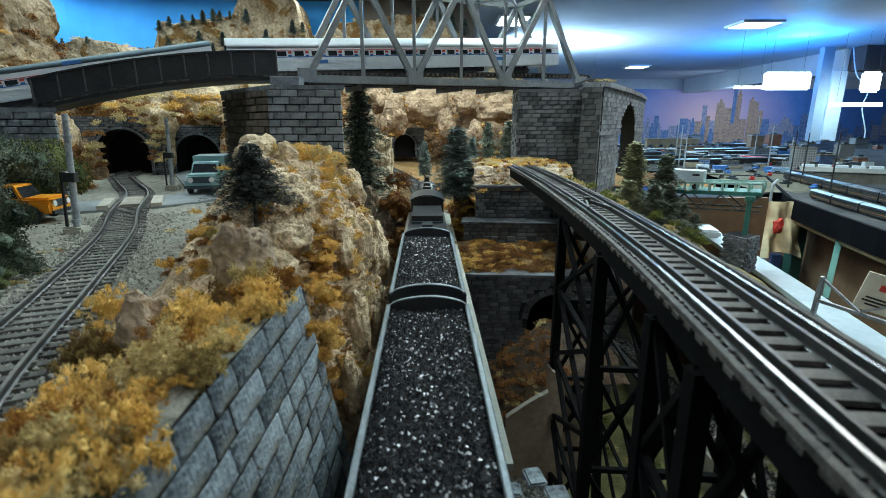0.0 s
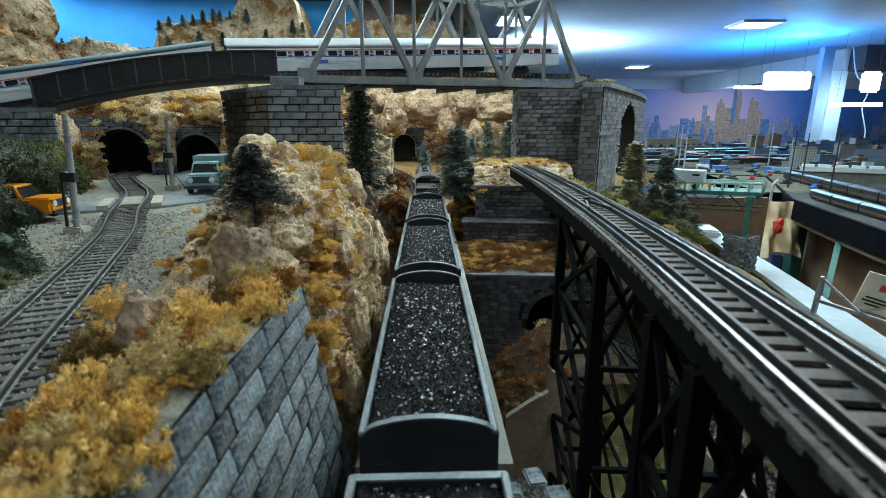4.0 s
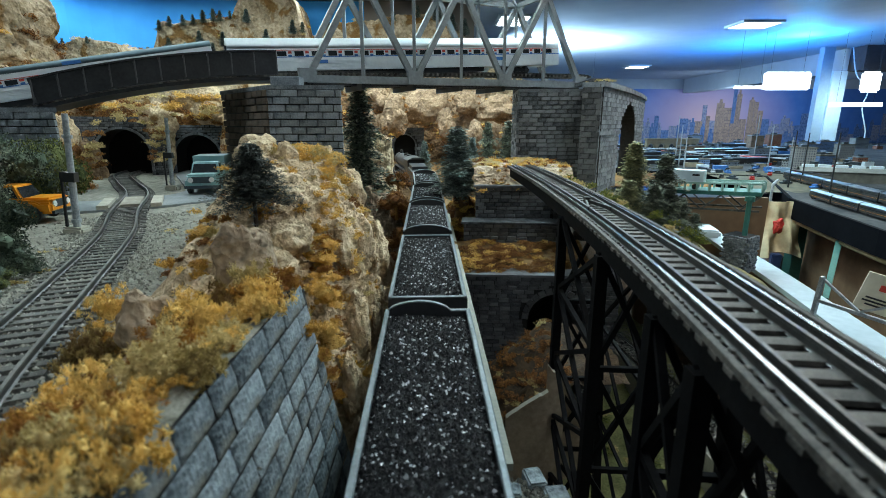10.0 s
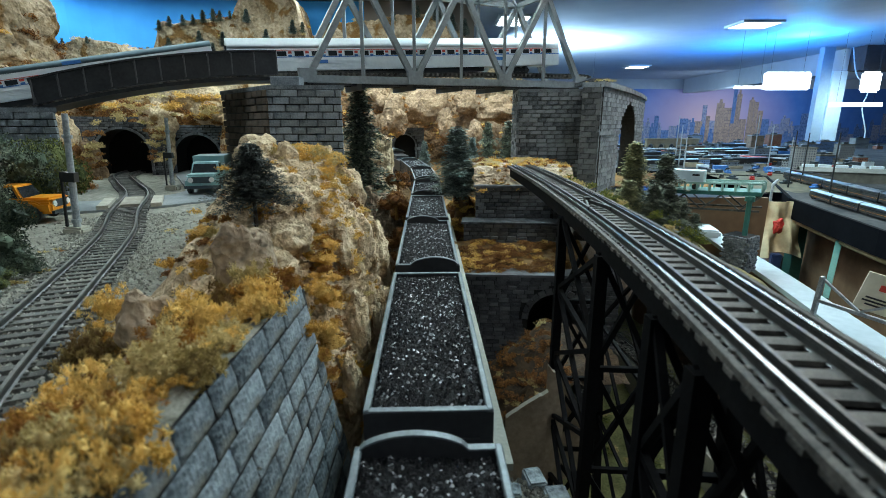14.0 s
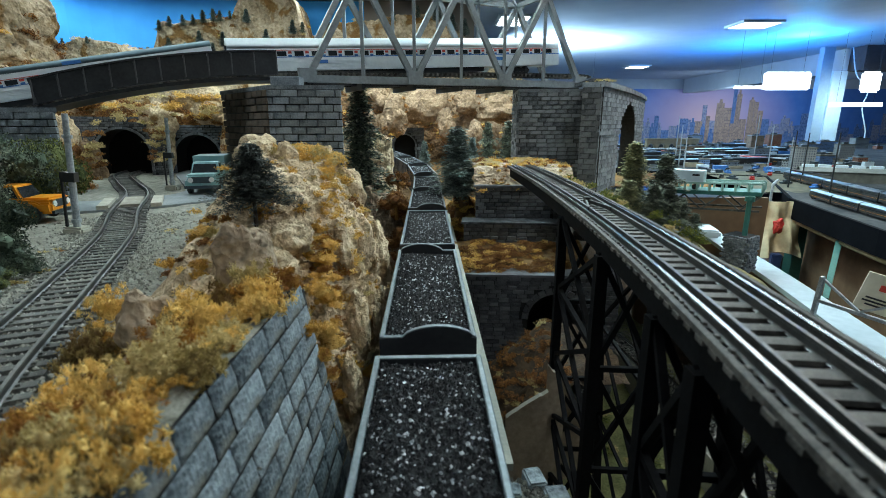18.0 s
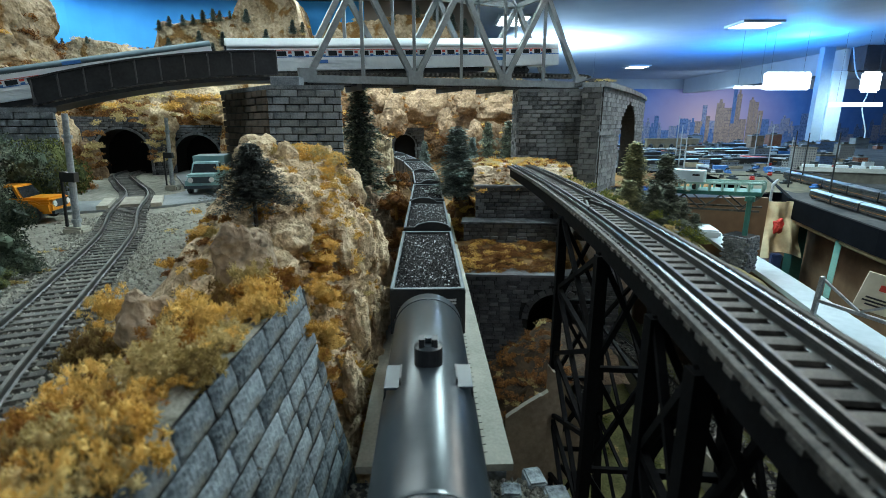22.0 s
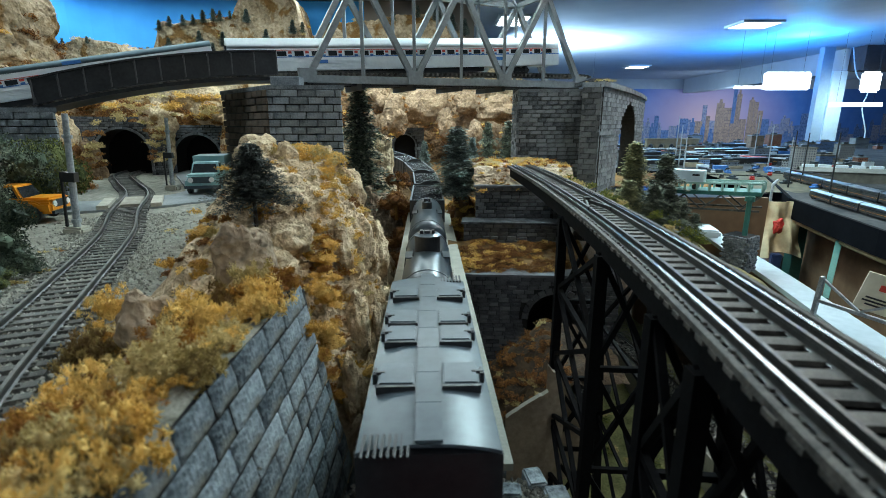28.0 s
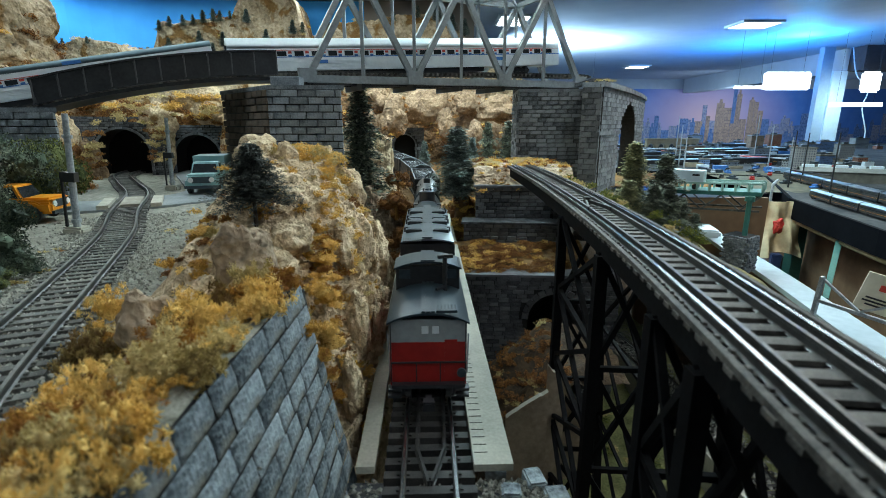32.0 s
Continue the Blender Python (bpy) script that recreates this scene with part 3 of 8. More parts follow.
# Left face: brown stone, its colour darkened for the shade on that side.
pier("bridge_pier", "grey cut-stone pier under the meeting of girder and truss", [(-15.6, 46), (-9.2, 46.3), (-12, 56), (-23, 54)], 0, 13.6, 0.66, 1.45, PIERSTONE, (0, 3), side=material("shaded_brown_stone", (0.025, 0.018, 0.014), (0.1, 0.075, 0.055), 1.2, 0.9, bump=0.9, fine=6, piece=0.35))
pier("bridge_pier", "dark stone pier carrying the far end of the truss", [(9.3, 62), (16.9, 61), (18.5, 70), (10, 72)], -2, 14.3, 0.5, 1.15, PIERDARK, (0, 3), gap=0.06)
pier("bridge_abutment", "grey stone abutment under the near end of the girder", [(-37.5, 43), (-32.7, 43), (-39, 51), (-46, 51)], 2, 11.6, 0.6, 1.15, PIERSTONE, (0,))
bm = bmesh.new()
block(bm, -1.3, 1.3, 0, 1.6, 0, 0.8, 0.08)
box(bm, -1.28, 1.28, 0.1, 1.6, 0.02, 0.78)
tagged(part("bearing_block", bm, PIERSTONE, m=cm(-14.2, 46.4, 13.95)), "grey stone bearing block on top of the pier", "stone block")

# the stone retaining wall of the upper line
wall = thing("retaining_wall", "weathered grey cut-stone retaining wall below the upper line", "stone wall")
bm = bmesh.new()
a = [bm.verts.new(p) for p in ((-4.35, -12, 5.6), (-4.35, 14.6, 5.6), (-3.0, 13.4, -1), (-2.9, -12, -1), (-5.1, -12, 5.6), (-5.1, 14.6, 5.6), (-5.1, 14.6, -1), (-5.1, -12, -1))]
for f in ((0, 1, 2, 3), (0, 4, 5, 1), (1, 5, 6, 2), (3, 2, 6, 7), (0, 3, 7, 4), (4, 7, 6, 5)):
    bm.faces.new([a[i] for i in f])
bmesh.ops.recalc_face_normals(bm, faces=bm.faces)
part("core", bm, JOINT, wall)
batter = math.degrees(math.atan2(1.45, 6.9))
mw = cm(-2.97, 0, -1) @ pose(0, 0, 0, 0, 0, 90) @ pose(0, 0, 0, -batter, 0, 0)
masonry(wall, mw, -2, 14.1, 0, 7.05, 0.64, 1.4, BLOCK, gap=0.026, d=0.15, uneven=0.012, widths=(0.6, 0.75, 0.9, 1.0, 1.15, 1.3), soft=True)

# ---- twin portals, left ----
def arch_hole(cx, half, spring):
    """Inside an arched opening whose sides stand to spring above z = 0."""
    def inside(x, z):
        if abs(x - cx) > half + 0.1:
            return False
        return z < spring or math.hypot(x - cx, z - spring) < half + 0.1
    return inside


# Near-black colour that stands for the darkness inside the tunnels.
TUNNEL_SHADE = material("tunnel_shade", (0.004, 0.004, 0.004), (0.01, 0.01, 0.01), 1, 1.0, bump=0)


def portal(label, p, q, z0, height, half, spring, mat, course=0.45, length=1.0, depth=3.5, ring=0.45):
    """A tunnel portal from p to q in plan: stone face with an arched opening, ring stones and a short bore painted
    black for shade.
    """
    m, w = on_plane(p, q, z0)
    ob = thing("tunnel_portal", label, "tunnel portal", group="tunnel portals")
    c = w / 2
    bm = bmesh.new()
    n = 18
    arc = [(c - half, 0)] + [(c - half * math.cos(math.pi * i / n), spring + half * math.sin(math.pi * i / n)) for i in range(n + 1)] + [(c + half, 0)]
    outer = []
    for x, z in arc:
        if z <= 0.001:
            outer.append((0 if x < c else w, 0))
        else:
            t = (x - (c - half)) / (2 * half)
            outer.append((0, z / (spring + 0.001) * height) if z < spring and x < c else (t * w, height))
    fa = [bm.verts.new(m @ Vector((x * U, 0, z * U)) / U) for x, z in arc]
    fo = [bm.verts.new(m @ Vector((x * U, 0, z * U)) / U) for x, z in outer]
    ba = [bm.verts.new(m @ Vector((x * U, depth * U, z * U)) / U) for x, z in arc]
    for i in range(len(arc) - 1):
        bm.faces.new((fo[i], fo[i + 1], fa[i + 1], fa[i]))
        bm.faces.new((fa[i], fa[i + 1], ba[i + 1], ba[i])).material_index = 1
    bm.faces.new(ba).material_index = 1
    part("portal_core", bm, (JOINT, TUNNEL_SHADE), ob)
    masonry(ob, m, 0, w, 0, height, course, length, mat, arch_hole(c, half + ring, spring), gap=0.05, d=0.14, uneven=0.02)
    k = 15
    for i in range(k):
        a0 = math.pi * (i + 0.5) / k
        r = half + ring / 2
        put("ring_stone", stone_mesh(math.pi * r / k - 0.04, ring, 0.22, mat), ob, m @ cm(c - r * math.cos(a0), 0, spring + r * math.sin(a0)) @ pose(0, 0, 0, 0, math.degrees(a0) - 90, 0))
    for s in (-1, 1):
        rows = max(2, int(spring / 0.5))
        for r_ in range(rows):
            put("ring_stone", stone_mesh(ring, spring / rows - 0.04, 0.22, mat), ob, m @ cm(c + s * (half + ring / 2), 0, (r_ + 0.5) * spring / rows))
    return ob


portal("grey brick tunnel portal with black mouth on upper line", (-45.2, 61.5), (-34.6, 63.5), 4.3, 7.2, 3.1, 2.6, DARKBRICK, 0.3, 0.55, ring=0.3)
portal("grey brick tunnel portal with a black arched mouth beside the road", (-36.4, 65.6), (-28.2, 66.4), 4.3, 6.2, 2.85, 2.1, PIERSTONE, 0.32, 0.6, ring=0.32)
portal("small grey stone tunnel portal deep in the mountain", (-17.0, 146), (-5.5, 146), 1.0, 8.6, 3.2, 3.4, DARKBRICK, 0.8, 1.6)

# ---- tracks ----
COAL_PTS = [tuple(line_at(s)[0]) for s in range(-60, 190, 5)]
track("coal_track", "bridge track with black ties and bright rails", COAL_PTS, (2.9, 0.34, 0.3, 0.68), TIE_BLACK, RAIL, limit=330)
track("upper_track", "weathered track with dark rails in grey ballast", [(-7.0, 2.6, 4.72), (-11.0, 10, 4.72), (-14.2, 17.5, 4.72), (-18.4, 27, 4.72), (-22.6, 34.5, 4.72), (-27.4, 44, 4.72), (-33.6, 52.5, 4.72), (-39.4, 61, 4.72), (-42, 70, 4.72)],
      (2.75, 0.31, 0.2, 0.62), TIE_GREY, RAIL_RUST)
TRESTLE = [(3.7, -22, 7), (4.7, -6, 7), (5.55, 4, 7), (6.1, 9, 7), (6.6, 14, 7), (7.05, 21, 7), (7.35, 30, 7), (7.4, 38, 7), (7.25, 46.4, 7)]
track("trestle_track", "bridge deck track with bright rails and inner guard rails", TRESTLE, (2.6, 0.34, 0.1, 0.62), TIE_BROWN, RAIL, guards=True)


# ---- the coal line's plank bridge ----
deck = thing("plank_bridge", "low bridge of grey planks beside the coal track", "bridge")
for s, x0, x1 in ((1, 1.45, 2.72), (-1, -2.35, -1.75)):
    bm = bmesh.new()
    sheetpts = [Vector(line_at(v)[0]) for v in (13.6, 30, 46, 62)]
    strip(bm, sheetpts, [(x0, -0.28), (x1, -0.28), (x1, -0.02), (x0, -0.02)])
    part("walkway_plank", bm, PLANK, deck)
for k in range(52):
    p, a, _ = line_at(14.2 + k * 0.42)
    bm = bmesh.new()
    box(bm, 1.5, 1.95, -0.012, 0.012, -0.02, 0.0)
    part("cleat", bm, TIE_GREY, deck, m=cm(p.x, p.y, p.z, 0, 0, a))
for x in (-1.2, 1.2):
    bm = bmesh.new()
    strip(bm, [Vector(line_at(v)[0]) for v in (13.6, 30, 46, 62)], [(x - 0.25, -2.6), (x + 0.25, -2.6), (x + 0.25, -0.55), (x - 0.25, -0.55)])
    part("girder", bm, STEEL_BLACK, deck)

# abutment in the foreground with ballast and cap stones
bm = bmesh.new()
box(bm, -3.4, 3.2, -60, 13.5, -17, -0.6)
tagged(part("foreground_abutment", bm, DARKBRICK), "dark abutment that carries the coal track towards the bridge", "abutment", kind="structure")

# ---- the overhead bridge ----
ZB = 15.3
P0, P1 = Vector((-13.6, 52, 15.0)), Vector((17.8, 68, 15.6))
AX = (P1 - P0).normalized()
LEN = (P1 - P0).length
BACK = Vector((-AX.y, AX.x, 0)).normalized() * 6.2
truss = thing("truss_bridge", "grey steel through truss railway bridge on stone piers", "bridge")
HT = 10.2


def tp(s, z, b=0.0):
    """A point of the truss: s along the span 0 to 1, height and depth."""
    return P0 + AX * (LEN * s) + Vector((0, 0, z)) + BACK * b


for b in (0.0, 1.0):
    for z, w, h, s0, s1, nm in ((0.0, 0.5, 0.75, 0.0, 1.0, "bottom_chord"), (HT, 0.7, 0.6, 0.17, 0.86, "top_chord")):
        bm = bmesh.new()
        beam(bm, tp(s0, z, b), tp(s1, z, b), w, h)
        part(nm, bm, STEEL_GREY, truss)
    nodes = [0.0, 1 / 6, 2 / 6, 3 / 6, 4 / 6, 5 / 6, 1.0]
    for i in (1, 2, 3, 4, 5):
        bm = bmesh.new()
        beam(bm, tp(nodes[i], 0.3, b), tp(nodes[i], HT, b), 0.34, 0.5)
        part("post", bm, STEEL_GREY, truss)
    for s0, z0, s1, z1, w in ((0.0, 0, 1 / 6, HT, 0.66), (1.0, 0, 5 / 6, HT, 0.66), (1 / 6, HT, 2 / 6, 0, 0.5), (2 / 6, 0, 3 / 6, HT, 0.5), (3 / 6, HT, 4 / 6, 0, 0.5), (4 / 6, 0, 5 / 6, HT, 0.5)):
        bm = bmesh.new()
        beam(bm, tp(s0, z0, b), tp(s1, z1, b), w, 0.6)
        part("diagonal", bm, STEEL_GREY, truss)
    for s in (0.0, 2 / 6, 4 / 6, 1.0):
        bm = bmesh.new()
        beam(bm, tp(s - 0.025, 0.35, b) - BACK * 0.02, tp(s + 0.025, 0.35, b) - BACK * 0.02, 0.56, 1.3)
        part("gusset_plate", bm, STEEL_GREY, truss)
for i in range(7):
    bm = bmesh.new()
    beam(bm, tp(i / 6, -0.5), tp(i / 6, -0.5, 1.0), 0.4, 0.9)
    part("floor_beam", bm, GIRDER, truss)
    if 1 <= i <= 5:
        bm = bmesh.new()
        beam(bm, tp(i / 6, HT), tp(i / 6, HT, 1.0), 0.35, 0.5)
        part("top_strut", bm, STEEL_GREY, truss)
        if i < 5:
            bm = bmesh.new()
            beam(bm, tp(i / 6, HT), tp((i + 1) / 6, HT, 1.0), 0.22, 0.25)
            part("top_brace", bm, STEEL_GREY, truss)
            bm = bmesh.new()
            beam(bm, tp((i + 1) / 6, HT), tp(i / 6, HT, 1.0), 0.22, 0.25)
            part("top_brace", bm, STEEL_GREY, truss)
for b in (0.33, 0.67):
    bm = bmesh.new()
    beam(bm, tp(0.02, -0.15, b), tp(0.98, -0.15, b), 0.5, 0.6)
    part("stringer", bm, GIRDER, truss)

# girder bridge, left
G0, G1 = Vector((-35.0, 44, 12.2)), Vector((-15.9, 50, 15.2))
STIFF = material("lighter_girder_edge", (0.05, 0.05, 0.055), (0.11, 0.11, 0.115), 0.7, 0.5, 0.1, bump=0.1)
gird = thing("girder_bridge", "dark plate girder railway bridge with web stiffeners", "bridge")
GAX = (G1 - G0)
GB = Vector((-GAX.y, GAX.x, 0)).normalized() * 5.0


def on_girder(u, b, z):
    """A point of the cambered girder: u along it, b across, z up."""
    return G0 + GAX * u + GB * b + Vector((0, 0, z + 2.6 * u * (1 - u)))


for b in (0, 1):
    for i in range(10):
        u0, u1 = i / 10, (i + 1) / 10
        bm = bmesh.new()
        beam(bm, on_girder(u0, b, 1.1), on_girder(u1, b, 1.1), 0.12, 2.1)
        part("web_panel", bm, GIRDER, gird)
        bm = bmesh.new()
        for z in (0.05, 2.15):
            beam(bm, on_girder(u0, b, z), on_girder(u1, b, z), 0.5, 0.12)
        part("flange", bm, GIRDER, gird)
    for i in range(11):
        bm = bmesh.new()
        beam(bm, on_girder(i / 10, b, 0.0), on_girder(i / 10, b, 2.2), 0.45, 0.1, up=GAX)
        part("stiffener", bm, STIFF, gird)
for i in range(10):
    bm = bmesh.new()
    beam(bm, on_girder(i / 10, 0.5, -0.3), on_girder(i / 10 + 0.1, 0.5, -0.3), 4.9, 0.3)
    part("deck", bm, GIRDER, gird)

# ---- trestle towers ----
def trestle():
    ob = thing("steel_trestle", "black steel trestle on braced tower legs", "trestle")
    pts = even(curve_points(TRESTLE, 0.8), 0.4)
    for d in (-0.85, 0.85):
        bm = bmesh.new()
        line = []
        for p, a in pts:
            s = Vector((math.cos(radians(a)), math.sin(radians(a)), 0))
            line.append(p + s * d)
        strip(bm, line, [(-0.16, -1.15), (0.16, -1.15), (0.16, -0.32), (-0.16, -0.32)])
        part("girder", bm, STEEL_BLACK, ob)
    for d in (-1.2, 1.22):
        bm = bmesh.new()
        strip(bm, [p + Vector((math.cos(radians(a)), math.sin(radians(a)), 0)) * d for p, a in pts], [(-0.07, -0.24), (0.07, -0.24), (0.07, -0.1), (-0.07, -0.1)])
        part("guard_timber", bm, TIE_BROWN, ob)
    def bent(y):
        p, a = min(pts, key=lambda q: abs(q[0].y - y))
        s = Vector((math.cos(radians(a)), math.sin(radians(a)), 0))
        legs = []
        for d, foot in ((-1.0, -1.0), (1.0, 2.3)):
            t, f = p + s * d + Vector((0, 0, -1.1)), p + s * foot
            f.z = -17
            bm = bmesh.new()
            beam(bm, t, f, 0.44, 0.44)
            part("leg", bm, STEEL_BLACK, ob)
            legs.append((t, f))
        return legs

    def lace(a, b, n, w):
        for k in range(n):
            u0, u1 = k / n, (k + 1) / n
            for (A, ua), (B, ub) in (((a, u0), (b, u1)), ((a, u1), (b, u0)), ((a, u1), (b, u1))):
                bm = bmesh.new()
                beam(bm, A[0].lerp(A[1], ua), B[0].lerp(B[1], ub), w)
                part("cross_brace", bm, STEEL_BLACK, ob)

    for y0, y1 in ((25.0, 17.3), (11.6, 8.8), (4.4, 1.8), (-6, -10)):
        one, two = bent(y0), bent(y1)
        for legs in (one, two):
            lace(legs[0], legs[1], 5, 0.2)
        lace(one[0], two[0], 6, 0.21)
        lace(one[1], two[1], 4, 0.15)
    return ob


trestle()

# walls in the gorge
def gorge_wall(label, p, q, z0, z1, mat, arch=None):
    m, w = on_plane(p, q, z0)
    ob = thing("gorge_wall", label, "stone wall", group="gorge walls")
    bm = bmesh.new()
    if arch:
        ax, half, spring = arch
        box(bm, 0, ax - half, 0, 2, 0, z1 - z0, m=Matrix.Identity(4))
        box(bm, ax + half, w, 0, 2, 0, z1 - z0)
        box(bm, ax - half, ax + half, 0, 2, spring + half, z1 - z0)
        n = 10
        for i in range(n):
            a0, a1 = math.pi * i / n, math.pi * (i + 1) / n
            x0, x1 = ax - half * math.cos(a0), ax - half * math.cos(a1)
            zz = spring + half * min(math.sin(a0), math.sin(a1))
            box(bm, x0, x1, 0, 2, zz, spring + half)
    else:
        box(bm, 0, w, 0, 2, 0, z1 - z0)
    m2 = m.copy()
    m2.translation = m.translation / U
    bmesh.ops.transform(bm, matrix=m2, verts=bm.verts)
    part("core", bm, JOINT, ob)
    masonry(ob, m, 0, w, 0, z1 - z0, 0.36, 0.85, mat, arch_hole(arch[0], arch[1] + 0.4, arch[2]) if arch else None, gap=0.05, d=0.16, uneven=0.02)
    bm = bmesh.new()
    box(bm, -0.2, w + 0.2, -0.25, 2.1, z1 - z0, z1 - z0 + 0.2)
    bmesh.ops.transform(bm, matrix=m2, verts=bm.verts)
    part("coping", bm, PIERDARK, ob)
    if arch:
        # Dark closed box, added so that the arch opening looks shaded.
        bm = bmesh.new()
        for x0, x1, y0, y1, za, zb in ((ax - half - 0.5, ax - half, 2, 12, 0, spring + half), (ax + half, ax + half + 0.5, 2, 12, 0, spring + half), (ax - half - 0.5, ax + half + 0.5, 2, 12, spring + half, spring + half + 0.5), (ax - half - 0.5, ax + half + 0.5, 12, 12.5, 0, spring + half)):
            box(bm, x0, x1, y0, y1, za, zb)
        bmesh.ops.transform(bm, matrix=m2, verts=bm.verts)
        part("tunnel_lining", bm, JOINT, ob)
        for i in range(13):
            g = math.pi * (i + 0.5) / 13
            put("ring_stone", stone_mesh(0.5, math.pi * (half + 0.2) / 13 - 0.05, 0.2, mat), ob, m @ cm(ax + (half + 0.22) * math.cos(g), -0.05, spring + (half + 0.22) * math.sin(g)) @ pose(0, 0, 0, 0, -math.degrees(g), 0))
    return ob


gorge_wall("dark stone retaining wall across the gorge", (3.1, 46.4), (10.4, 46.0), 0.9, 4.85, BLACKBRICK)
gorge_wall("low dark stone terrace wall in the gorge", (1.9, 44.4), (10.4, 43.6), -3.3, 1.75, BLACKBRICK)
gorge_wall("dark stone gorge wall with an arched opening", (0.45, 37.7), (14, 36.9), -17, -1.15, BLACKBRICK, (8.6, 2.2, 12.3))


# ---- plants ----
def ico(bm, c, r, squash=1.0):
    g = (1 + 5 ** 0.5) / 2
    pts = [(-1, g, 0), (1, g, 0), (-1, -g, 0), (1, -g, 0), (0, -1, g), (0, 1, g), (0, -1, -g), (0, 1, -g), (g, 0, -1), (g, 0, 1), (-g, 0, -1), (-g, 0, 1)]
    v = [bm.verts.new(c + Vector(p).normalized() * r * random.uniform(0.65, 1.3) * Vector((1, 1, squash)).length / 1.732) for p in pts]
    for f in ((0, 11, 5), (0, 5, 1), (0, 1, 7), (0, 7, 10), (0, 10, 11), (1, 5, 9), (5, 11, 4), (11, 10, 2), (10, 7, 6), (7, 1, 8), (3, 9, 4), (3, 4, 2), (3, 2, 6), (3, 6, 8), (3, 8, 9), (4, 9, 5), (2, 4, 11), (6, 2, 10), (8, 6, 7), (9, 8, 1)):
        bm.faces.new([v[i] for i in f])


def lichen_mesh(mat, seed, n=150, crumbs=5200):
    """A tuft of lichen one centimetre in radius: small lumps bristling with fine sprigs."""
    random.seed(seed)
    bm = bmesh.new()
    cs = []
    for _ in range(n):
        a, e, d = random.uniform(0, 6.283), random.uniform(0, 1), random.uniform(0.1, 1) ** 0.6
        c = Vector((math.cos(a) * math.cos(e * 1.4) * d, math.sin(a) * math.cos(e * 1.4) * d, 0.75 * math.sin(e * 1.5) * d))
        c *= 0.72 + 0.5 * noise.noise(c * 2.4 + Vector((seed, 0, 0)))
        r = random.uniform(0.03, 0.075)
        ico(bm, c, r)
        cs.append((c, r))
    for _ in range(crumbs):
        c, r = random.choice(cs)
        d = Vector((random.gauss(0, 1), random.gauss(0, 1), random.gauss(0.3, 1))).normalized()
        p = c + d * r * random.uniform(0.7, 2.0)
        t = d.orthogonal().normalized() * random.uniform(0.008, 0.022)
        w = d.cross(t)
        q = p + d * random.uniform(0.03, 0.07) + Vector((random.gauss(0, 1), random.gauss(0, 1), random.gauss(0, 1))) * 0.02
        vs = [bm.verts.new(p + t), bm.verts.new(p - t * 0.5 + w), bm.verts.new(p - t * 0.5 - w), bm.verts.new(q)]
        for f in ((0, 1, 3), (1, 2, 3), (2, 0, 3)):
            bm.faces.new([vs[i] for i in f])
    random.seed(0)
    return mesh_of(bm, "tuft", mat)


TUFTS = {"gold": [lichen_mesh(GOLD, k) for k in (1, 2, 3)], "olive": [lichen_mesh(OLIVE, k) for k in (4, 5)], "moss": [lichen_mesh(MOSS, k) for k in (6, 7)], "rust": [lichen_mesh(RUST, 8)]}
FAR_TUFTS = {k: lichen_mesh(m, 9, 90, 1100) for k, m in (("gold", GOLD), ("olive", OLIVE), ("moss", MOSS), ("rust", RUST))}
FAR = []
TUFT_TEXT = {"gold": "golden dry lichen tuft growing on the rock", "olive": "dull olive and gold lichen tuft on the bank", "moss": "green foam foliage bush on the bank", "rust": "rust-brown dry foliage tuft on the slope"}


def tuft(kind, x, y, z, s, sz=0.8):
    near = random.choice(TUFTS[kind])
    m = cm(x, y, z, random.uniform(-20, 20), random.uniform(-20, 20), random.uniform(0, 360)) @ Matrix.Diagonal((s * random.uniform(0.85, 1.2), s * random.uniform(0.85, 1.2), s * sz, 1))
    if y > 21:
        FAR.append((kind, m))
        return None
    ob = new("lichen_tuft", near)
    ob.matrix_basis = m
    return tagged(ob, TUFT_TEXT[kind], "bush", "lichen tufts")


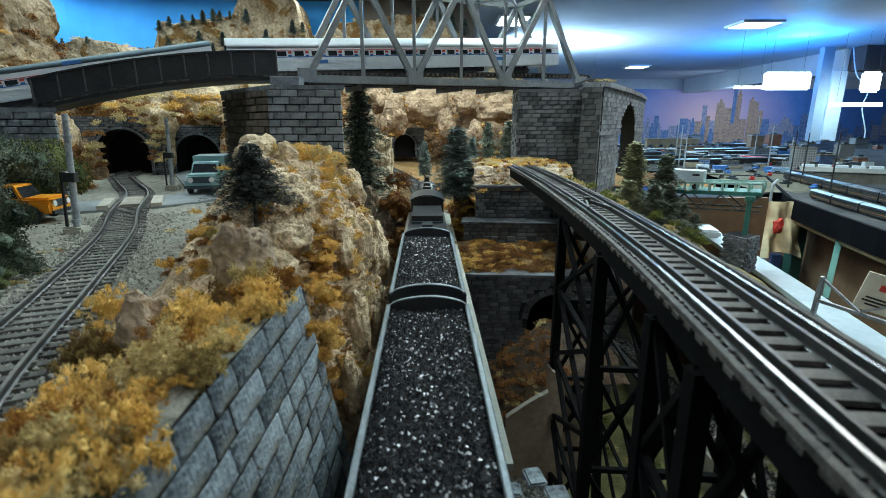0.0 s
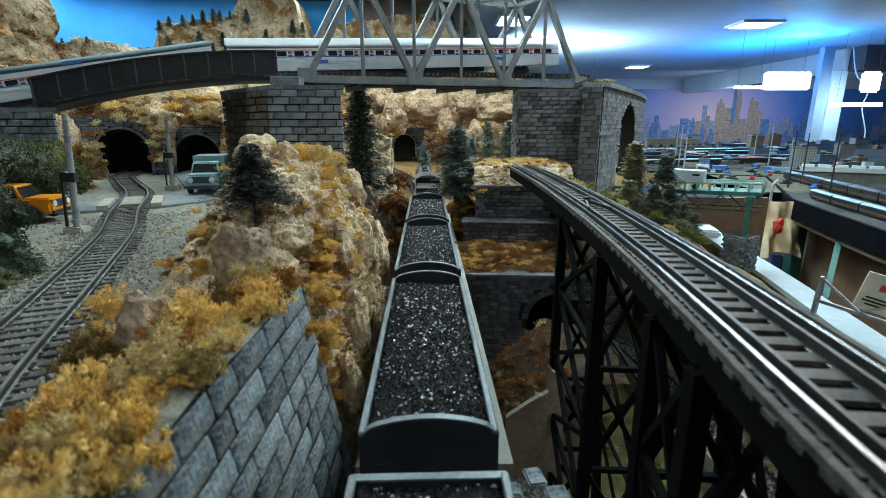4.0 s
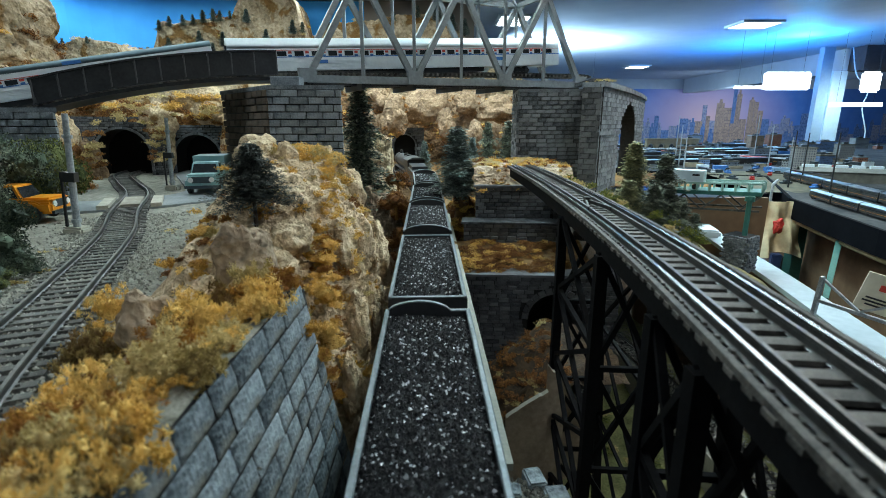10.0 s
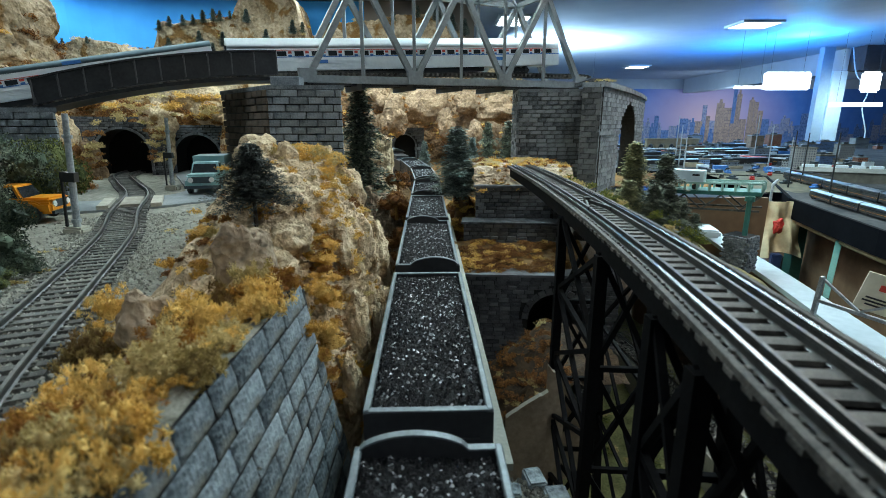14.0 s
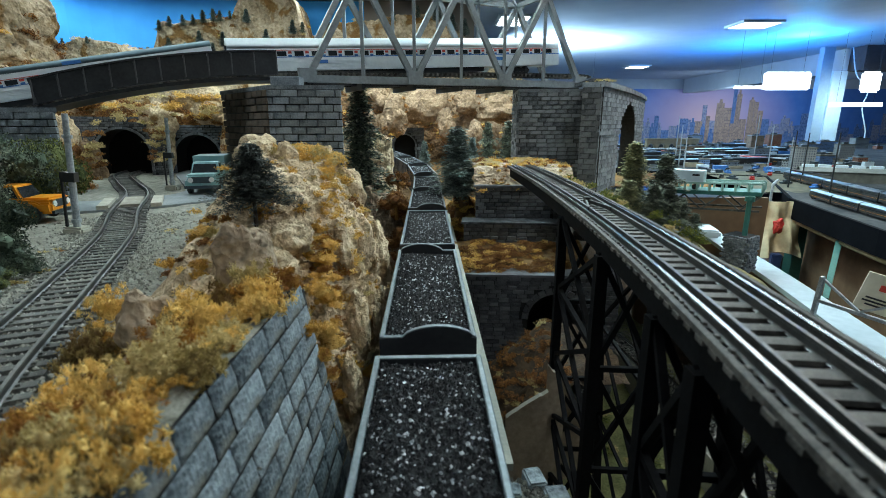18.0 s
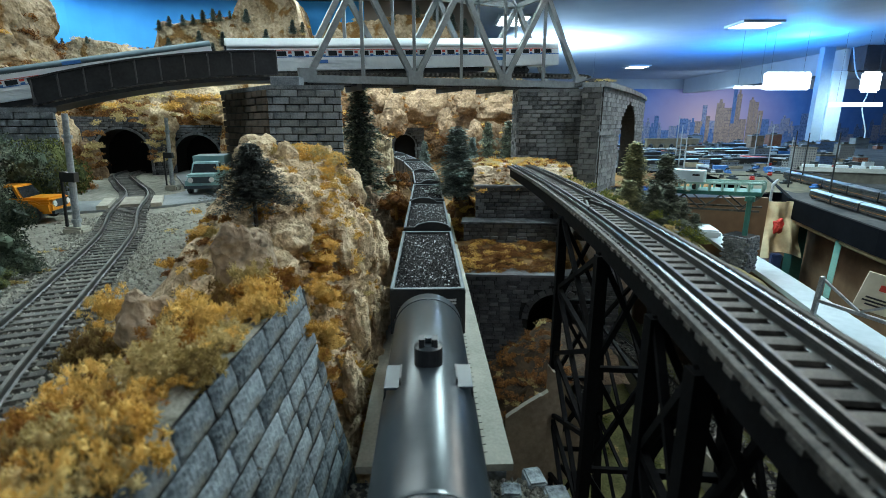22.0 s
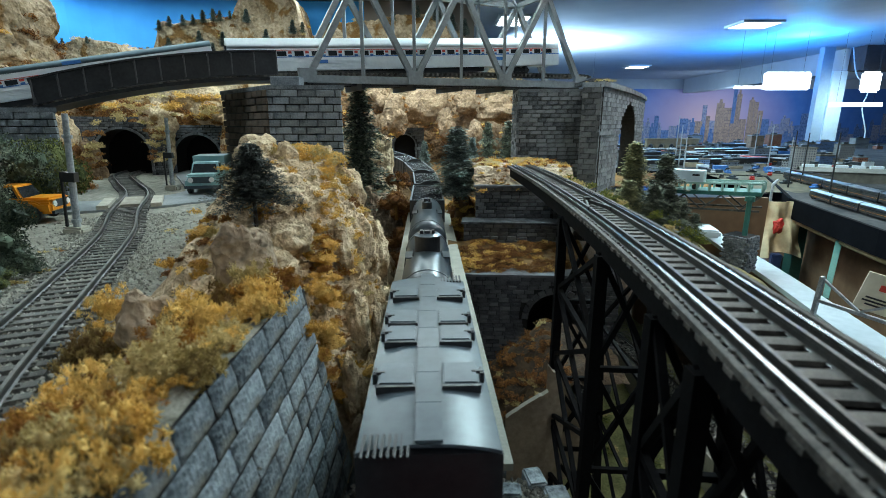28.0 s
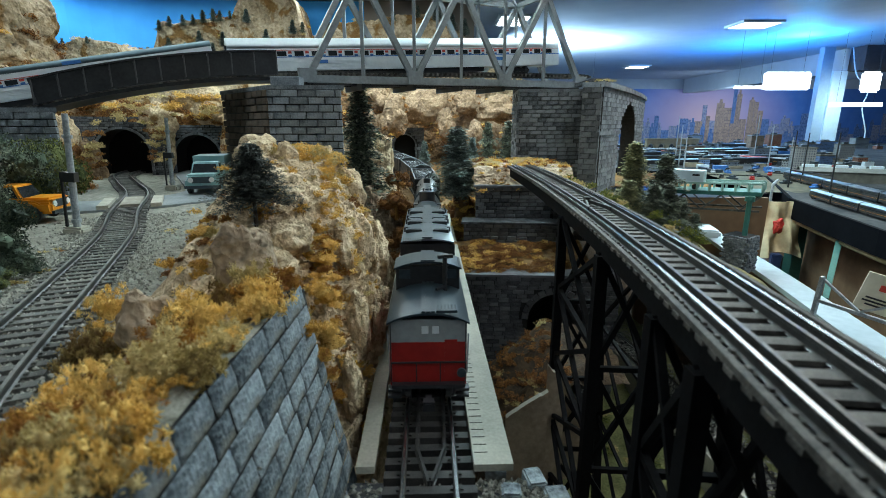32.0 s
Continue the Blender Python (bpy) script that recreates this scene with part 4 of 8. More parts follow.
def fir_meshes(seed, mat, tiers=15, ragged=1.0, spread=1.0, low=0.12, dense=13):
    """Trunk and crown of a fir one centimetre tall: tiers of drooping, ragged boughs."""
    random.seed(seed)
    bm = bmesh.new()
    tube(bm, (0, 0, 0), (0, 0, 0.95), 0.022, 7, 0.006)
    trunk = mesh_of(bm, "trunk", BARK)
    bm = bmesh.new()
    for k in range(tiers):
        z = low + (0.98 - low) * k / (tiers - 1)
        rad = 0.27 * spread * (1 - (z - 0.08) / 0.95) ** 0.75 * (1 + 0.3 * ragged * random.uniform(-1, 1)) + 0.012
        m = int(8 + 10 * (1 - z))
        for j in range(m):
            a = 2 * math.pi * (j + random.random()) / m
            d = Vector((math.cos(a), math.sin(a), 0))
            s = Vector((-d.y, d.x, 0))
            ln = rad * random.uniform(0.65, 1.15)
            droop = random.uniform(0.1, 0.5)
            for i in range(6):
                t = (i + 0.6) / 6
                c = d * ln * t + Vector((0, 0, z + 0.03 * random.uniform(-1, 1) - droop * ln * t * t))
                w = (0.024 + 0.012 * random.random()) * (1.15 - 0.6 * t)
                for _ in range(dense):
                    o = Vector((random.gauss(0, 1), random.gauss(0, 1), random.gauss(0, 0.7))) * w * 0.85
                    q = (d * random.uniform(0.4, 1) + s * random.uniform(-1, 1) + Vector((0, 0, random.uniform(-0.5, 0.3)))).normalized() * w
                    r = q.cross(Vector((random.uniform(-1, 1), random.uniform(-1, 1), 1))).normalized() * w * 0.28
                    v = [bm.verts.new(c + o - q * 0.5), bm.verts.new(c + o + r), bm.verts.new(c + o + q), bm.verts.new(c + o - r)]
                    bm.faces.new((v[0], v[1], v[2]))
                    bm.faces.new((v[0], v[2], v[3]))
    random.seed(0)
    return trunk, mesh_of(bm, "crown", mat)


FIRS = {"green": fir_meshes(1, FIR), "dark": fir_meshes(2, FIR_DARK, 12, 1.6), "tip": fir_meshes(3, FIR_TIP, 14, 1.3), "lean": fir_meshes(4, FIR, 18, 0.7), "broad": fir_meshes(5, material("grey_fir_needles", (0.022, 0.027, 0.024), (0.12, 0.135, 0.115), 2.0, 0.9, bump=0.3, fine=5, island=0.4), 15, 0.9, 2.15, 0.36, 20)}
FIR_TEXT = {"green": "blue-green model fir tree with layered boughs", "dark": "dark shaggy model fir with drooping boughs", "tip": "fir tree with pale yellowish bough tips", "lean": "slim blue-green model fir tree", "broad": "wispy grey-green model pine on the rock ridge"}


def far_undergrowth():
    """Join the distant tufts, one object for each colour."""
    for kind, text in (("gold", "golden undergrowth on the far slopes"), ("olive", "dull olive undergrowth on the far slopes"), ("moss", "green undergrowth on the far bank"), ("rust", "rust-brown undergrowth on the far slopes")):
        src = FAR_TUFTS[kind]
        n = len(src.vertices)
        co = np.empty(n * 3)
        src.vertices.foreach_get("co", co)
        co = np.c_[co.reshape(-1, 3), np.ones(n)]
        tri = np.array([list(p.vertices) for p in src.polygons])
        ms = [m for k, m in FAR if k == kind]
        verts = np.concatenate([(co @ np.array(m).T)[:, :3] for m in ms])
        faces = np.concatenate([tri + i * n for i in range(len(ms))])
        me = bpy.data.meshes.new("undergrowth")
        me.from_pydata(verts.tolist(), [], faces.tolist())
        me.materials.append(src.materials[0])
        tagged(new("undergrowth", me), text, "undergrowth", kind="stuff")


def fir(kind, x, y, z, h, wide=1.0):
    ob = thing("fir_tree", FIR_TEXT[kind], "tree", cm(x, y, z, 0, 0, random.uniform(0, 360)) @ Matrix.Diagonal((h * wide, h * wide, h, 1)), "fir trees")
    put("trunk", FIRS[kind][0], ob)
    put("crown", FIRS[kind][1], ob)
    return ob


def shrub_mesh(seed, mat, n=9000):
    """A round leafy bush one centimetre tall with an uneven outline."""
    random.seed(seed)
    bm = bmesh.new()
    lobes = [(Vector((random.uniform(-0.35, 0.35), random.uniform(-0.35, 0.35), random.uniform(0.2, 0.75))), random.uniform(0.14, 0.27)) for _ in range(16)]
    for _ in range(n):
        c, r = random.choice(lobes)
        d = Vector((random.gauss(0, 1), random.gauss(0, 1), random.gauss(0, 1))).normalized()
        p = c + d * r * random.uniform(0.75, 1.1)
        q = Vector((random.gauss(0, 1), random.gauss(0, 1), random.gauss(0, 1))).normalized() * random.uniform(0.009, 0.021)
        s = q.orthogonal().normalized() * q.length * 0.6
        v = [bm.verts.new(p - q), bm.verts.new(p + s), bm.verts.new(p + q), bm.verts.new(p - s)]
        bm.faces.new(v)
    for c, r in lobes:
        ico(bm, c, r * 0.62)
    tube(bm, (0, 0, -0.1), (0, 0, 0.5), 0.04, 6)
    random.seed(0)
    return mesh_of(bm, "bush", mat)


SHRUBS = [shrub_mesh(1, SHRUBGREEN), shrub_mesh(2, material("olive_leaves", (0.03, 0.045, 0.01), (0.2, 0.22, 0.06), 1.5, 0.9, bump=0.3, island=0.4)), shrub_mesh(3, FIR_DARK), shrub_mesh(4, RUST)]
SHRUB_TEXT = ["dark blue-green leafy bush beside the track", "bright green leafy bush below the abutment", "dark shaggy bush on the bank", "straw-brown dry bush on the slope"]


def shrub(k, x, y, z, h, w=1.0):
    ob = new("bush", SHRUBS[k])
    ob.matrix_basis = cm(x, y, z, 0, 0, random.uniform(0, 360)) @ Matrix.Diagonal((h * w, h * w, h, 1))
    return tagged(ob, SHRUB_TEXT[k], "bush", "bushes")


def boulder(x, y, z, sx, sy, sz, mat, seed, label="rounded tan plaster boulder", sub=4, rz=0):
    bm = bmesh.new()
    bmesh.ops.create_icosphere(bm, subdivisions=sub, radius=1)
    o = Vector((seed * 3.1, seed * 1.7, seed))
    for v in bm.verts:
        n = v.co.normalized()
        k = 1 + 0.35 * noise.fractal(n * 1.3 + o, 0.8, 2.2, 5) + 0.12 * rough(n * 4, 1.0, seed)
        v.co = Vector((n.x * k * sx, n.y * k * sy, n.z * k * sz))
    ob = part("boulder", bm, mat, m=cm(x, y, z, 0, 0, rz), smooth=True)
    return tagged(ob, label, "boulder", "boulders")


# ---- the foreground bank ----
random.seed(7)
for _ in range(118):
    y = random.uniform(4.0, 16.5)
    x = random.uniform(-5.0 - 0.54 * (y - 2.6), -4.7)
    z = shelf_height(x, y)
    tuft(random.choice(("gold", "olive", "olive", "gold")), x, y, z + random.uniform(-0.1, 0.1), random.choice((0.3, 0.45, 0.6, 0.85, 1.1)), random.uniform(0.8, 1.6))
for x, y, s in ((-4.9, 13.2, 0.6), (-4.8, 11.8, 0.4), (-5.0, 9.6, 0.55), (-5.1, 7.4, 0.5), (-4.9, 8.4, 0.35), (-5.2, 6.0, 0.5)):
    tuft("gold", x, y, 5.85, s, 0.6)
boulder(-6.4, 15.4, 6.1, 0.85, 0.85, 1.4, ROCK_GREY, 3, "smooth brown-grey boulder among lichen")
boulder(-5.6, 17.8, 6.5, 0.8, 0.9, 0.6, ROCK, 4, "pale rounded boulder on the ridge")
boulder(-7.9, 12.2, 5.3, 0.7, 0.65, 1.0, ROCK_GREY, 5, "smooth brown-grey boulder among lichen")
boulder(-5.5, 14.2, 5.3, 0.75, 0.7, 0.75, BLOCK, 6, "grey stone at the end of the wall")
boulder(-8.3, 26.6, 8.9, 0.55, 0.6, 0.85, ROCK, 8, "white-tan rock cap on the ridge")
boulder(-10.0, 27.2, 9.0, 1.25, 1.2, 1.0, ROCK, 9, "square tan rock cap on the ridge")
boulder(-6.9, 27.2, 7.6, 0.9, 0.9, 0.7, ROCK, 10, "pale rock on the ridge's shoulder")
boulder(-5.6, 28.6, 6.6, 1.1, 1.2, 1.5, ROCK, 12, "pale rock on the ridge's shoulder")
for x, y, z, s in ((-3.9, 13.6, 4.6, 0.5), (-3.7, 13.9, 3.6, 0.45), (-3.6, 14.3, 2.8, 0.4), (-3.7, 14.8, 4.0, 0.5), (-3.5, 14.9, 1.6, 0.35), (-3.6, 15.6, 3.2, 0.5), (-3.5, 16.4, 2.2, 0.4), (-3.4, 17.0, 1.2, 0.35), (-3.9, 16.6, 4.4, 0.6), (-4.2, 15.4, 5.2, 0.6)):
    tuft("gold", x, y, z, s, 1.1)
RIDGE = {12: [(-9.5, 3.6), (-7.5, 5.6), (-5.2, 5.4), (-4.3, 3), (-3.6, -4), (-3.3, -17)], 18: [(-11.6, 3.6), (-9.0, 6.6), (-6.3, 6.8), (-4.3, 4), (-3.0, -2), (-2.9, -17)], 24: [(-14.3, 3.6), (-10.2, 9.0), (-6.4, 8.5), (-4.2, 5.8), (-3.0, 1.5), (-2.9, -17)], 28: [(-16.4, 3.6), (-12.0, 9.6), (-6.6, 9.0), (-4.7, 5.8), (-3.5, 0.8), (-3.1, -17)], 36: [(-19.5, 3.6), (-14.0, 8.0), (-9.5, 8.0), (-6.4, 4.5), (-4.4, -1), (-3.6, -17)]}
for x, y, s in ((-10.6, 27.5, 0.7), (-9.2, 26.5, 0.6), (-7.4, 28.5, 0.9), (-6.6, 27.2, 0.8), (-6.0, 25.6, 0.6), (-5.2, 24.6, 0.6), (-4.6, 22.6, 0.55), (-5.0, 20.6, 0.6), (-4.5, 19.4, 0.5), (-4.4, 17.6, 0.55), (-4.1, 16.4, 0.5), (-4.0, 15.2, 0.5), (-3.9, 14.4, 0.45), (-5.6, 18.4, 0.7), (-7.2, 19.6, 0.7), (-8.4, 20.8, 0.6), (-8.8, 17.8, 0.8), (-9.6, 16.8, 0.7), (-6.6, 22.0, 0.5), (-9.9, 22.5, 0.5), (-3.6, 20.8, 0.4), (-3.5, 17.2, 0.4), (-7.9, 30, 0.9), (-8.6, 32.5, 0.9), (-6.9, 30.6, 0.8), (-12.2, 24.0, 0.5), (-6.4, 33, 0.7)):
    sec = lerp_section(RIDGE, y)
    z = next((za + (zb - za) * (x - xa) / (xb - xa) for (xa, za), (xb, zb) in zip(sec, sec[1:]) if xa <= x <= xb), 4)
    tuft("gold" if random.random() < 0.75 else "olive", x, y, z, s, 0.7)
for _ in range(95):
    y = random.uniform(14, 33)
    v = random.uniform(0.26, 0.6)
    sec = lerp_section(RIDGE, y)
    x, z = along(sec, v)
    if v < 0.42 or random.random() < 0.55:
        tuft("gold" if random.random() < 0.7 else "olive", x, y, z + 0.1, random.uniform(0.3, 0.75), 0.7)
for x, y, z, a, b, c, k in ((-4.7, 21.6, 5.0, 0.6, 1.5, 1.3, 71), (-4.2, 24.4, 4.2, 0.8, 1.7, 1.9, 72), (-4.1, 27.6, 3.0, 0.9, 1.5, 2.2, 73), (-3.6, 19.4, 2.2, 0.5, 1.2, 1.5, 74), (-3.5, 23.0, 0.8, 0.5, 1.4, 1.6, 75), (-6.5, 21.6, 7.4, 0.6, 1.3, 0.7, 76), (-5.6, 16.2, 5.7, 0.6, 0.6, 0.6, 77), (-3.4, 16.4, 1.2, 0.4, 0.9, 1.3, 78)):
    boulder(x, y, z, a, b, c, ROCK, k, "craggy tan rock rib on the ridge's flank", 4, rz=14)
CREVICE = curve_points([(-6.5, 27.4, 8.9), (-5.9, 25.6, 8.2), (-5.5, 23.0, 7.5), (-5.2, 21.2, 6.4), (-4.9, 19.4, 5.4), (-4.4, 17.4, 5.2), (-4.0, 15.8, 4.7), (-3.85, 14.8, 3.6), (-3.75, 14.3, 2.6)], 0.12)
for _ in range(95):
    p = random.choice(CREVICE)
    tuft("gold", p[0] + random.gauss(0, 0.25), p[1] + random.gauss(0, 0.4), p[2] + random.uniform(-0.3, 0.25), random.uniform(0.22, 0.5), 0.9)
fir("broad", -7.3, 18.9, 6.7, 3.1, 1.35)


def overgrow(name, n, x0, x1, y0, y1, z0, z1, kinds, s0, s1):
    """Scatter tufts over a rock's own surface inside a block of space."""
    me = bpy.data.objects[name].data
    co = np.empty(len(me.vertices) * 3)
    me.vertices.foreach_get("co", co)
    co = co.reshape(-1, 3) / U
    ok = co[(co[:, 0] > x0) & (co[:, 0] < x1) & (co[:, 1] > y0) & (co[:, 1] < y1) & (co[:, 2] > z0) & (co[:, 2] < z1)]
    for _ in range(n):
        x, y, z = ok[random.randrange(len(ok))]
        tuft(random.choice(kinds), x, y, z, random.uniform(s0, s1), 0.75)


overgrow("rock_ridge", 110, -9, -4, 15, 29, 4.5, 12, ("gold", "gold", "gold", "olive"), 0.2, 0.5)
overgrow("rock_ridge", 80, -9, -5, 26.5, 33, 7.4, 12, ("gold", "gold", "olive"), 0.45, 0.95)
overgrow("rock_ridge", 55, -7.5, -3, 22, 32, 2.5, 7, ("gold", "gold", "rust"), 0.25, 0.6)
overgrow("rock_ridge", 30, -5, -2.6, 14, 21, 0.5, 5.5, ("gold", "gold", "rust"), 0.2, 0.5)
overgrow("rock_ridge", 16, -12, -8, 15, 24, 5, 9, ("gold", "rust"), 0.3, 0.6)
overgrow("rock_ridge", 6, -10.6, -9, 26, 28, 8.5, 12, ("gold",), 0.3, 0.5)
overgrow("mountain_rock", 70, -90, -50, 30, 80, 8, 40, ("olive", "rust", "gold"), 0.9, 2.0)
overgrow("rock_cliff", 60, -75, -22, 40, 80, 8, 22, ("rust",), 0.9, 2.0)
overgrow("rock_cliff", 40, -60, -44, 40, 80, 3, 14, ("rust", "rust", "gold"), 0.8, 1.6)
overgrow("rock_cliff", 100, -54, -33, 55, 76, 9.5, 17, ("rust",), 1.2, 2.2)
overgrow("mountain_rock.001", 150, -30, 36, 100, 200, 0, 22, ("rust", "rust", "rust", "gold"), 1.4, 3.2)
overgrow("mountain_rock.002", 90, -140, -20, 100, 200, 12, 50, ("gold", "rust", "olive"), 1.2, 2.6)

# ---- ballast ----
def gravel(name, label, mat, spots, rmin, rmax):
    """Loose stones, one mesh; spots: places of the stones."""
    verts, faces = [], []
    for p in spots:
        r = random.uniform(rmin, rmax)
        k = len(verts)
        for q in ((1, 0, 0), (0, 1, 0), (-1, 0, 0), (0, -1, 0), (0, 0, 1), (0, 0, -0.6)):
            verts.append(((p[0] + q[0] * r * random.uniform(0.6, 1.3) + random.uniform(-0.3, 0.3) * r) * U, (p[1] + q[1] * r * random.uniform(0.6, 1.3)) * U, (p[2] + q[2] * r * random.uniform(0.6, 1.2)) * U))
        for f in ((0, 1, 4), (1, 2, 4), (2, 3, 4), (3, 0, 4), (1, 0, 5), (2, 1, 5), (3, 2, 5), (0, 3, 5)):
            faces.append([k + i for i in f])
    me = bpy.data.meshes.new(name)
    me.from_pydata(verts, [], faces)
    me.materials.append(mat)
    return tagged(new(name, me), label, "gravel", kind="stuff")


UPPER = even(curve_points([(-7.0, 2.6, 4.72), (-11.0, 10, 4.72), (-14.2, 17.5, 4.72), (-18.4, 27, 4.72), (-22.6, 34.5, 4.72)], 0.8), 0.05)
spots = []
for _ in range(11000):
    p, a = random.choice(UPPER)
    d = random.gauss(0, 1.5)
    x, y = p.x + d * math.cos(radians(a)), p.y + d * math.sin(radians(a))
    spots.append((x, y, 4.3 + 0.06 * random.random() + (0.085 if abs(d) < 1.5 else 0)))
gravel("ballast", "grey stone ballast along the upper track", GRAVEL, spots, 0.035, 0.095)
spots = [(random.uniform(-3.2, 3.2) if random.random() < 0.4 else random.uniform(1.2, 3.2), random.uniform(7, 13.5), -0.55 + 0.1 * random.random()) for _ in range(2600)]
gravel("ballast", "grey ballast at the bridge's near end", GRAVEL, spots, 0.04, 0.13)
for x, y, z, sx, sy in ((1.76, 14.01, -0.42, 0.34, 0.3), (2.93, 13.48, -0.42, 0.3, 0.42), (2.12, 12.94, -0.45, 0.3, 0.3), (3.50, 12.83, -0.5, 0.36, 0.34)):
    bm = bmesh.new()
    box(bm, -sx, sx, -sy, sy, -0.4, 0.14)
    bmesh.ops.bevel(bm, geom=bm.edges[:], offset=0.06, segments=2, affect="EDGES")
    tagged(part("cap_stone", bm, BLOCK, m=cm(x, y, z, 0, 0, random.uniform(-12, 12))), "loose grey cap stone on the abutment", "stone", "cap stones")
# flangeway guard that narrows towards the bridge end
bm = bmesh.new()
for s in (-1, 1):
    strip(bm, [Vector((-0.4 + s * 0.05, 12.9, -0.02)), Vector((-0.42 + s * 0.46, 14.6, -0.02)), Vector((-0.5 + s * 0.48, 18, -0.02)), Vector((-1.0 + s * 0.48, 34, -0.02))], RAILPROF)
tagged(part("guard_rail_point", bm, RAIL_DARK), "pointed inner guard rails of the bridge track", "guard rail", kind="structure")

# ---- the road and its traffic ----
bm = bmesh.new()
road_line = curve_points([(-46, 33, 4.42), (-34, 36, 4.42), (-27, 38.5, 4.42), (-22.5, 42, 4.42), (-22, 48, 4.42), (-27, 57, 4.42), (-32, 66, 4.42), (-33, 76, 4.42)], 1.0)
strip(bm, road_line, [(-2.9, -0.3), (2.9, -0.3), (2.9, 0.0), (-2.9, 0.0)])
tagged(part("road", bm, ROADM), "pale grey road over the crossing to the tunnel", "road", kind="structure")
cross = thing("grade_crossing", "weathered timber crossing planks between the rails", "crossing")
CROSSM = material("crossing_timber", (0.25, 0.23, 0.18), (0.52, 0.49, 0.4), 1.0, 0.8, bump=0.3, piece=0.4)
for d, w in ((-1.75, 0.75), (0.0, 1.35), (1.75, 0.75)):
    bm = bmesh.new()
    box(bm, -w / 2, w / 2, -2.4, 2.4, 4.4, 4.7)
    part("crossing_plank", bm, CROSSM, cross, m=cm(-24.9, 39.2, 0, 0, 0, 27) @ cm(d, 0, 0))


def vehicle(name, label, m, colour, length=5.4, pickup=True, hood=1.5):
    """A model pickup truck: body, cab, bonnet, glass, wheels, lamps."""
    ob = thing(name, label, "truck", m)
    bm = bmesh.new()
    box(bm, -1.0, 1.0, -length / 2, length / 2, 0.42, 1.05)
    box(bm, -0.95, 0.95, length / 2 - hood, length / 2, 1.05, 1.3)
    bmesh.ops.bevel(bm, geom=bm.edges[:], offset=0.14, segments=3, affect="EDGES")
    part("body", bm, colour, ob, smooth=False)
    for s in (-1, 1):
        for y in (-length / 2 + 1.1, length / 2 - 0.95):
            bm = bmesh.new()
            tube(bm, (s * 0.7, y, 0.5), (s * 1.0, y, 0.5), 0.62, 18)
            bmesh.ops.bisect_plane(bm, geom=bm.verts[:] + bm.edges[:] + bm.faces[:], plane_co=(0, 0, 0.55), plane_no=(0, 0, -1), clear_outer=True)
            bmesh.ops.bevel(bm, geom=[e for e in bm.edges if abs(e.verts[0].co.x) > 0.95 and abs(e.verts[1].co.x) > 0.95], offset=0.08, segments=2, affect="EDGES")
            part("fender", bm, colour, ob)
    bm = bmesh.new()
    y0, y1 = length / 2 - hood - 1.4, length / 2 - hood
    v = [bm.verts.new(p) for p in ((-0.92, y0, 1.0), (0.92, y0, 1.0), (0.92, y1 + 0.2, 1.0), (-0.92, y1 + 0.2, 1.0), (-0.75, y0 + 0.12, 1.95), (0.75, y0 + 0.12, 1.95), (0.75, y1 - 0.25, 1.95), (-0.75, y1 - 0.25, 1.95))]
    for f in ((0, 1, 5, 4), (1, 2, 6, 5), (2, 3, 7, 6), (3, 0, 4, 7), (4, 5, 6, 7)):
        bm.faces.new([v[i] for i in f])
    cabin = part("cab", bm, colour, ob)
    bm = bmesh.new()
    q = [bm.verts.new(p) for p in ((-0.8, y1 + 0.13, 1.25), (0.8, y1 + 0.13, 1.25), (0.68, y1 - 0.17, 1.85), (-0.68, y1 - 0.17, 1.85))]
    bm.faces.new(q)
    bmesh.ops.translate(bm, verts=bm.verts, vec=(0, 0.03, 0))
    part("windscreen", bm, WINDOW, cabin)
    for s in (-1, 1):
        bm = bmesh.new()
        q = [bm.verts.new(p) for p in ((s * 0.9, y0 + 0.2, 1.3), (s * 0.9, y1 - 0.05, 1.3), (s * 0.79, y1 - 0.3, 1.85), (s * 0.79, y0 + 0.25, 1.85))]
        bm.faces.new(q)
        bmesh.ops.translate(bm, verts=bm.verts, vec=(s * 0.025, 0, 0))
        part("side_window", bm, WINDOW, cabin)
        bm = bmesh.new()
        tube(bm, (s * 0.62, length / 2 - 0.02, 0.95), (s * 0.62, length / 2 + 0.05, 0.95), 0.16, 12)
        part("headlight", bm, PLAINWHITE, ob)
        for y in (-length / 2 + 1.1, length / 2 - 0.95):
            bm = bmesh.new()
            tube(bm, (s * 0.78, y, 0.42), (s * 1.02, y, 0.42), 0.42, 16)
            w = part("wheel", bm, CARBLACK, ob)
            bm = bmesh.new()
            tube(bm, (s * 1.02, y, 0.42), (s * 1.04, y, 0.42), 0.2, 12)
            part("hub", bm, colour, w)
    bm = bmesh.new()
    box(bm, -0.55, 0.55, length / 2, length / 2 + 0.04, 0.75, 1.15)
    part("grille", bm, CARSHEEN, ob)
    bm = bmesh.new()
    box(bm, -1.0, 1.0, length / 2, length / 2 + 0.14, 0.42, 0.6)
    part("bumper", bm, CARSHEEN, ob)
    if pickup:
        bm = bmesh.new()
        for s in (-1, 1):
            box(bm, s * 0.92 - 0.05, s * 0.92 + 0.05, -length / 2, y0, 1.0, 1.32)
        box(bm, -0.9, 0.9, -length / 2, -length / 2 + 0.1, 1.0, 1.32)
        part("cargo_bed", bm, colour, ob)
    else:
        bm = bmesh.new()
        box(bm, -1.0, 1.0, -length / 2, y0 - 0.05, 1.0, 2.3)
        part("cargo_box", bm, colour, ob)
    return ob


ORANGE = material("orange_paint", (0.75, 0.25, 0.01), (0.85, 0.33, 0.02), 0.5, 0.35, bump=0.02)
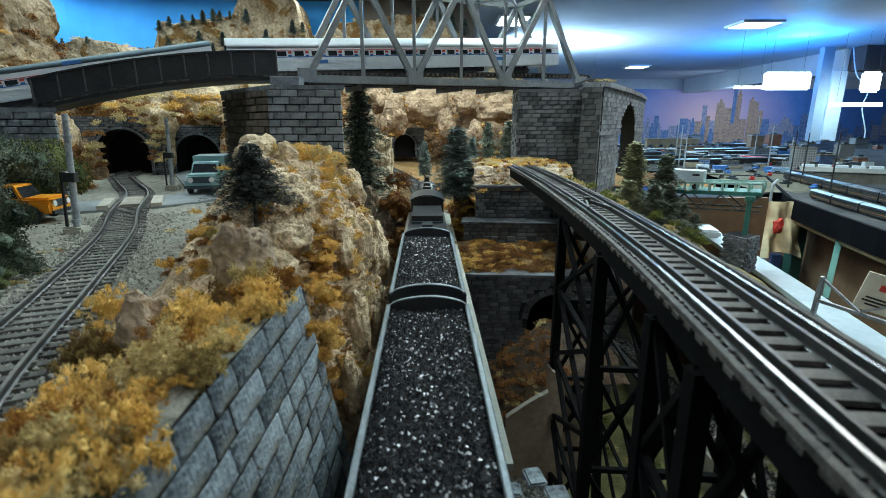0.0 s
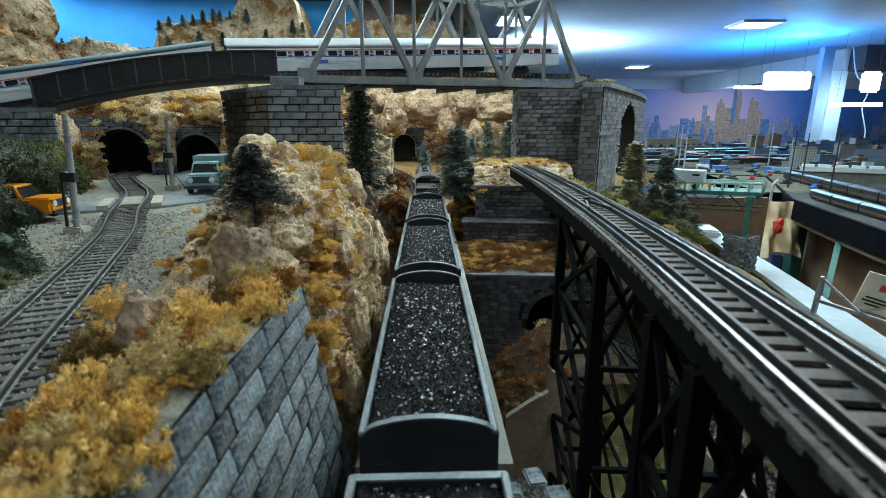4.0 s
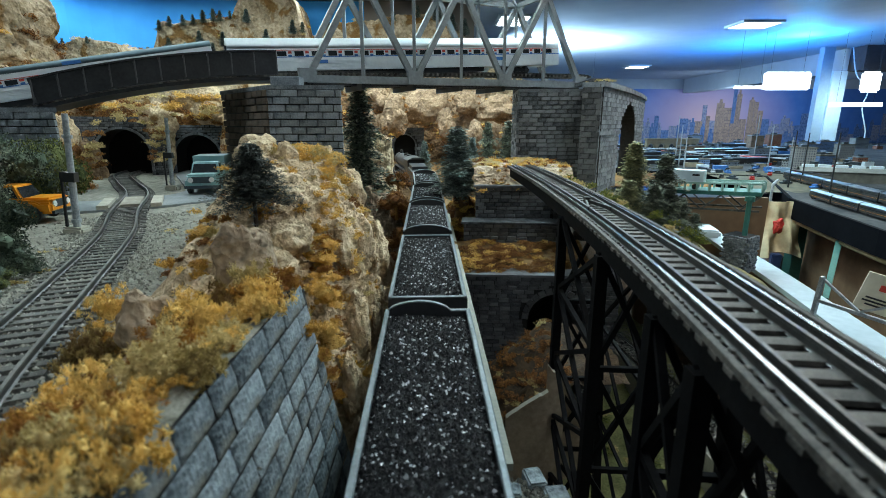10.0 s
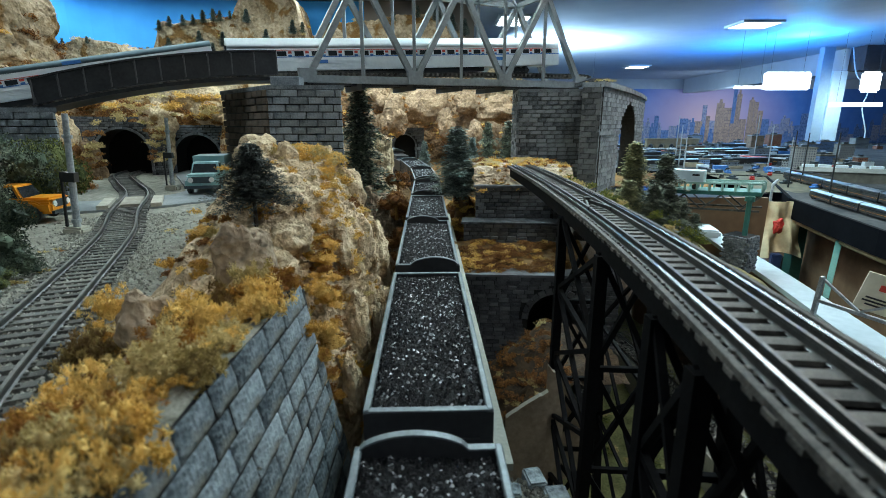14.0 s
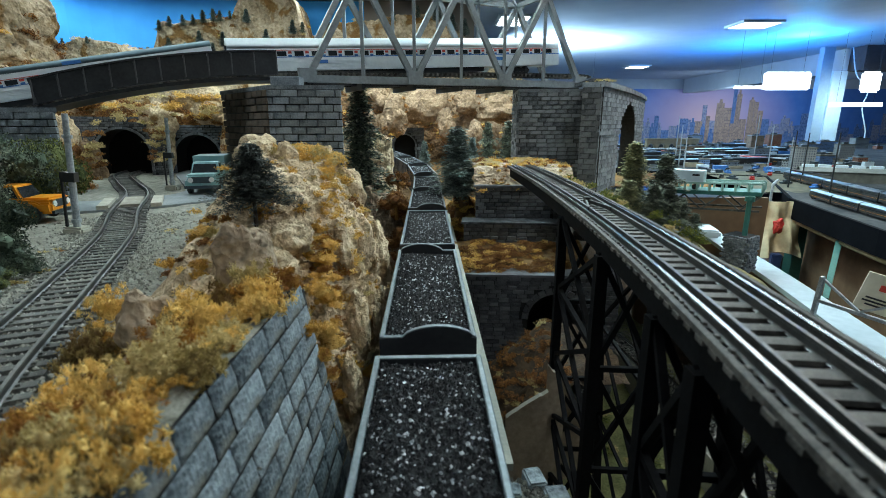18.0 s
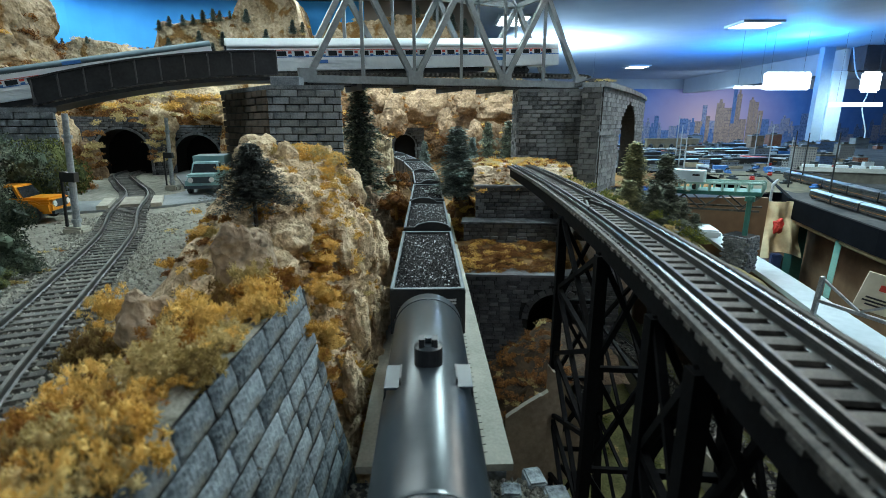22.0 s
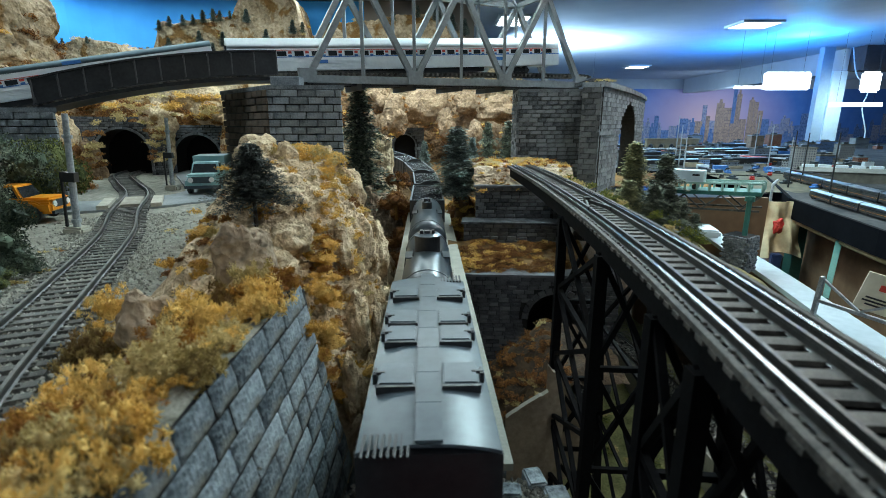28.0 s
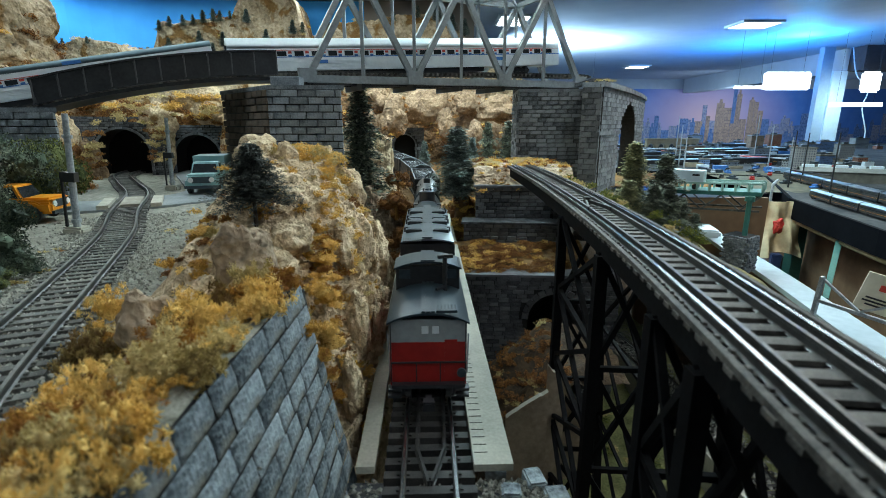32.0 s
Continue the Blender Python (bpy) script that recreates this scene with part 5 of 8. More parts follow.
TEAL = material("faded_teal_paint", (0.16, 0.34, 0.36), (0.3, 0.48, 0.5), 0.7, 0.45, bump=0.03)
vehicle("orange_pickup", "orange pickup truck waiting at the crossing", cm(-28.8, 32.2, 4.42, 0, 0, -80, 1.2), ORANGE)
vehicle("teal_truck", "faded teal truck with a high box on the road", cm(-22.6, 48.0, 4.42, 0, 0, 194, 1.4), TEAL, 5.6, False)

POLEM = material("galvanised_pole", (0.16, 0.19, 0.22), (0.6, 0.64, 0.67), 1.2, 0.45, 0.3, bump=0.1)


def signal(x, y, z, h, lean):
    ob = thing("crossing_signal", "grey crossing signal mast on a concrete foot", "signal", cm(x, y, z, 0, lean, 0), "crossing signals")
    bm = bmesh.new()
    box(bm, -0.6, 0.6, -0.5, 0.5, -0.2, 0.35)
    bmesh.ops.bevel(bm, geom=bm.edges[:], offset=0.12, segments=2, affect="EDGES")
    part("foot", bm, PLANK, ob)
    bm = bmesh.new()
    tube(bm, (0, 0, 0.3), (0, 0, h), 0.2, 14, 0.16)
    part("mast", bm, POLEM, ob)
    bm = bmesh.new()
    for z0 in (0.6, h * 0.45, h * 0.8):
        tube(bm, (0, 0, z0), (0, 0, z0 + 0.2), 0.26, 14)
    part("collar", bm, POLEM, ob)
    bm = bmesh.new()
    box(bm, -0.5, 0.35, -0.3, 0.1, h * 0.44, h * 0.52)
    part("lamp_box", bm, CARBLACK, ob)
    bm = bmesh.new()
    beam(bm, (-0.45, -0.2, 0.3), (-0.45, -0.2, h * 0.45), 0.12)
    part("gate_arm", bm, CARBLACK, ob)
    return ob


signal(-22.0, 29.0, 4.3, 6.9, 4)
signal(-26.8, 48.8, 4.4, 6.8, 2)

# trees and bushes on the upper level
for k, x, y, h, w in ((0, -20.0, 20.6, 3.6, 1.2), (2, -22.6, 21.8, 4.6, 1.1), (0, -24.8, 23.0, 5.4, 1.0), (2, -27.4, 25.6, 6.8, 0.9), (0, -30.6, 28.0, 8.2, 0.8), (0, -21.2, 21.6, 2.6, 1.3), (0, -21.7, 23.2, 3.4, 1.0), (2, -25.2, 25.0, 4.4, 0.9), (0, -26.8, 27.0, 5.2, 0.8), (2, -29.6, 30.0, 6.6, 0.8), (1, -29.0, 36.4, 6.4, 0.7), (0, -29.8, 34.5, 6.0, 0.8), (0, -31.6, 35.5, 6.6, 0.7), (0, -18.4, 19.8, 1.7, 1.4), (1, -18.0, 18.6, 1.0, 1.6)):
    shrub(k, x, y, 4.1, h, w)
shrub(3, -36.6, 48.5, 4.0, 3.0, 1.1)
shrub(3, -34.6, 47.0, 4.0, 1.5, 1.6)
shrub(3, -44.0, 58.0, 4.0, 5.0, 0.9)
for _ in range(26):
    tuft("olive", random.uniform(-30, -17) if random.random() < 0.5 else random.uniform(-23, -15.5), random.uniform(14, 30), 4.25, random.uniform(0.25, 0.55), 0.5)
for _ in range(40):
    x = random.uniform(-46, -22)
    tuft("gold" if random.random() < 0.6 else "olive", x, 63.0 - 0.25 * (x + 34) + random.uniform(-1, 3), random.uniform(11.3, 14), random.uniform(0.9, 1.8), 0.6)
for _ in range(14):
    tuft("gold", random.uniform(-50, -44.5), random.uniform(56, 62), random.uniform(5, 11), random.uniform(0.8, 1.6), 0.8)
for x, y, z, a, b, c in ((-45.6, 61, 8, 1.8, 1.2, 3.6), (-35.3, 64.2, 8, 1.0, 0.8, 3.4), (-27.4, 65.6, 8, 1.4, 1.0, 3.6), (-47, 58, 6, 1.6, 1.6, 2.0), (-45.8, 56.5, 4.5, 1.2, 1.2, 1.4), (-36.2, 64, 11.5, 2.0, 1.5, 1.6), (-26.0, 65, 11.4, 2.4, 1.8, 1.7), (-31, 67, 13.6, 3.5, 2, 1.6)):
    boulder(x, y, z, a, b, c, ROCK, x)

# dry foliage and rock round the twin portals
random.seed(37)
for _ in range(26):
    tuft(random.choice(("rust", "rust", "olive")), random.uniform(-42.0, -40.2), 58.5 + random.uniform(-1.2, 1.2), random.uniform(2.1, 10.9), random.uniform(0.6, 1.3), 0.9)
for _ in range(16):
    tuft(random.choice(("rust", "rust", "olive")), random.uniform(-35.6, -33.9), 61.5 + random.uniform(-1.2, 1.2), random.uniform(6.2, 11.6), random.uniform(0.6, 1.3), 0.9)
for _ in range(10):
    tuft(random.choice(("rust", "rust", "olive")), random.uniform(-41.0, -35.5), 61.0 + random.uniform(-1.2, 1.2), random.uniform(10.5, 12.4), random.uniform(0.6, 1.3), 0.9)
for _ in range(16):
    tuft(random.choice(("rust", "rust", "olive")), random.uniform(-33.9, -27.2), 63.5 + random.uniform(-1.2, 1.2), random.uniform(10.3, 12.6), random.uniform(0.6, 1.3), 0.9)
for _ in range(10):
    tuft(random.choice(("rust", "rust", "olive")), random.uniform(-26.9, -26.0), 62.0 + random.uniform(-1.2, 1.2), random.uniform(5.1, 10.3), random.uniform(0.6, 1.3), 0.9)
for _ in range(10):
    tuft(random.choice(("rust", "rust", "olive")), random.uniform(-40.6, -36.6), 55.5 + random.uniform(-1.2, 1.2), random.uniform(1.8, 2.9), random.uniform(0.6, 1.3), 0.9)
boulder(-42.4, 60, 5.3, 1.6, 1.2, 3.2, BOULDER, 51, "tan rock beside the tunnel portal")
boulder(-35.6, 64, 10.2, 1.8, 1.2, 1.8, ROCK, 52, "pale rock above the tunnel portals")
boulder(-30.2, 66, 12.0, 2.4, 1.4, 1.5, ROCK, 53, "pale rock above the tunnel portals")
for _ in range(22):
    x, y = random.uniform(-20.5, -14.5), random.uniform(15, 26)
    tuft("moss" if random.random() < 0.6 else "rust", x - 0.25 * (y - 15), y, 4.25, random.uniform(0.2, 0.42), 0.5)

# far firs on the mountains
random.seed(11)


def on_far_slope(x, dz, h):
    top = far_ridge(x)
    v = max(0, top - dz)
    fir("green" if h > 6 else "dark", x, 150 + 0.08 * (x + 150) + 0.25 * v - 2.0, v - 1.0, 0.62 * h, 1.5)


for x, h in ((-126, 5), (-119, 4), (-115, 4), (-108, 3.5), (-96, 6), (-90, 6), (-87, 5), (-84, 5), (-80, 5), (-77, 4.5), (-74, 6), (-71, 6), (-69, 5), (-66, 4), (-58, 4), (-44, 5), (-36, 5), (-26, 6), (-16, 5), (-8, 6), (-2, 8), (3, 8), (7, 8)):
    on_far_slope(x, 0.5, h)
for x, dz in ((-84, 8), (-79, 10), (-75, 7), (-71, 11), (-68, 8), (-65, 13), (-61, 9), (-55, 15), (-52, 20), (-47, 11)):
    on_far_slope(x, dz, 6.5)
shrub(1, -31.4, 40.4, 5.2, 5.0, 0.7)
for x, y, z, h in ((19.2, 40.2, 2.4, 1.0), (20.6, 40.6, 1.6, 1.2), (21.9, 41.2, 0.9, 1.1), (17.6, 40.0, 3.2, 0.9), (22.9, 42.0, 0.4, 0.9)):
    tuft("moss", x, y, z, h, 0.9)
# firs in the valley
fir("dark", -10.0, 61, 1.5, 13.4, 1.1)
bm = bmesh.new()


def mound(u, v):
    x, y = 0.35 + 6.6 * u, 47.5 + 13 * v
    return Vector((x, y, -7.5 + 10.6 * math.exp(-((x - 2.4) / 2.6) ** 2 - ((y - 54) / 3.6) ** 2) * min(1, 0.35 + u * 4) + 0.9 * rough(Vector((x, y, 0)), 0.7, 3)))


sheet(bm, mound, 50, 70)
tagged(part("straw_mound", bm, STRAW, smooth=True), "straw-covered mound between the two lines", "ground", kind="structure")
for _ in range(26):
    a, e = random.uniform(2.6, 6.8), random.uniform(-0.5, 1.2)
    tuft(random.choice(("gold", "rust", "rust")), 2.6 + 2.1 * math.cos(a) * math.cos(e), 53.6 + 2.8 * math.sin(a) * math.cos(e), -3.4 + 5.6 * math.sin(e), random.uniform(0.6, 1.1), 0.8)
overgrow("straw_mound", 130, 0, 7, 48, 58, -7, 6, ("rust", "rust", "gold", "olive"), 0.5, 1.0)
fir("green", 1.5, 52.4, 2.6, 7.4, 1.75)
fir("lean", -3.4, 92, 1.0, 6.4, 1.0)
fir("lean", 4.9, 84, 1.2, 7.0, 1.1)
fir("dark", 9.6, 108, 1.2, 9.6, 1.1)
fir("dark", 13.0, 100, 1.8, 9.2, 1.4)
fir("green", 16.6, 98, 1.8, 10.2, 1.3)
fir("lean", 6.2, 150, 10.0, 9.0, 0.7)
for x, y, z, a, b, c, k in ((-5.4, 140, 15.1, 7.4, 4, 4.4, 1), (2, 149, 15, 5.0, 4, 5.2, 2), (5.5, 146, 9.5, 4.2, 4, 5.5, 3), (13, 146, 8, 5, 4, 6.5, 4), (14.6, 132, 14.1, 5.6, 4, 3.2, 5), (26, 134, 9, 5, 4, 5, 6), (-19, 148, 9, 4, 4, 7, 7), (9, 147, 15, 4, 4, 4, 8), (0.9, 138, 10.3, 2.6, 3.2, 4.2, 41), (6.5, 140, 16.3, 3.4, 3.2, 3.2, 42), (-12.5, 134, 12.8, 3.0, 3.2, 5.4, 43), (17.3, 128, 7.8, 2.6, 3.2, 3.4, 44), (8.2, 126, 7.9, 2.4, 3.2, 3.2, 45), (-17.0, 138, 17.2, 3.4, 3.2, 3.6, 46)):
    boulder(x, y, z, a, b, c, BOULDER, k + 20, "large tan rock of the mountain side", 4)
    for _ in range(9):
        g = random.uniform(0.9, 2.3) * math.pi
        tuft(random.choice(("rust", "rust", "rust", "gold")), x + 1.02 * a * math.cos(g), y - 0.45 * b, z + 0.98 * c * math.sin(g), random.uniform(0.9, 1.7), 0.8)
random.seed(13)
for _ in range(40):
    tuft(random.choice(("gold", "rust", "rust")), random.uniform(-6, 22), random.uniform(64, 120), random.uniform(-1.5, 0.2) + 0.5, random.uniform(0.8, 2.0), 0.7)
for x, y, z, s in ((2.2, 60, -1.5, 2.2), (3.6, 58, -2.2, 2.0), (1.6, 57, -3.0, 1.8), (4.6, 58, -4, 1.6), (2.6, 63, 0, 1.8), (5.2, 57, 3.6, 1.2), (7.5, 57, 3.7, 1.2), (-5.0, 62, -1, 2.2), (-5.6, 58, 1, 2.0), (-4.6, 55, -3, 2.2), (-4.4, 52, -5, 2.2), (-5.8, 64, 3, 1.8), (-4.8, 49, -4, 1.8)):
    shrub(3, x, y, z - 0.6 * s, s * 1.7, 1.2)
for x, y, z, a, b, c, k in ((3.6, 48.3, 5.4, 0.7, 0.8, 0.9, 61), (4.7, 48.5, 5.6, 0.8, 0.8, 1.0, 62), (5.7, 48.6, 5.5, 0.7, 0.8, 0.9, 63), (6.6, 48.6, 5.4, 0.6, 0.6, 0.8, 64)):
    boulder(x, y, z, a, b, c, ROCK, k, "pale rock heaped on the gorge wall", 3)
bm = bmesh.new()
sheet(bm, lambda u, v: Vector((3.0 + 9.5 * u, 46.2 + 14 * v, 4.6 + 1.9 * min(1, 7 * v) + 0.3 * rough(Vector((9 * u, 14 * v, 8)), 0.6, 4))), 40, 50)
tagged(part("plateau", bm, ROCK_GREY, smooth=True), "grey rocky ground behind the trestle's end wall", "ground", kind="structure")
overgrow("plateau", 60, 3, 12.4, 46, 49, 4.4, 7, ("rust", "gold"), 0.3, 0.6)
overgrow("plateau", 150, 3, 12.4, 49, 60, 5, 8, ("gold", "rust", "olive"), 0.3, 0.8)
# straw terraces in the gorge
bm = bmesh.new()
sheet(bm, lambda u, v: Vector((0.45 + 12 * u, 37.7 + 6.6 * v, -1.15 + 1.4 * v + 0.35 * noise.noise(Vector((u * 6, v * 4, 1))))), 30, 20)
tagged(part("terrace", bm, STRAW), "straw-covered terrace between the gorge walls", "ground", kind="structure")
for _ in range(200):
    ty = random.uniform(37.8, 43.5)
    tuft(random.choice(("gold", "rust", "rust")), random.uniform(1.4, 10), ty, -1.0 + 0.21 * (ty - 37.7), random.uniform(0.35, 0.8), 0.7)
for x, y, z, s in ((8, 17, -16.5, 1.6), (9, 15, -16.6, 1.6), (7.4, 14, -16.7, 1.4)):
    tuft("olive", x, y, z, s, 0.8)
BOARD = material("brown_profile_board", (0.27, 0.205, 0.14), (0.58, 0.46, 0.34), 0.4, 0.75, bump=0.2, fine=9)


def profile_board(x0, x1, y, z0, za, zb, sag):
    """An upright board cut to the slope of the land, pale at its broken edge."""
    ob = thing("profile_board", "brown hardboard cut to the slope of the gorge", "board", group="profile boards")
    bm = bmesh.new()
    n = 14
    top = [(x0 + (x1 - x0) * i / n, za + (zb - za) * i / n + sag * math.sin(math.pi * i / n) + 0.12 * noise.noise(Vector((i * 0.7, y, 0)))) for i in range(n + 1)]
    for (xa, z1), (xb, z2) in zip(top, top[1:]):
        v = [bm.verts.new(p) for p in ((xa, y, z0), (xb, y, z0), (xb, y, z2), (xa, y, z1), (xa, y + 0.35, z0), (xb, y + 0.35, z0), (xb, y + 0.35, z2), (xa, y + 0.35, z1))]
        for f in ((0, 1, 2, 3), (5, 4, 7, 6)):
            bm.faces.new([v[i] for i in f])
        bm.faces.new([v[i] for i in (3, 2, 6, 7)]).material_index = 1
    bmesh.ops.remove_doubles(bm, verts=bm.verts, dist=0.001)
    part("panel", bm, (BOARD, PLANK), ob)
    return ob


profile_board(3.49, 5.74, 24.0, -17, -5.14, -3.54, 0.1)
profile_board(5.77, 6.76, 24.4, -17, -2.25, -3.34, 0.05)
profile_board(6.8, 9.4, 27.0, -17, -4.2, -6.6, -0.2)


def gorge_slope(u, v):
    x = 2.4 + 8 * u
    z = -6.1 + 0.8 * min(x - 3.4, 3.4) + 0.9 * min(1, 3 * v) - 12.0 * max(0, v - 0.36) - 8 * max(0, 3.3 - x)
    return Vector((x, 24.6 + 18 * v, z + 0.7 * rough(Vector((8 * u, 18 * v, 4)), 0.8, 5)))


bm = bmesh.new()
sheet(bm, gorge_slope, 40, 60)
tagged(part("gorge_slope", bm, EARTH, smooth=True), "dark earth slope with dry debris behind the profile boards", "ground", kind="structure")
random.seed(19)
for _ in range(120):
    u, v = random.uniform(0.1, 0.6), random.uniform(0, 0.4)
    tuft("olive" if random.random() < 0.12 else "rust", *gorge_slope(u, v), random.uniform(0.3, 0.7), 0.6)

# the lower line under the trestle
bm = bmesh.new()
sheet(bm, lambda u, v: Vector((5.5 + 17 * u, 2 + 56 * v, -11.6 + 0.5 * noise.fractal(Vector((16 * u, 42 * v, 2)) * 0.4, 1, 2, 3))), 40, 80)
tagged(part("ground", bm, material("green_turf", (0.06, 0.065, 0.02), (0.3, 0.3, 0.12), 1.0, 0.95, bump=0.9, fine=7), smooth=True), "mossy ground below the trestle", "ground", kind="structure")
track("lower_track", "track on grey ballast below the trestle", [(21, -10, -10.9), (20.6, 10, -10.9), (20.2, 22, -10.9), (19.6, 32, -10.9), (18.8, 42, -10.9), (17, 54, -10.9)], (2.7, 0.26, 0.2, 0.58), TIE_BLACK, RAIL)
spots = [(20.6 - 0.0009 * y * y + random.gauss(0, 1.3), y, -11.2 + 0.08 * random.random()) for y in [random.uniform(12, 54) for _ in range(5000)]]
gravel("ballast", "grey ballast of the lower line", GRAVEL, spots, 0.06, 0.13)
bm = bmesh.new()
strip(bm, [Vector((17.2, 12, -11)), Vector((17.0, 24, -11)), Vector((16.6, 34, -11)), Vector((15.8, 44, -11))], [(-0.3, -1), (0.3, -1), (0.3, 1.5), (-0.3, 1.5)])
tagged(part("concrete_kerb", bm, PLANK), "pale concrete wall beside the lower line", "wall", kind="structure")
for _ in range(16):
    tuft("moss" if random.random() < 0.6 else "olive", random.uniform(9, 15), random.uniform(18, 36), -11.3, random.uniform(0.5, 1.1), 0.6)


# ---- the coal train ----
TRAIN = []
WHEEL = None


def truck(parent, y, wheelbase=1.9):
    """A two-axle truck: side frames, bolster, wheels."""
    global WHEEL
    bm = bmesh.new()
    for s in (-1, 1):
        box(bm, s * 1.02 - 0.08, s * 1.02 + 0.08, y - wheelbase / 2 - 0.45, y + wheelbase / 2 + 0.45, 0.35, 0.62)
        for d in (-1, 1):
            box(bm, s * 1.02 - 0.1, s * 1.02 + 0.1, y + d * wheelbase / 2 - 0.22, y + d * wheelbase / 2 + 0.22, 0.2, 0.7)
    box(bm, -1.0, 1.0, y - 0.2, y + 0.2, 0.4, 0.85)
    t = part("truck", bm, CARBLACK, parent)
    if WHEEL is None:
        bm = bmesh.new()
        for s in (-1, 1):
            tube(bm, (s * 0.72, 0, 0.48), (s * 0.9, 0, 0.48), 0.48, 16)
            tube(bm, (s * 0.68, 0, 0.48), (s * 0.74, 0, 0.48), 0.53, 16)
        tube(bm, (-0.9, 0, 0.48), (0.9, 0, 0.48), 0.1, 8)
        WHEEL = mesh_of(bm, "wheelset", RAIL_DARK)
    for d in (-1, 1):
        put("wheelset", WHEEL, t, cm(0, y + d * wheelbase / 2, 0))


def coupler(parent, y, s):
    bm = bmesh.new()
    box(bm, -0.12, 0.12, min(y, y + s * 0.7), max(y, y + s * 0.7), 0.75, 0.98)
    box(bm, -0.2, 0.2, y + s * 0.5 - 0.15, y + s * 0.5 + 0.15, 0.68, 1.05)
    part("coupler", bm, CARBLACK, parent)


def coal_mesh(seed, hl, hw):
    random.seed(seed)
    bm = bmesh.new()

    def top(u, v):
        x, y = (2 * v - 1) * hw, (2 * u - 1) * hl
        e = min(1, 5 * min(u, 1 - u), 5 * min(v, 1 - v))
        return Vector((x, y, 3.12 + 0.22 * e + 0.1 * noise.noise(Vector((x, y, seed)) * 0.6) + 0.05 * noise.noise(Vector((x, y, seed)) * 4)))

    sheet(bm, top, 60, 22)
    for f in bm.faces:
        f.material_index = 0
    for i in range(6800):
        u, v = random.random(), random.random()
        p = top(u, v)
        r = random.uniform(0.03, 0.075)
        ring = [Vector((random.uniform(-1, 1), random.uniform(-1, 1), random.uniform(-0.6, 1))).normalized() * r for _ in range(6)]
        q = [Vector((r, 0, 0)), Vector((0, r, 0)), Vector((-r, 0, 0)), Vector((0, -r, 0)), Vector((0, 0, r)), Vector((0, 0, -r))]
        vs = [bm.verts.new(p + a * random.uniform(0.7, 1.2) + b * 0.4) for a, b in zip(q, ring)]
        # About one lump in six gets a pale colour, painted as a glint.
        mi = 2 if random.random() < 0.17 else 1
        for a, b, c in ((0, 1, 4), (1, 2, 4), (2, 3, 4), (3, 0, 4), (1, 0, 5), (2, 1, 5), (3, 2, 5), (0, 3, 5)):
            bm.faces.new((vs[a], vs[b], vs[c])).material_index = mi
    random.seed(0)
    return mesh_of(bm, "coal_load", (COALBED, COAL, COAL_PAINTED_GLINT))


HL, HW = 6.1, 1.62


def end_plate(bm, s, arch):
    """The top of a hopper's end wall, with a flat rim (0), an arch all across (1) or over four fifths of it (2)."""
    n = 16
    lo, hi = (-HW, HW) if arch == 1 else ((-HW, HW * 0.56) if s > 0 else (-HW * 0.56, HW))
    xs = sorted({-HW, HW, *[lo + (hi - lo) * i / n for i in range(n + 1)]})

    def crest(x):
        u = (x - lo) / (hi - lo)
        return 3.36 + (0.4 * math.sin(math.pi * u) ** 0.6 if arch and 0 < u < 1 else 0.0)

    for xa, xb in zip(xs, xs[1:]):
        za, zb = crest(xa), crest(xb)
        y0, y1 = s * HL - 0.07, s * HL + 0.07
        v = [bm.verts.new(p) for p in ((xa, y0, 2.9), (xb, y0, 2.9), (xb, y0, zb - 0.03), (xa, y0, za - 0.03), (xa, y1, 2.9), (xb, y1, 2.9), (xb, y1, zb - 0.03), (xa, y1, za - 0.03))]
        for f in ((0, 1, 2, 3), (5, 4, 7, 6)):
            bm.faces.new([v[i] for i in f])
        w = [bm.verts.new(p) for p in ((xa, y0 - 0.03, za - 0.05), (xb, y0 - 0.03, zb - 0.05), (xb, y1 + 0.03, zb - 0.05), (xa, y1 + 0.03, za - 0.05), (xa, y0 - 0.03, za), (xb, y0 - 0.03, zb), (xb, y1 + 0.03, zb), (xa, y1 + 0.03, za))]
        for f in ((4, 5, 6, 7), (0, 1, 5, 4), (2, 3, 7, 6), (0, 3, 2, 1)):
            bm.faces.new([w[i] for i in f]).material_index = 1


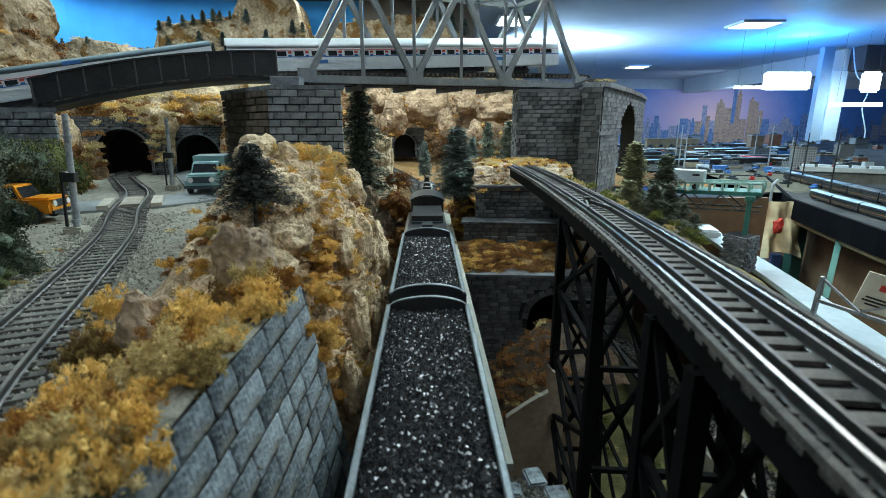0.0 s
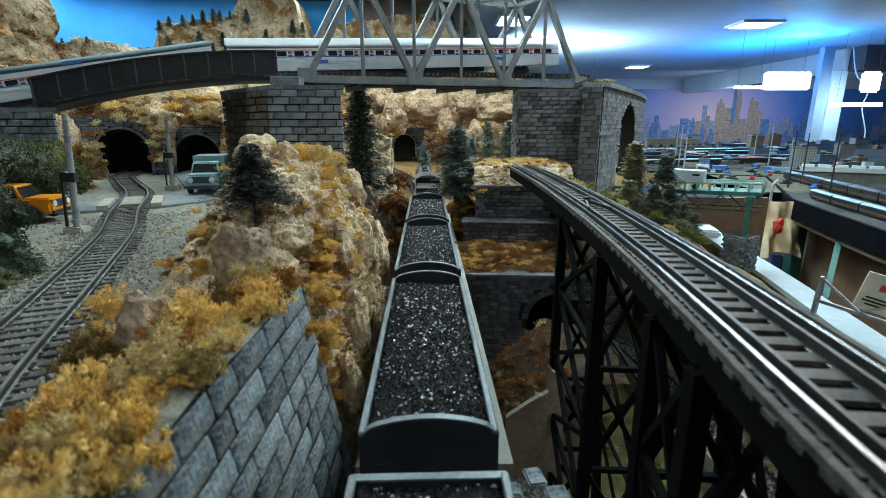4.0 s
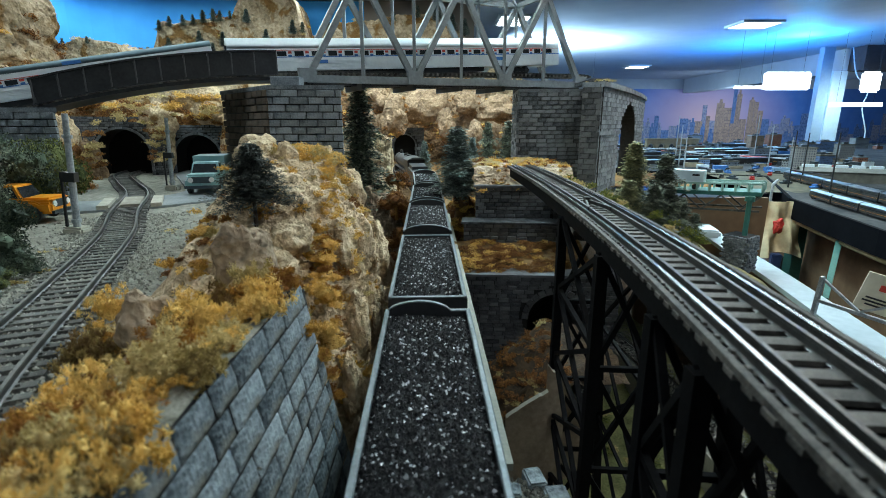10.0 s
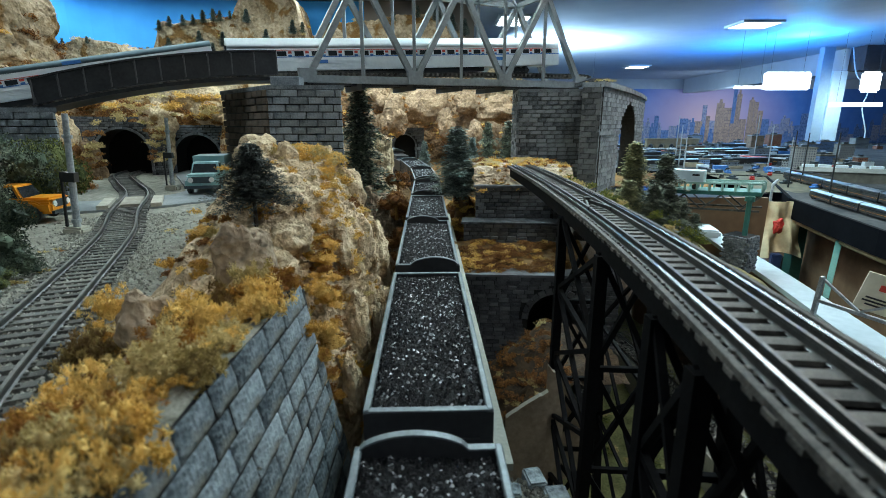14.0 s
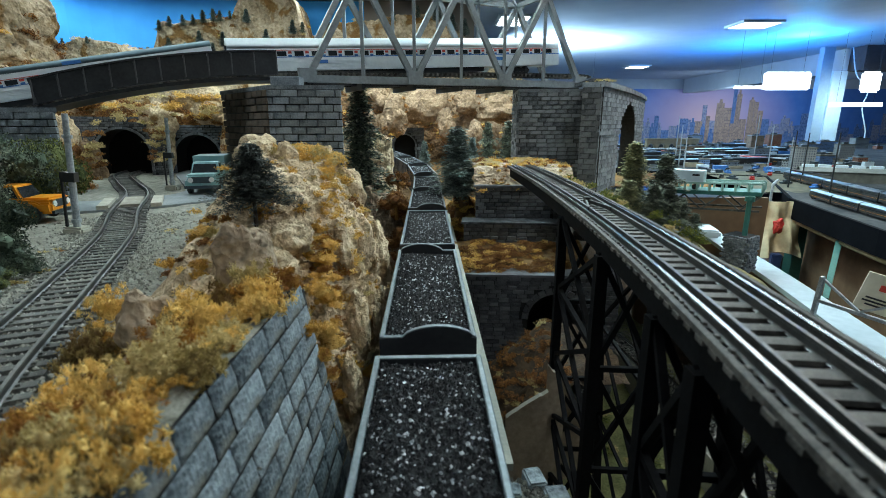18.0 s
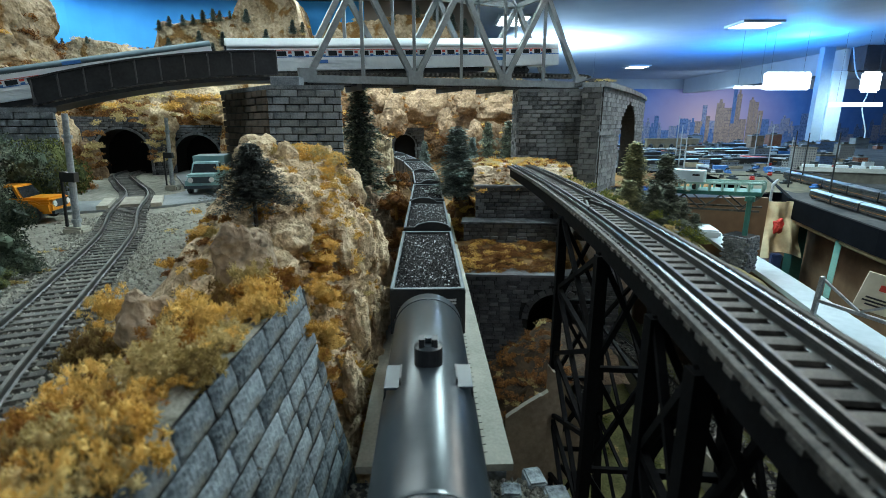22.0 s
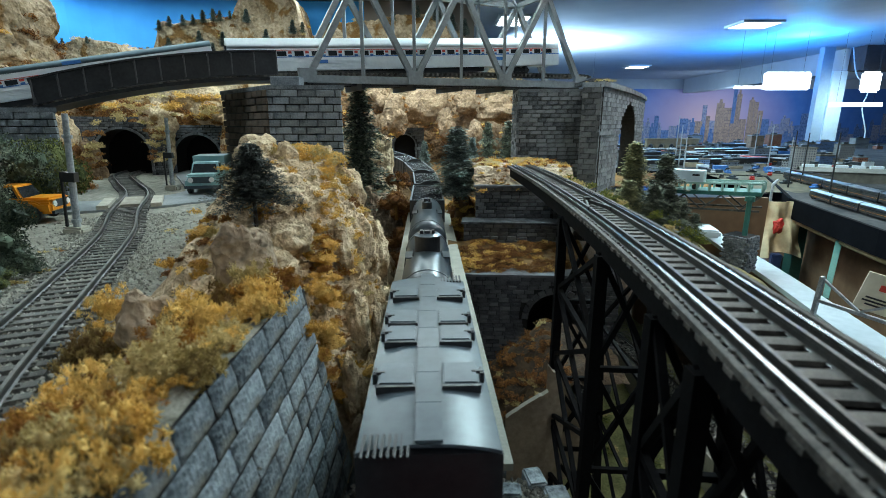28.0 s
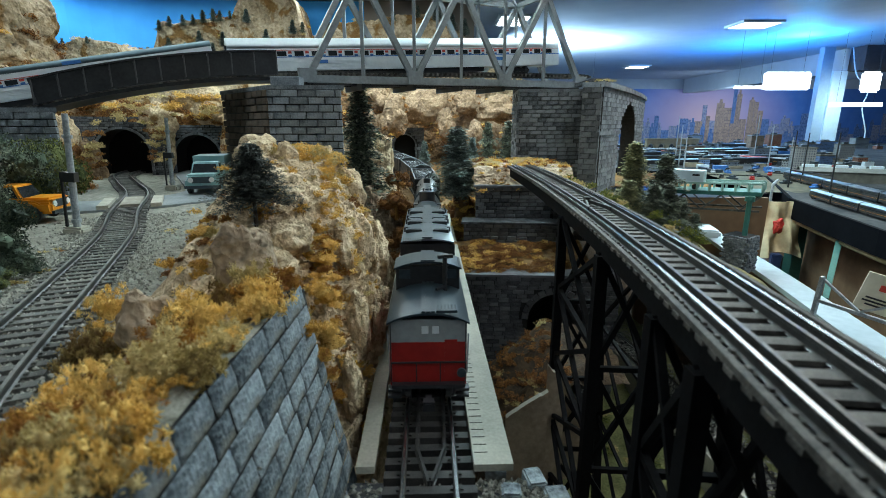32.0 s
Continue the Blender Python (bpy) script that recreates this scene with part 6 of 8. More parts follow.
def hopper(front, rear):
    """A two-bay coal hopper: sides with ribs, sloped ends, rim, load, trucks."""
    ob = thing("coal_hopper", "black open-top hopper car heaped with coal and painted glints", "railway car", group="coal train")
    for s in (-1, 1):
        bm = bmesh.new()
        box(bm, s * HW - 0.05, s * HW + 0.05, -HL, HL, 1.1, 3.28)
        part("side", bm, CARBLACK, ob)
        bm = bmesh.new()
        box(bm, s * HW - 0.1, s * HW + 0.08, -HL - 0.08, HL + 0.08, 3.25, 3.38)
        bmesh.ops.bevel(bm, geom=bm.edges[:], offset=0.03, segments=1, affect="EDGES")
        part("rim", bm, HOPRIM, ob)
        for k in range(9):
            y = -HL + 0.1 + k * (2 * HL - 0.2) / 8
            bm = bmesh.new()
            box(bm, s * (HW + 0.05) - 0.06, s * (HW + 0.05) + 0.06, y - 0.06, y + 0.06, 1.1, 3.24)
            part("rib", bm, CARBLACK, ob)
    for s in (-1, 1):
        bm = bmesh.new()
        box(bm, -HW, HW, s * HL - 0.05, s * HL + 0.05, 1.9, 3.0)
        beam(bm, (0, s * HL, 1.9), (0, s * 3.2, 0.9), 3.0, 0.1)
        part("end", bm, CARBLACK, ob)
        bm = bmesh.new()
        end_plate(bm, s, front if s > 0 else rear)
        part("end_rim", bm, (CARBLACK, HOPRIM), ob)
        bm = bmesh.new()
        box(bm, -1.3, 1.3, min(s * 4.6, s * 6.3), max(s * 4.6, s * 6.3), 0.95, 1.15)
        part("end_sill", bm, CARBLACK, ob)
        truck(ob, s * 4.6)
        coupler(ob, s * 6.3, s)
        for x in (-1.1, 1.1):
            bm = bmesh.new()
            for z in (1.5, 2.0, 2.5):
                beam(bm, (x - 0.25, s * 6.22, z), (x + 0.25, s * 6.22, z), 0.05)
            part("grab_irons", bm, CARBLACK, ob)
    return ob


LOADS = [coal_mesh(3, HL - 0.1, HW - 0.08), coal_mesh(8, HL - 0.1, HW - 0.08)]
for k, (front, rear) in enumerate(((1, 1), (1, 1), (1, 1), (0, 0), (2, 2), (0, 0), (2, 2), (0, 0))):
    h = hopper(front, rear)
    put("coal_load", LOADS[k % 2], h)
    if k == 7:
        bm = bmesh.new()
        box(bm, 0.5, 1.3, -6.21, -6.17, 2.75, 2.85)
        box(bm, 0.7, 1.3, -6.21, -6.17, 2.6, 2.68)
        part("lettering_bars", bm, PLAINWHITE, h)
    TRAIN.append((h, 6.1 - 13.8 * k))


def tank_car(length, r, zc, dome_r, dome_h, dome_y, plat):
    ob = thing("tank_car", "dark grey tank car with a round dome", "railway car", group="coal train")
    hl = length / 2
    bm = bmesh.new()
    n = 40
    prof = [(-hl + 0.0, 0.0), (-hl + 0.02, r * 0.6), (-hl + 0.2, r * 0.93), (-hl + 0.45, r), (hl - 0.45, r), (hl - 0.2, r * 0.93), (hl - 0.02, r * 0.6), (hl, 0.0)]
    rings = [[bm.verts.new((q * math.sin(2 * math.pi * i / n), y, zc + q * math.cos(2 * math.pi * i / n))) for i in range(n)] for y, q in prof]
    for a, b in zip(rings, rings[1:]):
        for i in range(n):
            j = (i + 1) % n
            bm.faces.new((a[i], a[j], b[j], b[i]))
    bmesh.ops.remove_doubles(bm, verts=bm.verts, dist=0.001)
    bmesh.ops.recalc_face_normals(bm, faces=bm.faces)
    part("barrel", bm, TANK, ob, smooth=True)
    for y in (-hl + 1.1, hl - 1.1):
        bm = bmesh.new()
        rings = [[bm.verts.new((q * math.sin(a), y + d, zc + q * math.cos(a))) for a in [math.pi * (i / 32 - 0.5) * 1.2 for i in range(33)]] for d, q in ((-0.05, r), (-0.05, r + 0.025), (0.05, r + 0.025), (0.05, r))]
        for a, b in zip(rings, rings[1:]):
            for i in range(32):
                bm.faces.new((a[i], a[i + 1], b[i + 1], b[i]))
        part("band", bm, TANK, ob)
    bm = bmesh.new()
    tube(bm, (0, dome_y, zc + r * 0.8), (0, dome_y, zc + r + dome_h), dome_r, 24)
    dome = part("dome", bm, CARBLACK, ob)
    bm = bmesh.new()
    tube(bm, (0, dome_y, zc + r + dome_h), (0, dome_y, zc + r + dome_h + 0.1), dome_r * 1.03, 24, dome_r * 0.7)
    tube(bm, (0, dome_y, zc + r + dome_h + 0.1), (0, dome_y, zc + r + dome_h + 0.25), dome_r * 0.25, 12)
    part("dome_lid", bm, TANK, dome)
    for s in (-1, 1):
        bm = bmesh.new()
        box(bm, s * dome_r * 0.45 - 0.08, s * dome_r * 0.45 + 0.08, dome_y - 0.3, dome_y + 0.05, zc + r + dome_h + 0.05, zc + r + dome_h + 0.3)
        part("dome_fitting", bm, CARBLACK, dome)
    if plat:
        for s in (-1, 1):
            bm = bmesh.new()
            box(bm, s * 0.98 - 0.24, s * 0.98 + 0.24, dome_y - 1.0, dome_y + 0.3, zc + 1.02, zc + 1.09)
            part("dome_platform", bm, TANK, ob)
            bm = bmesh.new()
            beam(bm, (s * 0.78, dome_y - 0.9, zc + 1.3), (s * 0.78, dome_y - 0.1, zc + 1.3), 0.05)
            for y in (-0.9, -0.1):
                beam(bm, (s * 0.78, dome_y + y, zc + 1.08), (s * 0.78, dome_y + y, zc + 1.3), 0.05)
            beam(bm, (s * 1.45, dome_y - 0.2, 1.1), (s * 1.2, dome_y - 0.2, zc + 1.02), 0.06)
            beam(bm, (s * 1.45, dome_y - 0.6, 1.1), (s * 1.2, dome_y - 0.6, zc + 1.02), 0.06)
            part("ladder", bm, CARBLACK, ob)
    bm = bmesh.new()
    box(bm, -0.5, 0.5, -hl - 0.3, hl + 0.3, 0.9, 1.25)
    for s in (-1, 1):
        box(bm, -1.4, 1.4, s * (hl + 0.1) - 0.25, s * (hl + 0.1) + 0.25, 1.0, 1.2)
    part("frame", bm, CARBLACK, ob)
    for s in (-1, 1):
        bm = bmesh.new()
        box(bm, s * 1.38 - 0.16, s * 1.38 + 0.16, -hl - 0.3, hl + 0.3, 1.1, 1.18)
        part("running_board", bm, HOPROOF, ob)
        bm = bmesh.new()
        beam(bm, (s * 1.42, -hl, 1.95), (s * 1.42, hl, 1.95), 0.05)
        for k in range(6):
            y = -hl + 0.2 + k * (length - 0.4) / 5
            beam(bm, (s * 1.42, y, 1.15), (s * 1.42, y, 1.95), 0.05)
        part("handrail", bm, CARBLACK, ob)
        truck(ob, s * (hl - 1.6))
        coupler(ob, s * (hl + 0.3), s)
    return ob


t1 = tank_car(12.7, 1.36, 2.57, 0.41, 0.5, 0.0, True)
bm = bmesh.new()
box(bm, -0.4, 0.4, -6.42, -6.36, 2.95, 3.05)
part("lettering_bars", bm, PLAINWHITE, t1)
TRAIN.append((t1, -96.6 - 8.25))
t2 = tank_car(10.7, 1.36, 2.57, 0.71, 0.75, 0.0, True)
TRAIN.append((t2, -96.6 - 21.7))


def roof_mesh(bm, hl, hw, z0, z1, n=30, t=0.08):
    """A curved roof shell along y."""
    pts = [(-hw + 2 * hw * i / n, z0 + (z1 - z0) * (1 - abs(2 * i / n - 1) ** 2.2)) for i in range(n + 1)]
    loop = pts + [(x, z - t) for x, z in reversed(pts)]
    a = [bm.verts.new((x, -hl, z)) for x, z in loop]
    b = [bm.verts.new((x, hl, z)) for x, z in loop]
    k = len(loop)
    for i in range(k):
        j = (i + 1) % k
        bm.faces.new((a[i], b[i], b[j], a[j]))
    for i in range(n):
        bm.faces.new((a[i], a[i + 1], a[k - 2 - i], a[k - 1 - i]))
        bm.faces.new((b[i + 1], b[i], b[k - 1 - i], b[k - 2 - i]))


def covered_hopper():
    ob = thing("covered_hopper", "grey covered hopper car with paired roof hatches", "railway car", group="coal train")
    hl, hw = 5.5, 1.43
    bm = bmesh.new()
    box(bm, -hw, hw, -hl, hl, 1.3, 4.1)
    part("body", bm, CARBLACK, ob)
    bm = bmesh.new()
    roof_mesh(bm, hl + 0.05, hw + 0.06, 4.2, 4.38)
    part("roof", bm, HOPROOF, ob)
    for k in range(8):
        bm = bmesh.new()
        box(bm, -0.28, 0.28, -hl - 0.12 + k * (2 * hl + 0.24) / 8, -hl - 0.14 + (k + 1) * (2 * hl + 0.24) / 8, 4.46, 4.52)
        part("running_board", bm, HOPROOF, ob)
    for s in (-1, 1):
        for k, y in enumerate((-2.8, -0.3, 1.05, 3.5)):
            bm = bmesh.new()
            box(bm, s * 0.8 - 0.45, s * 0.8 + 0.45, y - 0.55, y + 0.55, 4.25, 4.5)
            bmesh.ops.bevel(bm, geom=bm.edges[:], offset=0.05, segments=2, affect="EDGES")
            h = part("hatch", bm, HOPROOF, ob)
            bm = bmesh.new()
            box(bm, s * 0.8 - 0.47, s * 0.8 + 0.47, y - (0.6 if k == 2 else 0.66), y - 0.55, 4.2, 4.47)
            part("hatch_lip", bm, CARBLACK, h)
            bm = bmesh.new()
            box(bm, s * 1.36 - 0.05, s * 1.36 + 0.05, y - 0.1, y + 0.25, 4.2, 4.5)
            box(bm, s * 1.24 - 0.15, s * 1.24 + 0.15, y - 0.02, y + 0.06, 4.44, 4.52)
            part("hatch_latch", bm, CARBLACK, h)
        for k in range(10):
            y = -hl + 0.1 + k * (2 * hl - 0.2) / 9
            bm = bmesh.new()
            box(bm, s * (hw + 0.05) - 0.05, s * (hw + 0.05) + 0.05, y - 0.06, y + 0.06, 1.3, 4.05)
            part("rib", bm, CARBLACK, ob)
        bm = bmesh.new()
        for k in range(8):
            x = (0.42 + k * 0.13) * s
            box(bm, x - 0.03, x + 0.03, s * hl - 0.4, s * hl + 0.35, 4.3, 4.36)
        part("roof_grille", bm, CARBLACK, ob)
        truck(ob, s * 4.2)
        coupler(ob, s * 6.0, s)
    return ob


TRAIN.append((covered_hopper(), -96.6 - 34.1))


def caboose():
    ob = thing("caboose", "red and grey caboose with a dark roof and cupola", "railway car", group="coal train")
    hb, hf, hw = -5.6, 1.8, 1.46
    bm = bmesh.new()
    box(bm, -hw, hw, hb, hf, 0.8, 2.6)
    part("lower_body", bm, CABRED, ob)
    bm = bmesh.new()
    box(bm, -hw, hw, hb, hf, 2.6, 3.5)
    part("upper_body", bm, CABGREY, ob)
    bm = bmesh.new()
    roof_mesh(bm, 4.3, hw + 0.08, 3.5, 3.88)
    part("roof", bm, CABROOF, ob, m=cm(0, -1.6, 0))
    bm = bmesh.new()
    box(bm, -1.38, 1.38, -2.35, -0.95, 3.4, 4.65)
    cup = part("cupola", bm, CARBLACK, ob)
    for s in (-1, 1):
        bm = bmesh.new()
        box(bm, s * 1.0 - 0.24, s * 1.0 + 0.24, -2.39, -2.35, 4.1, 4.5)
        part("window", bm, CARSHEEN, cup)
    bm = bmesh.new()
    roof_mesh(bm, 0.87, 1.46, 4.6, 4.9)
    croof = part("cupola_roof", bm, CABROOF, cup, m=cm(0, -1.65, 0))
    bm = bmesh.new()
    box(bm, -0.3, 0.3, -0.86, 0.86, 4.91, 4.96)
    part("running_board", bm, CABROOF, croof)
    bm = bmesh.new()
    for k in range(8):
        box(bm, -0.42 - 0.13 * k, -0.36 - 0.13 * k, hf + 0.1, hf + 0.6, 3.78 - 0.02 * k, 3.84)
    part("roof_grille", bm, CARBLACK, ob)
    for x in (-0.18, 0, 0.18):
        bm = bmesh.new()
        box(bm, x - 0.075, x + 0.075, hb - 0.35, -2.4, 3.92, 3.97)
        part("running_board", bm, CABROOF, ob)
        bm = bmesh.new()
        box(bm, x - 0.075, x + 0.075, -0.7, hf + 0.9, 3.92, 3.97)
        part("running_board", bm, CABROOF, ob)
    bm = bmesh.new()
    for k in range(6):
        box(bm, 0.36 + 0.13 * k, 0.41 + 0.13 * k, hb - 0.2, hb + 0.4, 3.9, 3.95)
    box(bm, 0.3, 1.08, hb - 0.24, hb - 0.18, 3.86, 3.96)
    part("roof_grille", bm, CABROOF, ob)
    bm = bmesh.new()
    tube(bm, (0.72, -3.1, 3.75), (0.72, -2.9, 5.2), 0.1, 10)
    beam(bm, (0.42, -2.95, 5.22), (1.05, -2.8, 5.22), 0.15)
    beam(bm, (0.72, -3.1, 3.98), (0.35, -3.5, 3.98), 0.1)
    part("stove_pipe", bm, CARBLACK, ob)
    for x in (-0.12, 0.28):
        bm = bmesh.new()
        box(bm, x - 0.13, x + 0.13, hb - 0.03, hb, 2.95, 3.25)
        part("window", bm, SILVER, ob, "pale end window")
    bm = bmesh.new()
    box(bm, 0.62, 1.1, hb - 0.03, hb, 1.2, 2.7)
    part("end_door", bm, CABRED, ob)
    for s, e, reach in ((-1, hb, 0.28), (1, hf, 0.95)):
        bm = bmesh.new()
        box(bm, -1.4, 1.4, e + s * reach * 0.5 - reach * 0.5, e + s * reach * 0.5 + reach * 0.5, 0.8, 0.95)
        part("platform", bm, CARBLACK, ob)
        for x in (-1.4, -0.45, 0.45, 1.4):
            bm = bmesh.new()
            beam(bm, (x, e + s * reach, 1.1), (x, e + s * reach, 3.5 if abs(x) > 1 else 1.9), 0.045)
            part("end_post", bm, CARBLACK, ob)
        bm = bmesh.new()
        beam(bm, (-1.4, e + s * reach, 1.9), (1.4, e + s * reach, 1.9), 0.06)
        part("end_railing", bm, CARBLACK, ob)
        for x in (-1, 1):
            bm = bmesh.new()
            box(bm, x * 1.3 - 0.25, x * 1.3 + 0.25, e + s * reach * 0.5 - 0.2, e + s * reach * 0.5 + 0.2, 0.45, 0.55)
            box(bm, x * 1.3 - 0.25, x * 1.3 + 0.25, e + s * reach * 0.5 - 0.2, e + s * reach * 0.5 + 0.2, 0.72, 0.82)
            part("steps", bm, CARBLACK, ob)
        coupler(ob, e + s * 1.0, s)
        truck(ob, e - s * 1.5)
    for s in (-1, 1):
        bm = bmesh.new()
        beam(bm, (s * 1.49, hb + 0.1, 1.3), (s * 1.53, hb + 0.1, 2.9), 0.05)
        part("grab_iron", bm, CABGREY, ob)
        bm = bmesh.new()
        tube(bm, (1.25, hb - 0.3, 1.5), (1.25, hb - 0.42, 1.5), 0.18, 10)
        if s > 0:
            part("marker_lamp", bm, CARSHEEN, ob)
        else:
            bm.free()
        for y in (-3.6, -2.2, -0.4, 1.0):
            bm = bmesh.new()
            box(bm, s * 1.47 - 0.015, s * 1.51 + 0.015, y - 0.3, y + 0.3, 2.75, 3.25)
            part("window", bm, WINDOW, ob)
    return ob


TRAIN.append((caboose(), -96.6 - 43.6))


def tender():
    ob = thing("tender", "black steam engine tender with a hatch and ladder", "railway car", group="coal train")
    bm = bmesh.new()
    box(bm, -1.5, 1.5, -4.8, 4.8, 0.9, 2.9)
    part("tank", bm, CARBLACK, ob)
    bm = bmesh.new()
    box(bm, -1.25, 1.25, -0.5, 4.6, 2.9, 3.5)
    part("bunker", bm, CARBLACK, ob)
    bm = bmesh.new()
    box(bm, -0.4, 0.4, -2.6, -1.4, 2.9, 3.2)
    part("water_hatch", bm, TANK, ob)
    bm = bmesh.new()
    for y in (-4.5, -3.6, -0.8):
        box(bm, -1.2, 1.2, y - 0.08, y + 0.08, 2.95, 3.1)
    for x in (-0.6, 0.6):
        beam(bm, (x, -4.9, 0.9), (x, -4.9, 3.3), 0.08)
    part("deck_rails", bm, CARSHEEN, ob)
    for s in (-1, 1):
        truck(ob, s * 3.2, 2.1)
        coupler(ob, s * 5.0, s)
    return ob


TRAIN.append((tender(), 18.55))


def locomotive():
    ob = thing("steam_locomotive", "black steam locomotive with a rounded cab roof", "locomotive", group="coal train")
    bm = bmesh.new()
    n = 28
    for y0, y1, r in ((-3, 8.6, 1.15), (8.6, 10.2, 1.2)):
        tube(bm, (0, y0, 2.75), (0, y1, 2.75), r, n)
    part("boiler", bm, CARBLACK, ob)
    bm = bmesh.new()
    box(bm, -1.5, 1.5, -6.2, -3, 1.6, 4.0)
    cabin = part("cab", bm, CARBLACK, ob)
    bm = bmesh.new()
    roof_mesh(bm, 2.1, 1.62, 3.9, 4.4)
    part("cab_roof", bm, TANK, cabin, m=cm(0, -4.7, 0))
    for y, r, h, nm in ((0.5, 0.5, 4.3, "steam_dome"), (3.6, 0.45, 4.3, "sand_dome"), (8.8, 0.35, 4.5, "smokestack")):
        bm = bmesh.new()
        tube(bm, (0, y, 3.6), (0, y, h), r, 16, r * 0.85)
        part(nm, bm, CARBLACK, ob)
    bm = bmesh.new()
    tube(bm, (0, 10.1, 3.1), (0, 10.5, 3.1), 0.25, 12)
    part("headlight", bm, CARSHEEN, ob)
    bm = bmesh.new()
    box(bm, -0.6, 0.6, -6, 10.4, 0.9, 1.7)
    for s in (-1, 1):
        box(bm, s * 1.2 - 0.3, s * 1.2 + 0.3, -3, 9.8, 1.6, 1.7)
        box(bm, s * 1.25 - 0.4, s * 1.25 + 0.4, 7.2, 9.6, 0.7, 1.6)
    part("frame", bm, CARBLACK, ob)
    for s in (-1, 1):
        for y in (-2, 0.2, 2.4, 4.6):
            bm = bmesh.new()
            tube(bm, (s * 0.78, y, 0.9), (s * 0.95, y, 0.9), 0.9, 20)
            part("driving_wheel", bm, CARBLACK, ob)
        bm = bmesh.new()
        beam(bm, (s * 1.05, -2, 0.75), (s * 1.05, 7.6, 0.85), 0.1, 0.2)
        part("side_rod", bm, CARSHEEN, ob)
    bm = bmesh.new()
    beam(bm, (-1.2, 10.9, 0.35), (1.2, 10.9, 0.35), 0.6, 0.3)
    part("pilot", bm, CARBLACK, ob)
    return ob


TRAIN.append((locomotive(), 30.25))


# ---- the passenger train on the overhead bridge ----
BRIDGE_LINE = [(-60, 38, 6.6), (-46, 43.2, 10.0), *[tuple(on_girder(u, 0.5, 0.4)) for u in (0.0, 0.3, 0.6, 0.9)], (-14.6, 54.4, 15.9), (1, 62.4, 16.6), (16.4, 70.1, 17.1), (19.5, 71.6, 17.1)]
track("bridge_track", "dark track across the overhead bridge", BRIDGE_LINE, (2.9, 0.3, 0.25, 0.62), TIE_BROWN, RAIL_DARK)


def coach(label, p, q, zlift=0.15, last=False):
    """A streamlined passenger car from p to q (rail level): ribbed sides, stripes, windows, roof, trucks."""
    p, q = Vector(p), Vector(q)
    ln = (q - p).length
    d = q - p
    m = cm(*((p + q) / 2), 0, 0, 0)
    yaw, tilt = math.degrees(math.atan2(-d.x, d.y)), math.degrees(math.atan2(d.z, math.hypot(d.x, d.y)))
    ob = thing("passenger_car", label, "railway car", m @ pose(0, 0, 0, 0, 0, yaw) @ pose(0, 0, 0, tilt, 0, 0) @ Matrix.Diagonal((1, 1, 1.15 if last else 1.0, 1)), "passenger train")
    hl, hw = ln / 2 - 0.25, 1.55
    bm = bmesh.new()
    top = 3.15 if last else 3.5
    box(bm, -hw, hw, -hl, hl, 0.95, 3.15)
    part("body", bm, SILVER, ob)
    if not last:
        bm = bmesh.new()
        box(bm, -hw, hw, -hl, hl, 3.16, top)
        part("upper_side", bm, GREY_ROOF, ob)
    bm = bmesh.new()
    roof_mesh(bm, hl + 0.02, hw + 0.01, top, 3.85, 16, 0.3)
    part("roof", bm, WHITE_ROOF if last else GREY_ROOF, ob, smooth=True)
    for k in range(7):
        z = 1.05 + 0.12 * k
        bm = bmesh.new()
        box(bm, hw, hw + 0.035, -hl, hl, z, z + 0.06)
        part("flute", bm, SILVER, ob)
    bm = bmesh.new()
    box(bm, hw, hw + 0.02, -hl, hl, 2.09, 2.16)
    part("blue_stripe", bm, BLUEP, ob)
    bm = bmesh.new()
    box(bm, hw, hw + 0.02, -hl, hl, 2.66, 2.71)
    part("red_stripe", bm, RED, ob)
    n = int(ln / 1.75)
    for k in range(n):
        y = -hl + 1.6 + k * (2 * hl - 3.2) / (n - 1)
        bm = bmesh.new()
        box(bm, hw + 0.02, hw + 0.04, y - 0.46, y + 0.46, 2.2, 2.6)
        part("window", bm, WINDOW, ob)
        if k < n - 1:
            bm = bmesh.new()
            box(bm, hw + 0.02, hw + 0.045, y + 0.62, y + 0.98, 2.4, 2.6)
            part("red_panel", bm, RED, ob)
            bm = bmesh.new()
            box(bm, hw + 0.02, hw + 0.045, y + 0.62, y + 0.98, 2.16, 2.3)
            part("blue_panel", bm, BLUEP, ob)
    for y, z in ((-hl * 0.55, 1.55), (hl * 0.55, 1.55)) if last else ((4.9, 3.2),):
        bm = bmesh.new()
        box(bm, hw + 0.03, hw + 0.06, y - 0.75, y + 0.75, z, z + 0.3)
        part("name_board", bm, BLUEP, ob, "plain blue board")
    bm = bmesh.new()
    box(bm, -1.2, 1.2, -hl * 0.45, hl * 0.45, 0.5, 0.95)
    part("underframe", bm, CARBLACK, ob)
    for s in (-1, 1):
        truck(ob, s * (hl - (6.0 if last else 3.2)), 2.6)
        bm = bmesh.new()
        box(bm, -0.6, 0.6, s * hl - 0.18, s * hl + 0.18, 1.0, 3.2)
        part("vestibule", bm, CARBLACK, ob)
        bm = bmesh.new()
        tube(bm, (0.9, s * hl, 1.6), (0.9, s * (hl + 0.08), 1.6), 0.16, 10)
        part("end_lamp", bm, PLAINWHITE, ob)
    return ob


coach("silver streamlined coach with red and blue stripes on the truss", (-21.6, 52.3, 14.4), (14.6, 69.2, 17.0), last=True)
coach("silver streamlined coach with red and blue stripes on the girder", (-53, 40.6, 8.6), (-22.2, 52.5, 14.85))

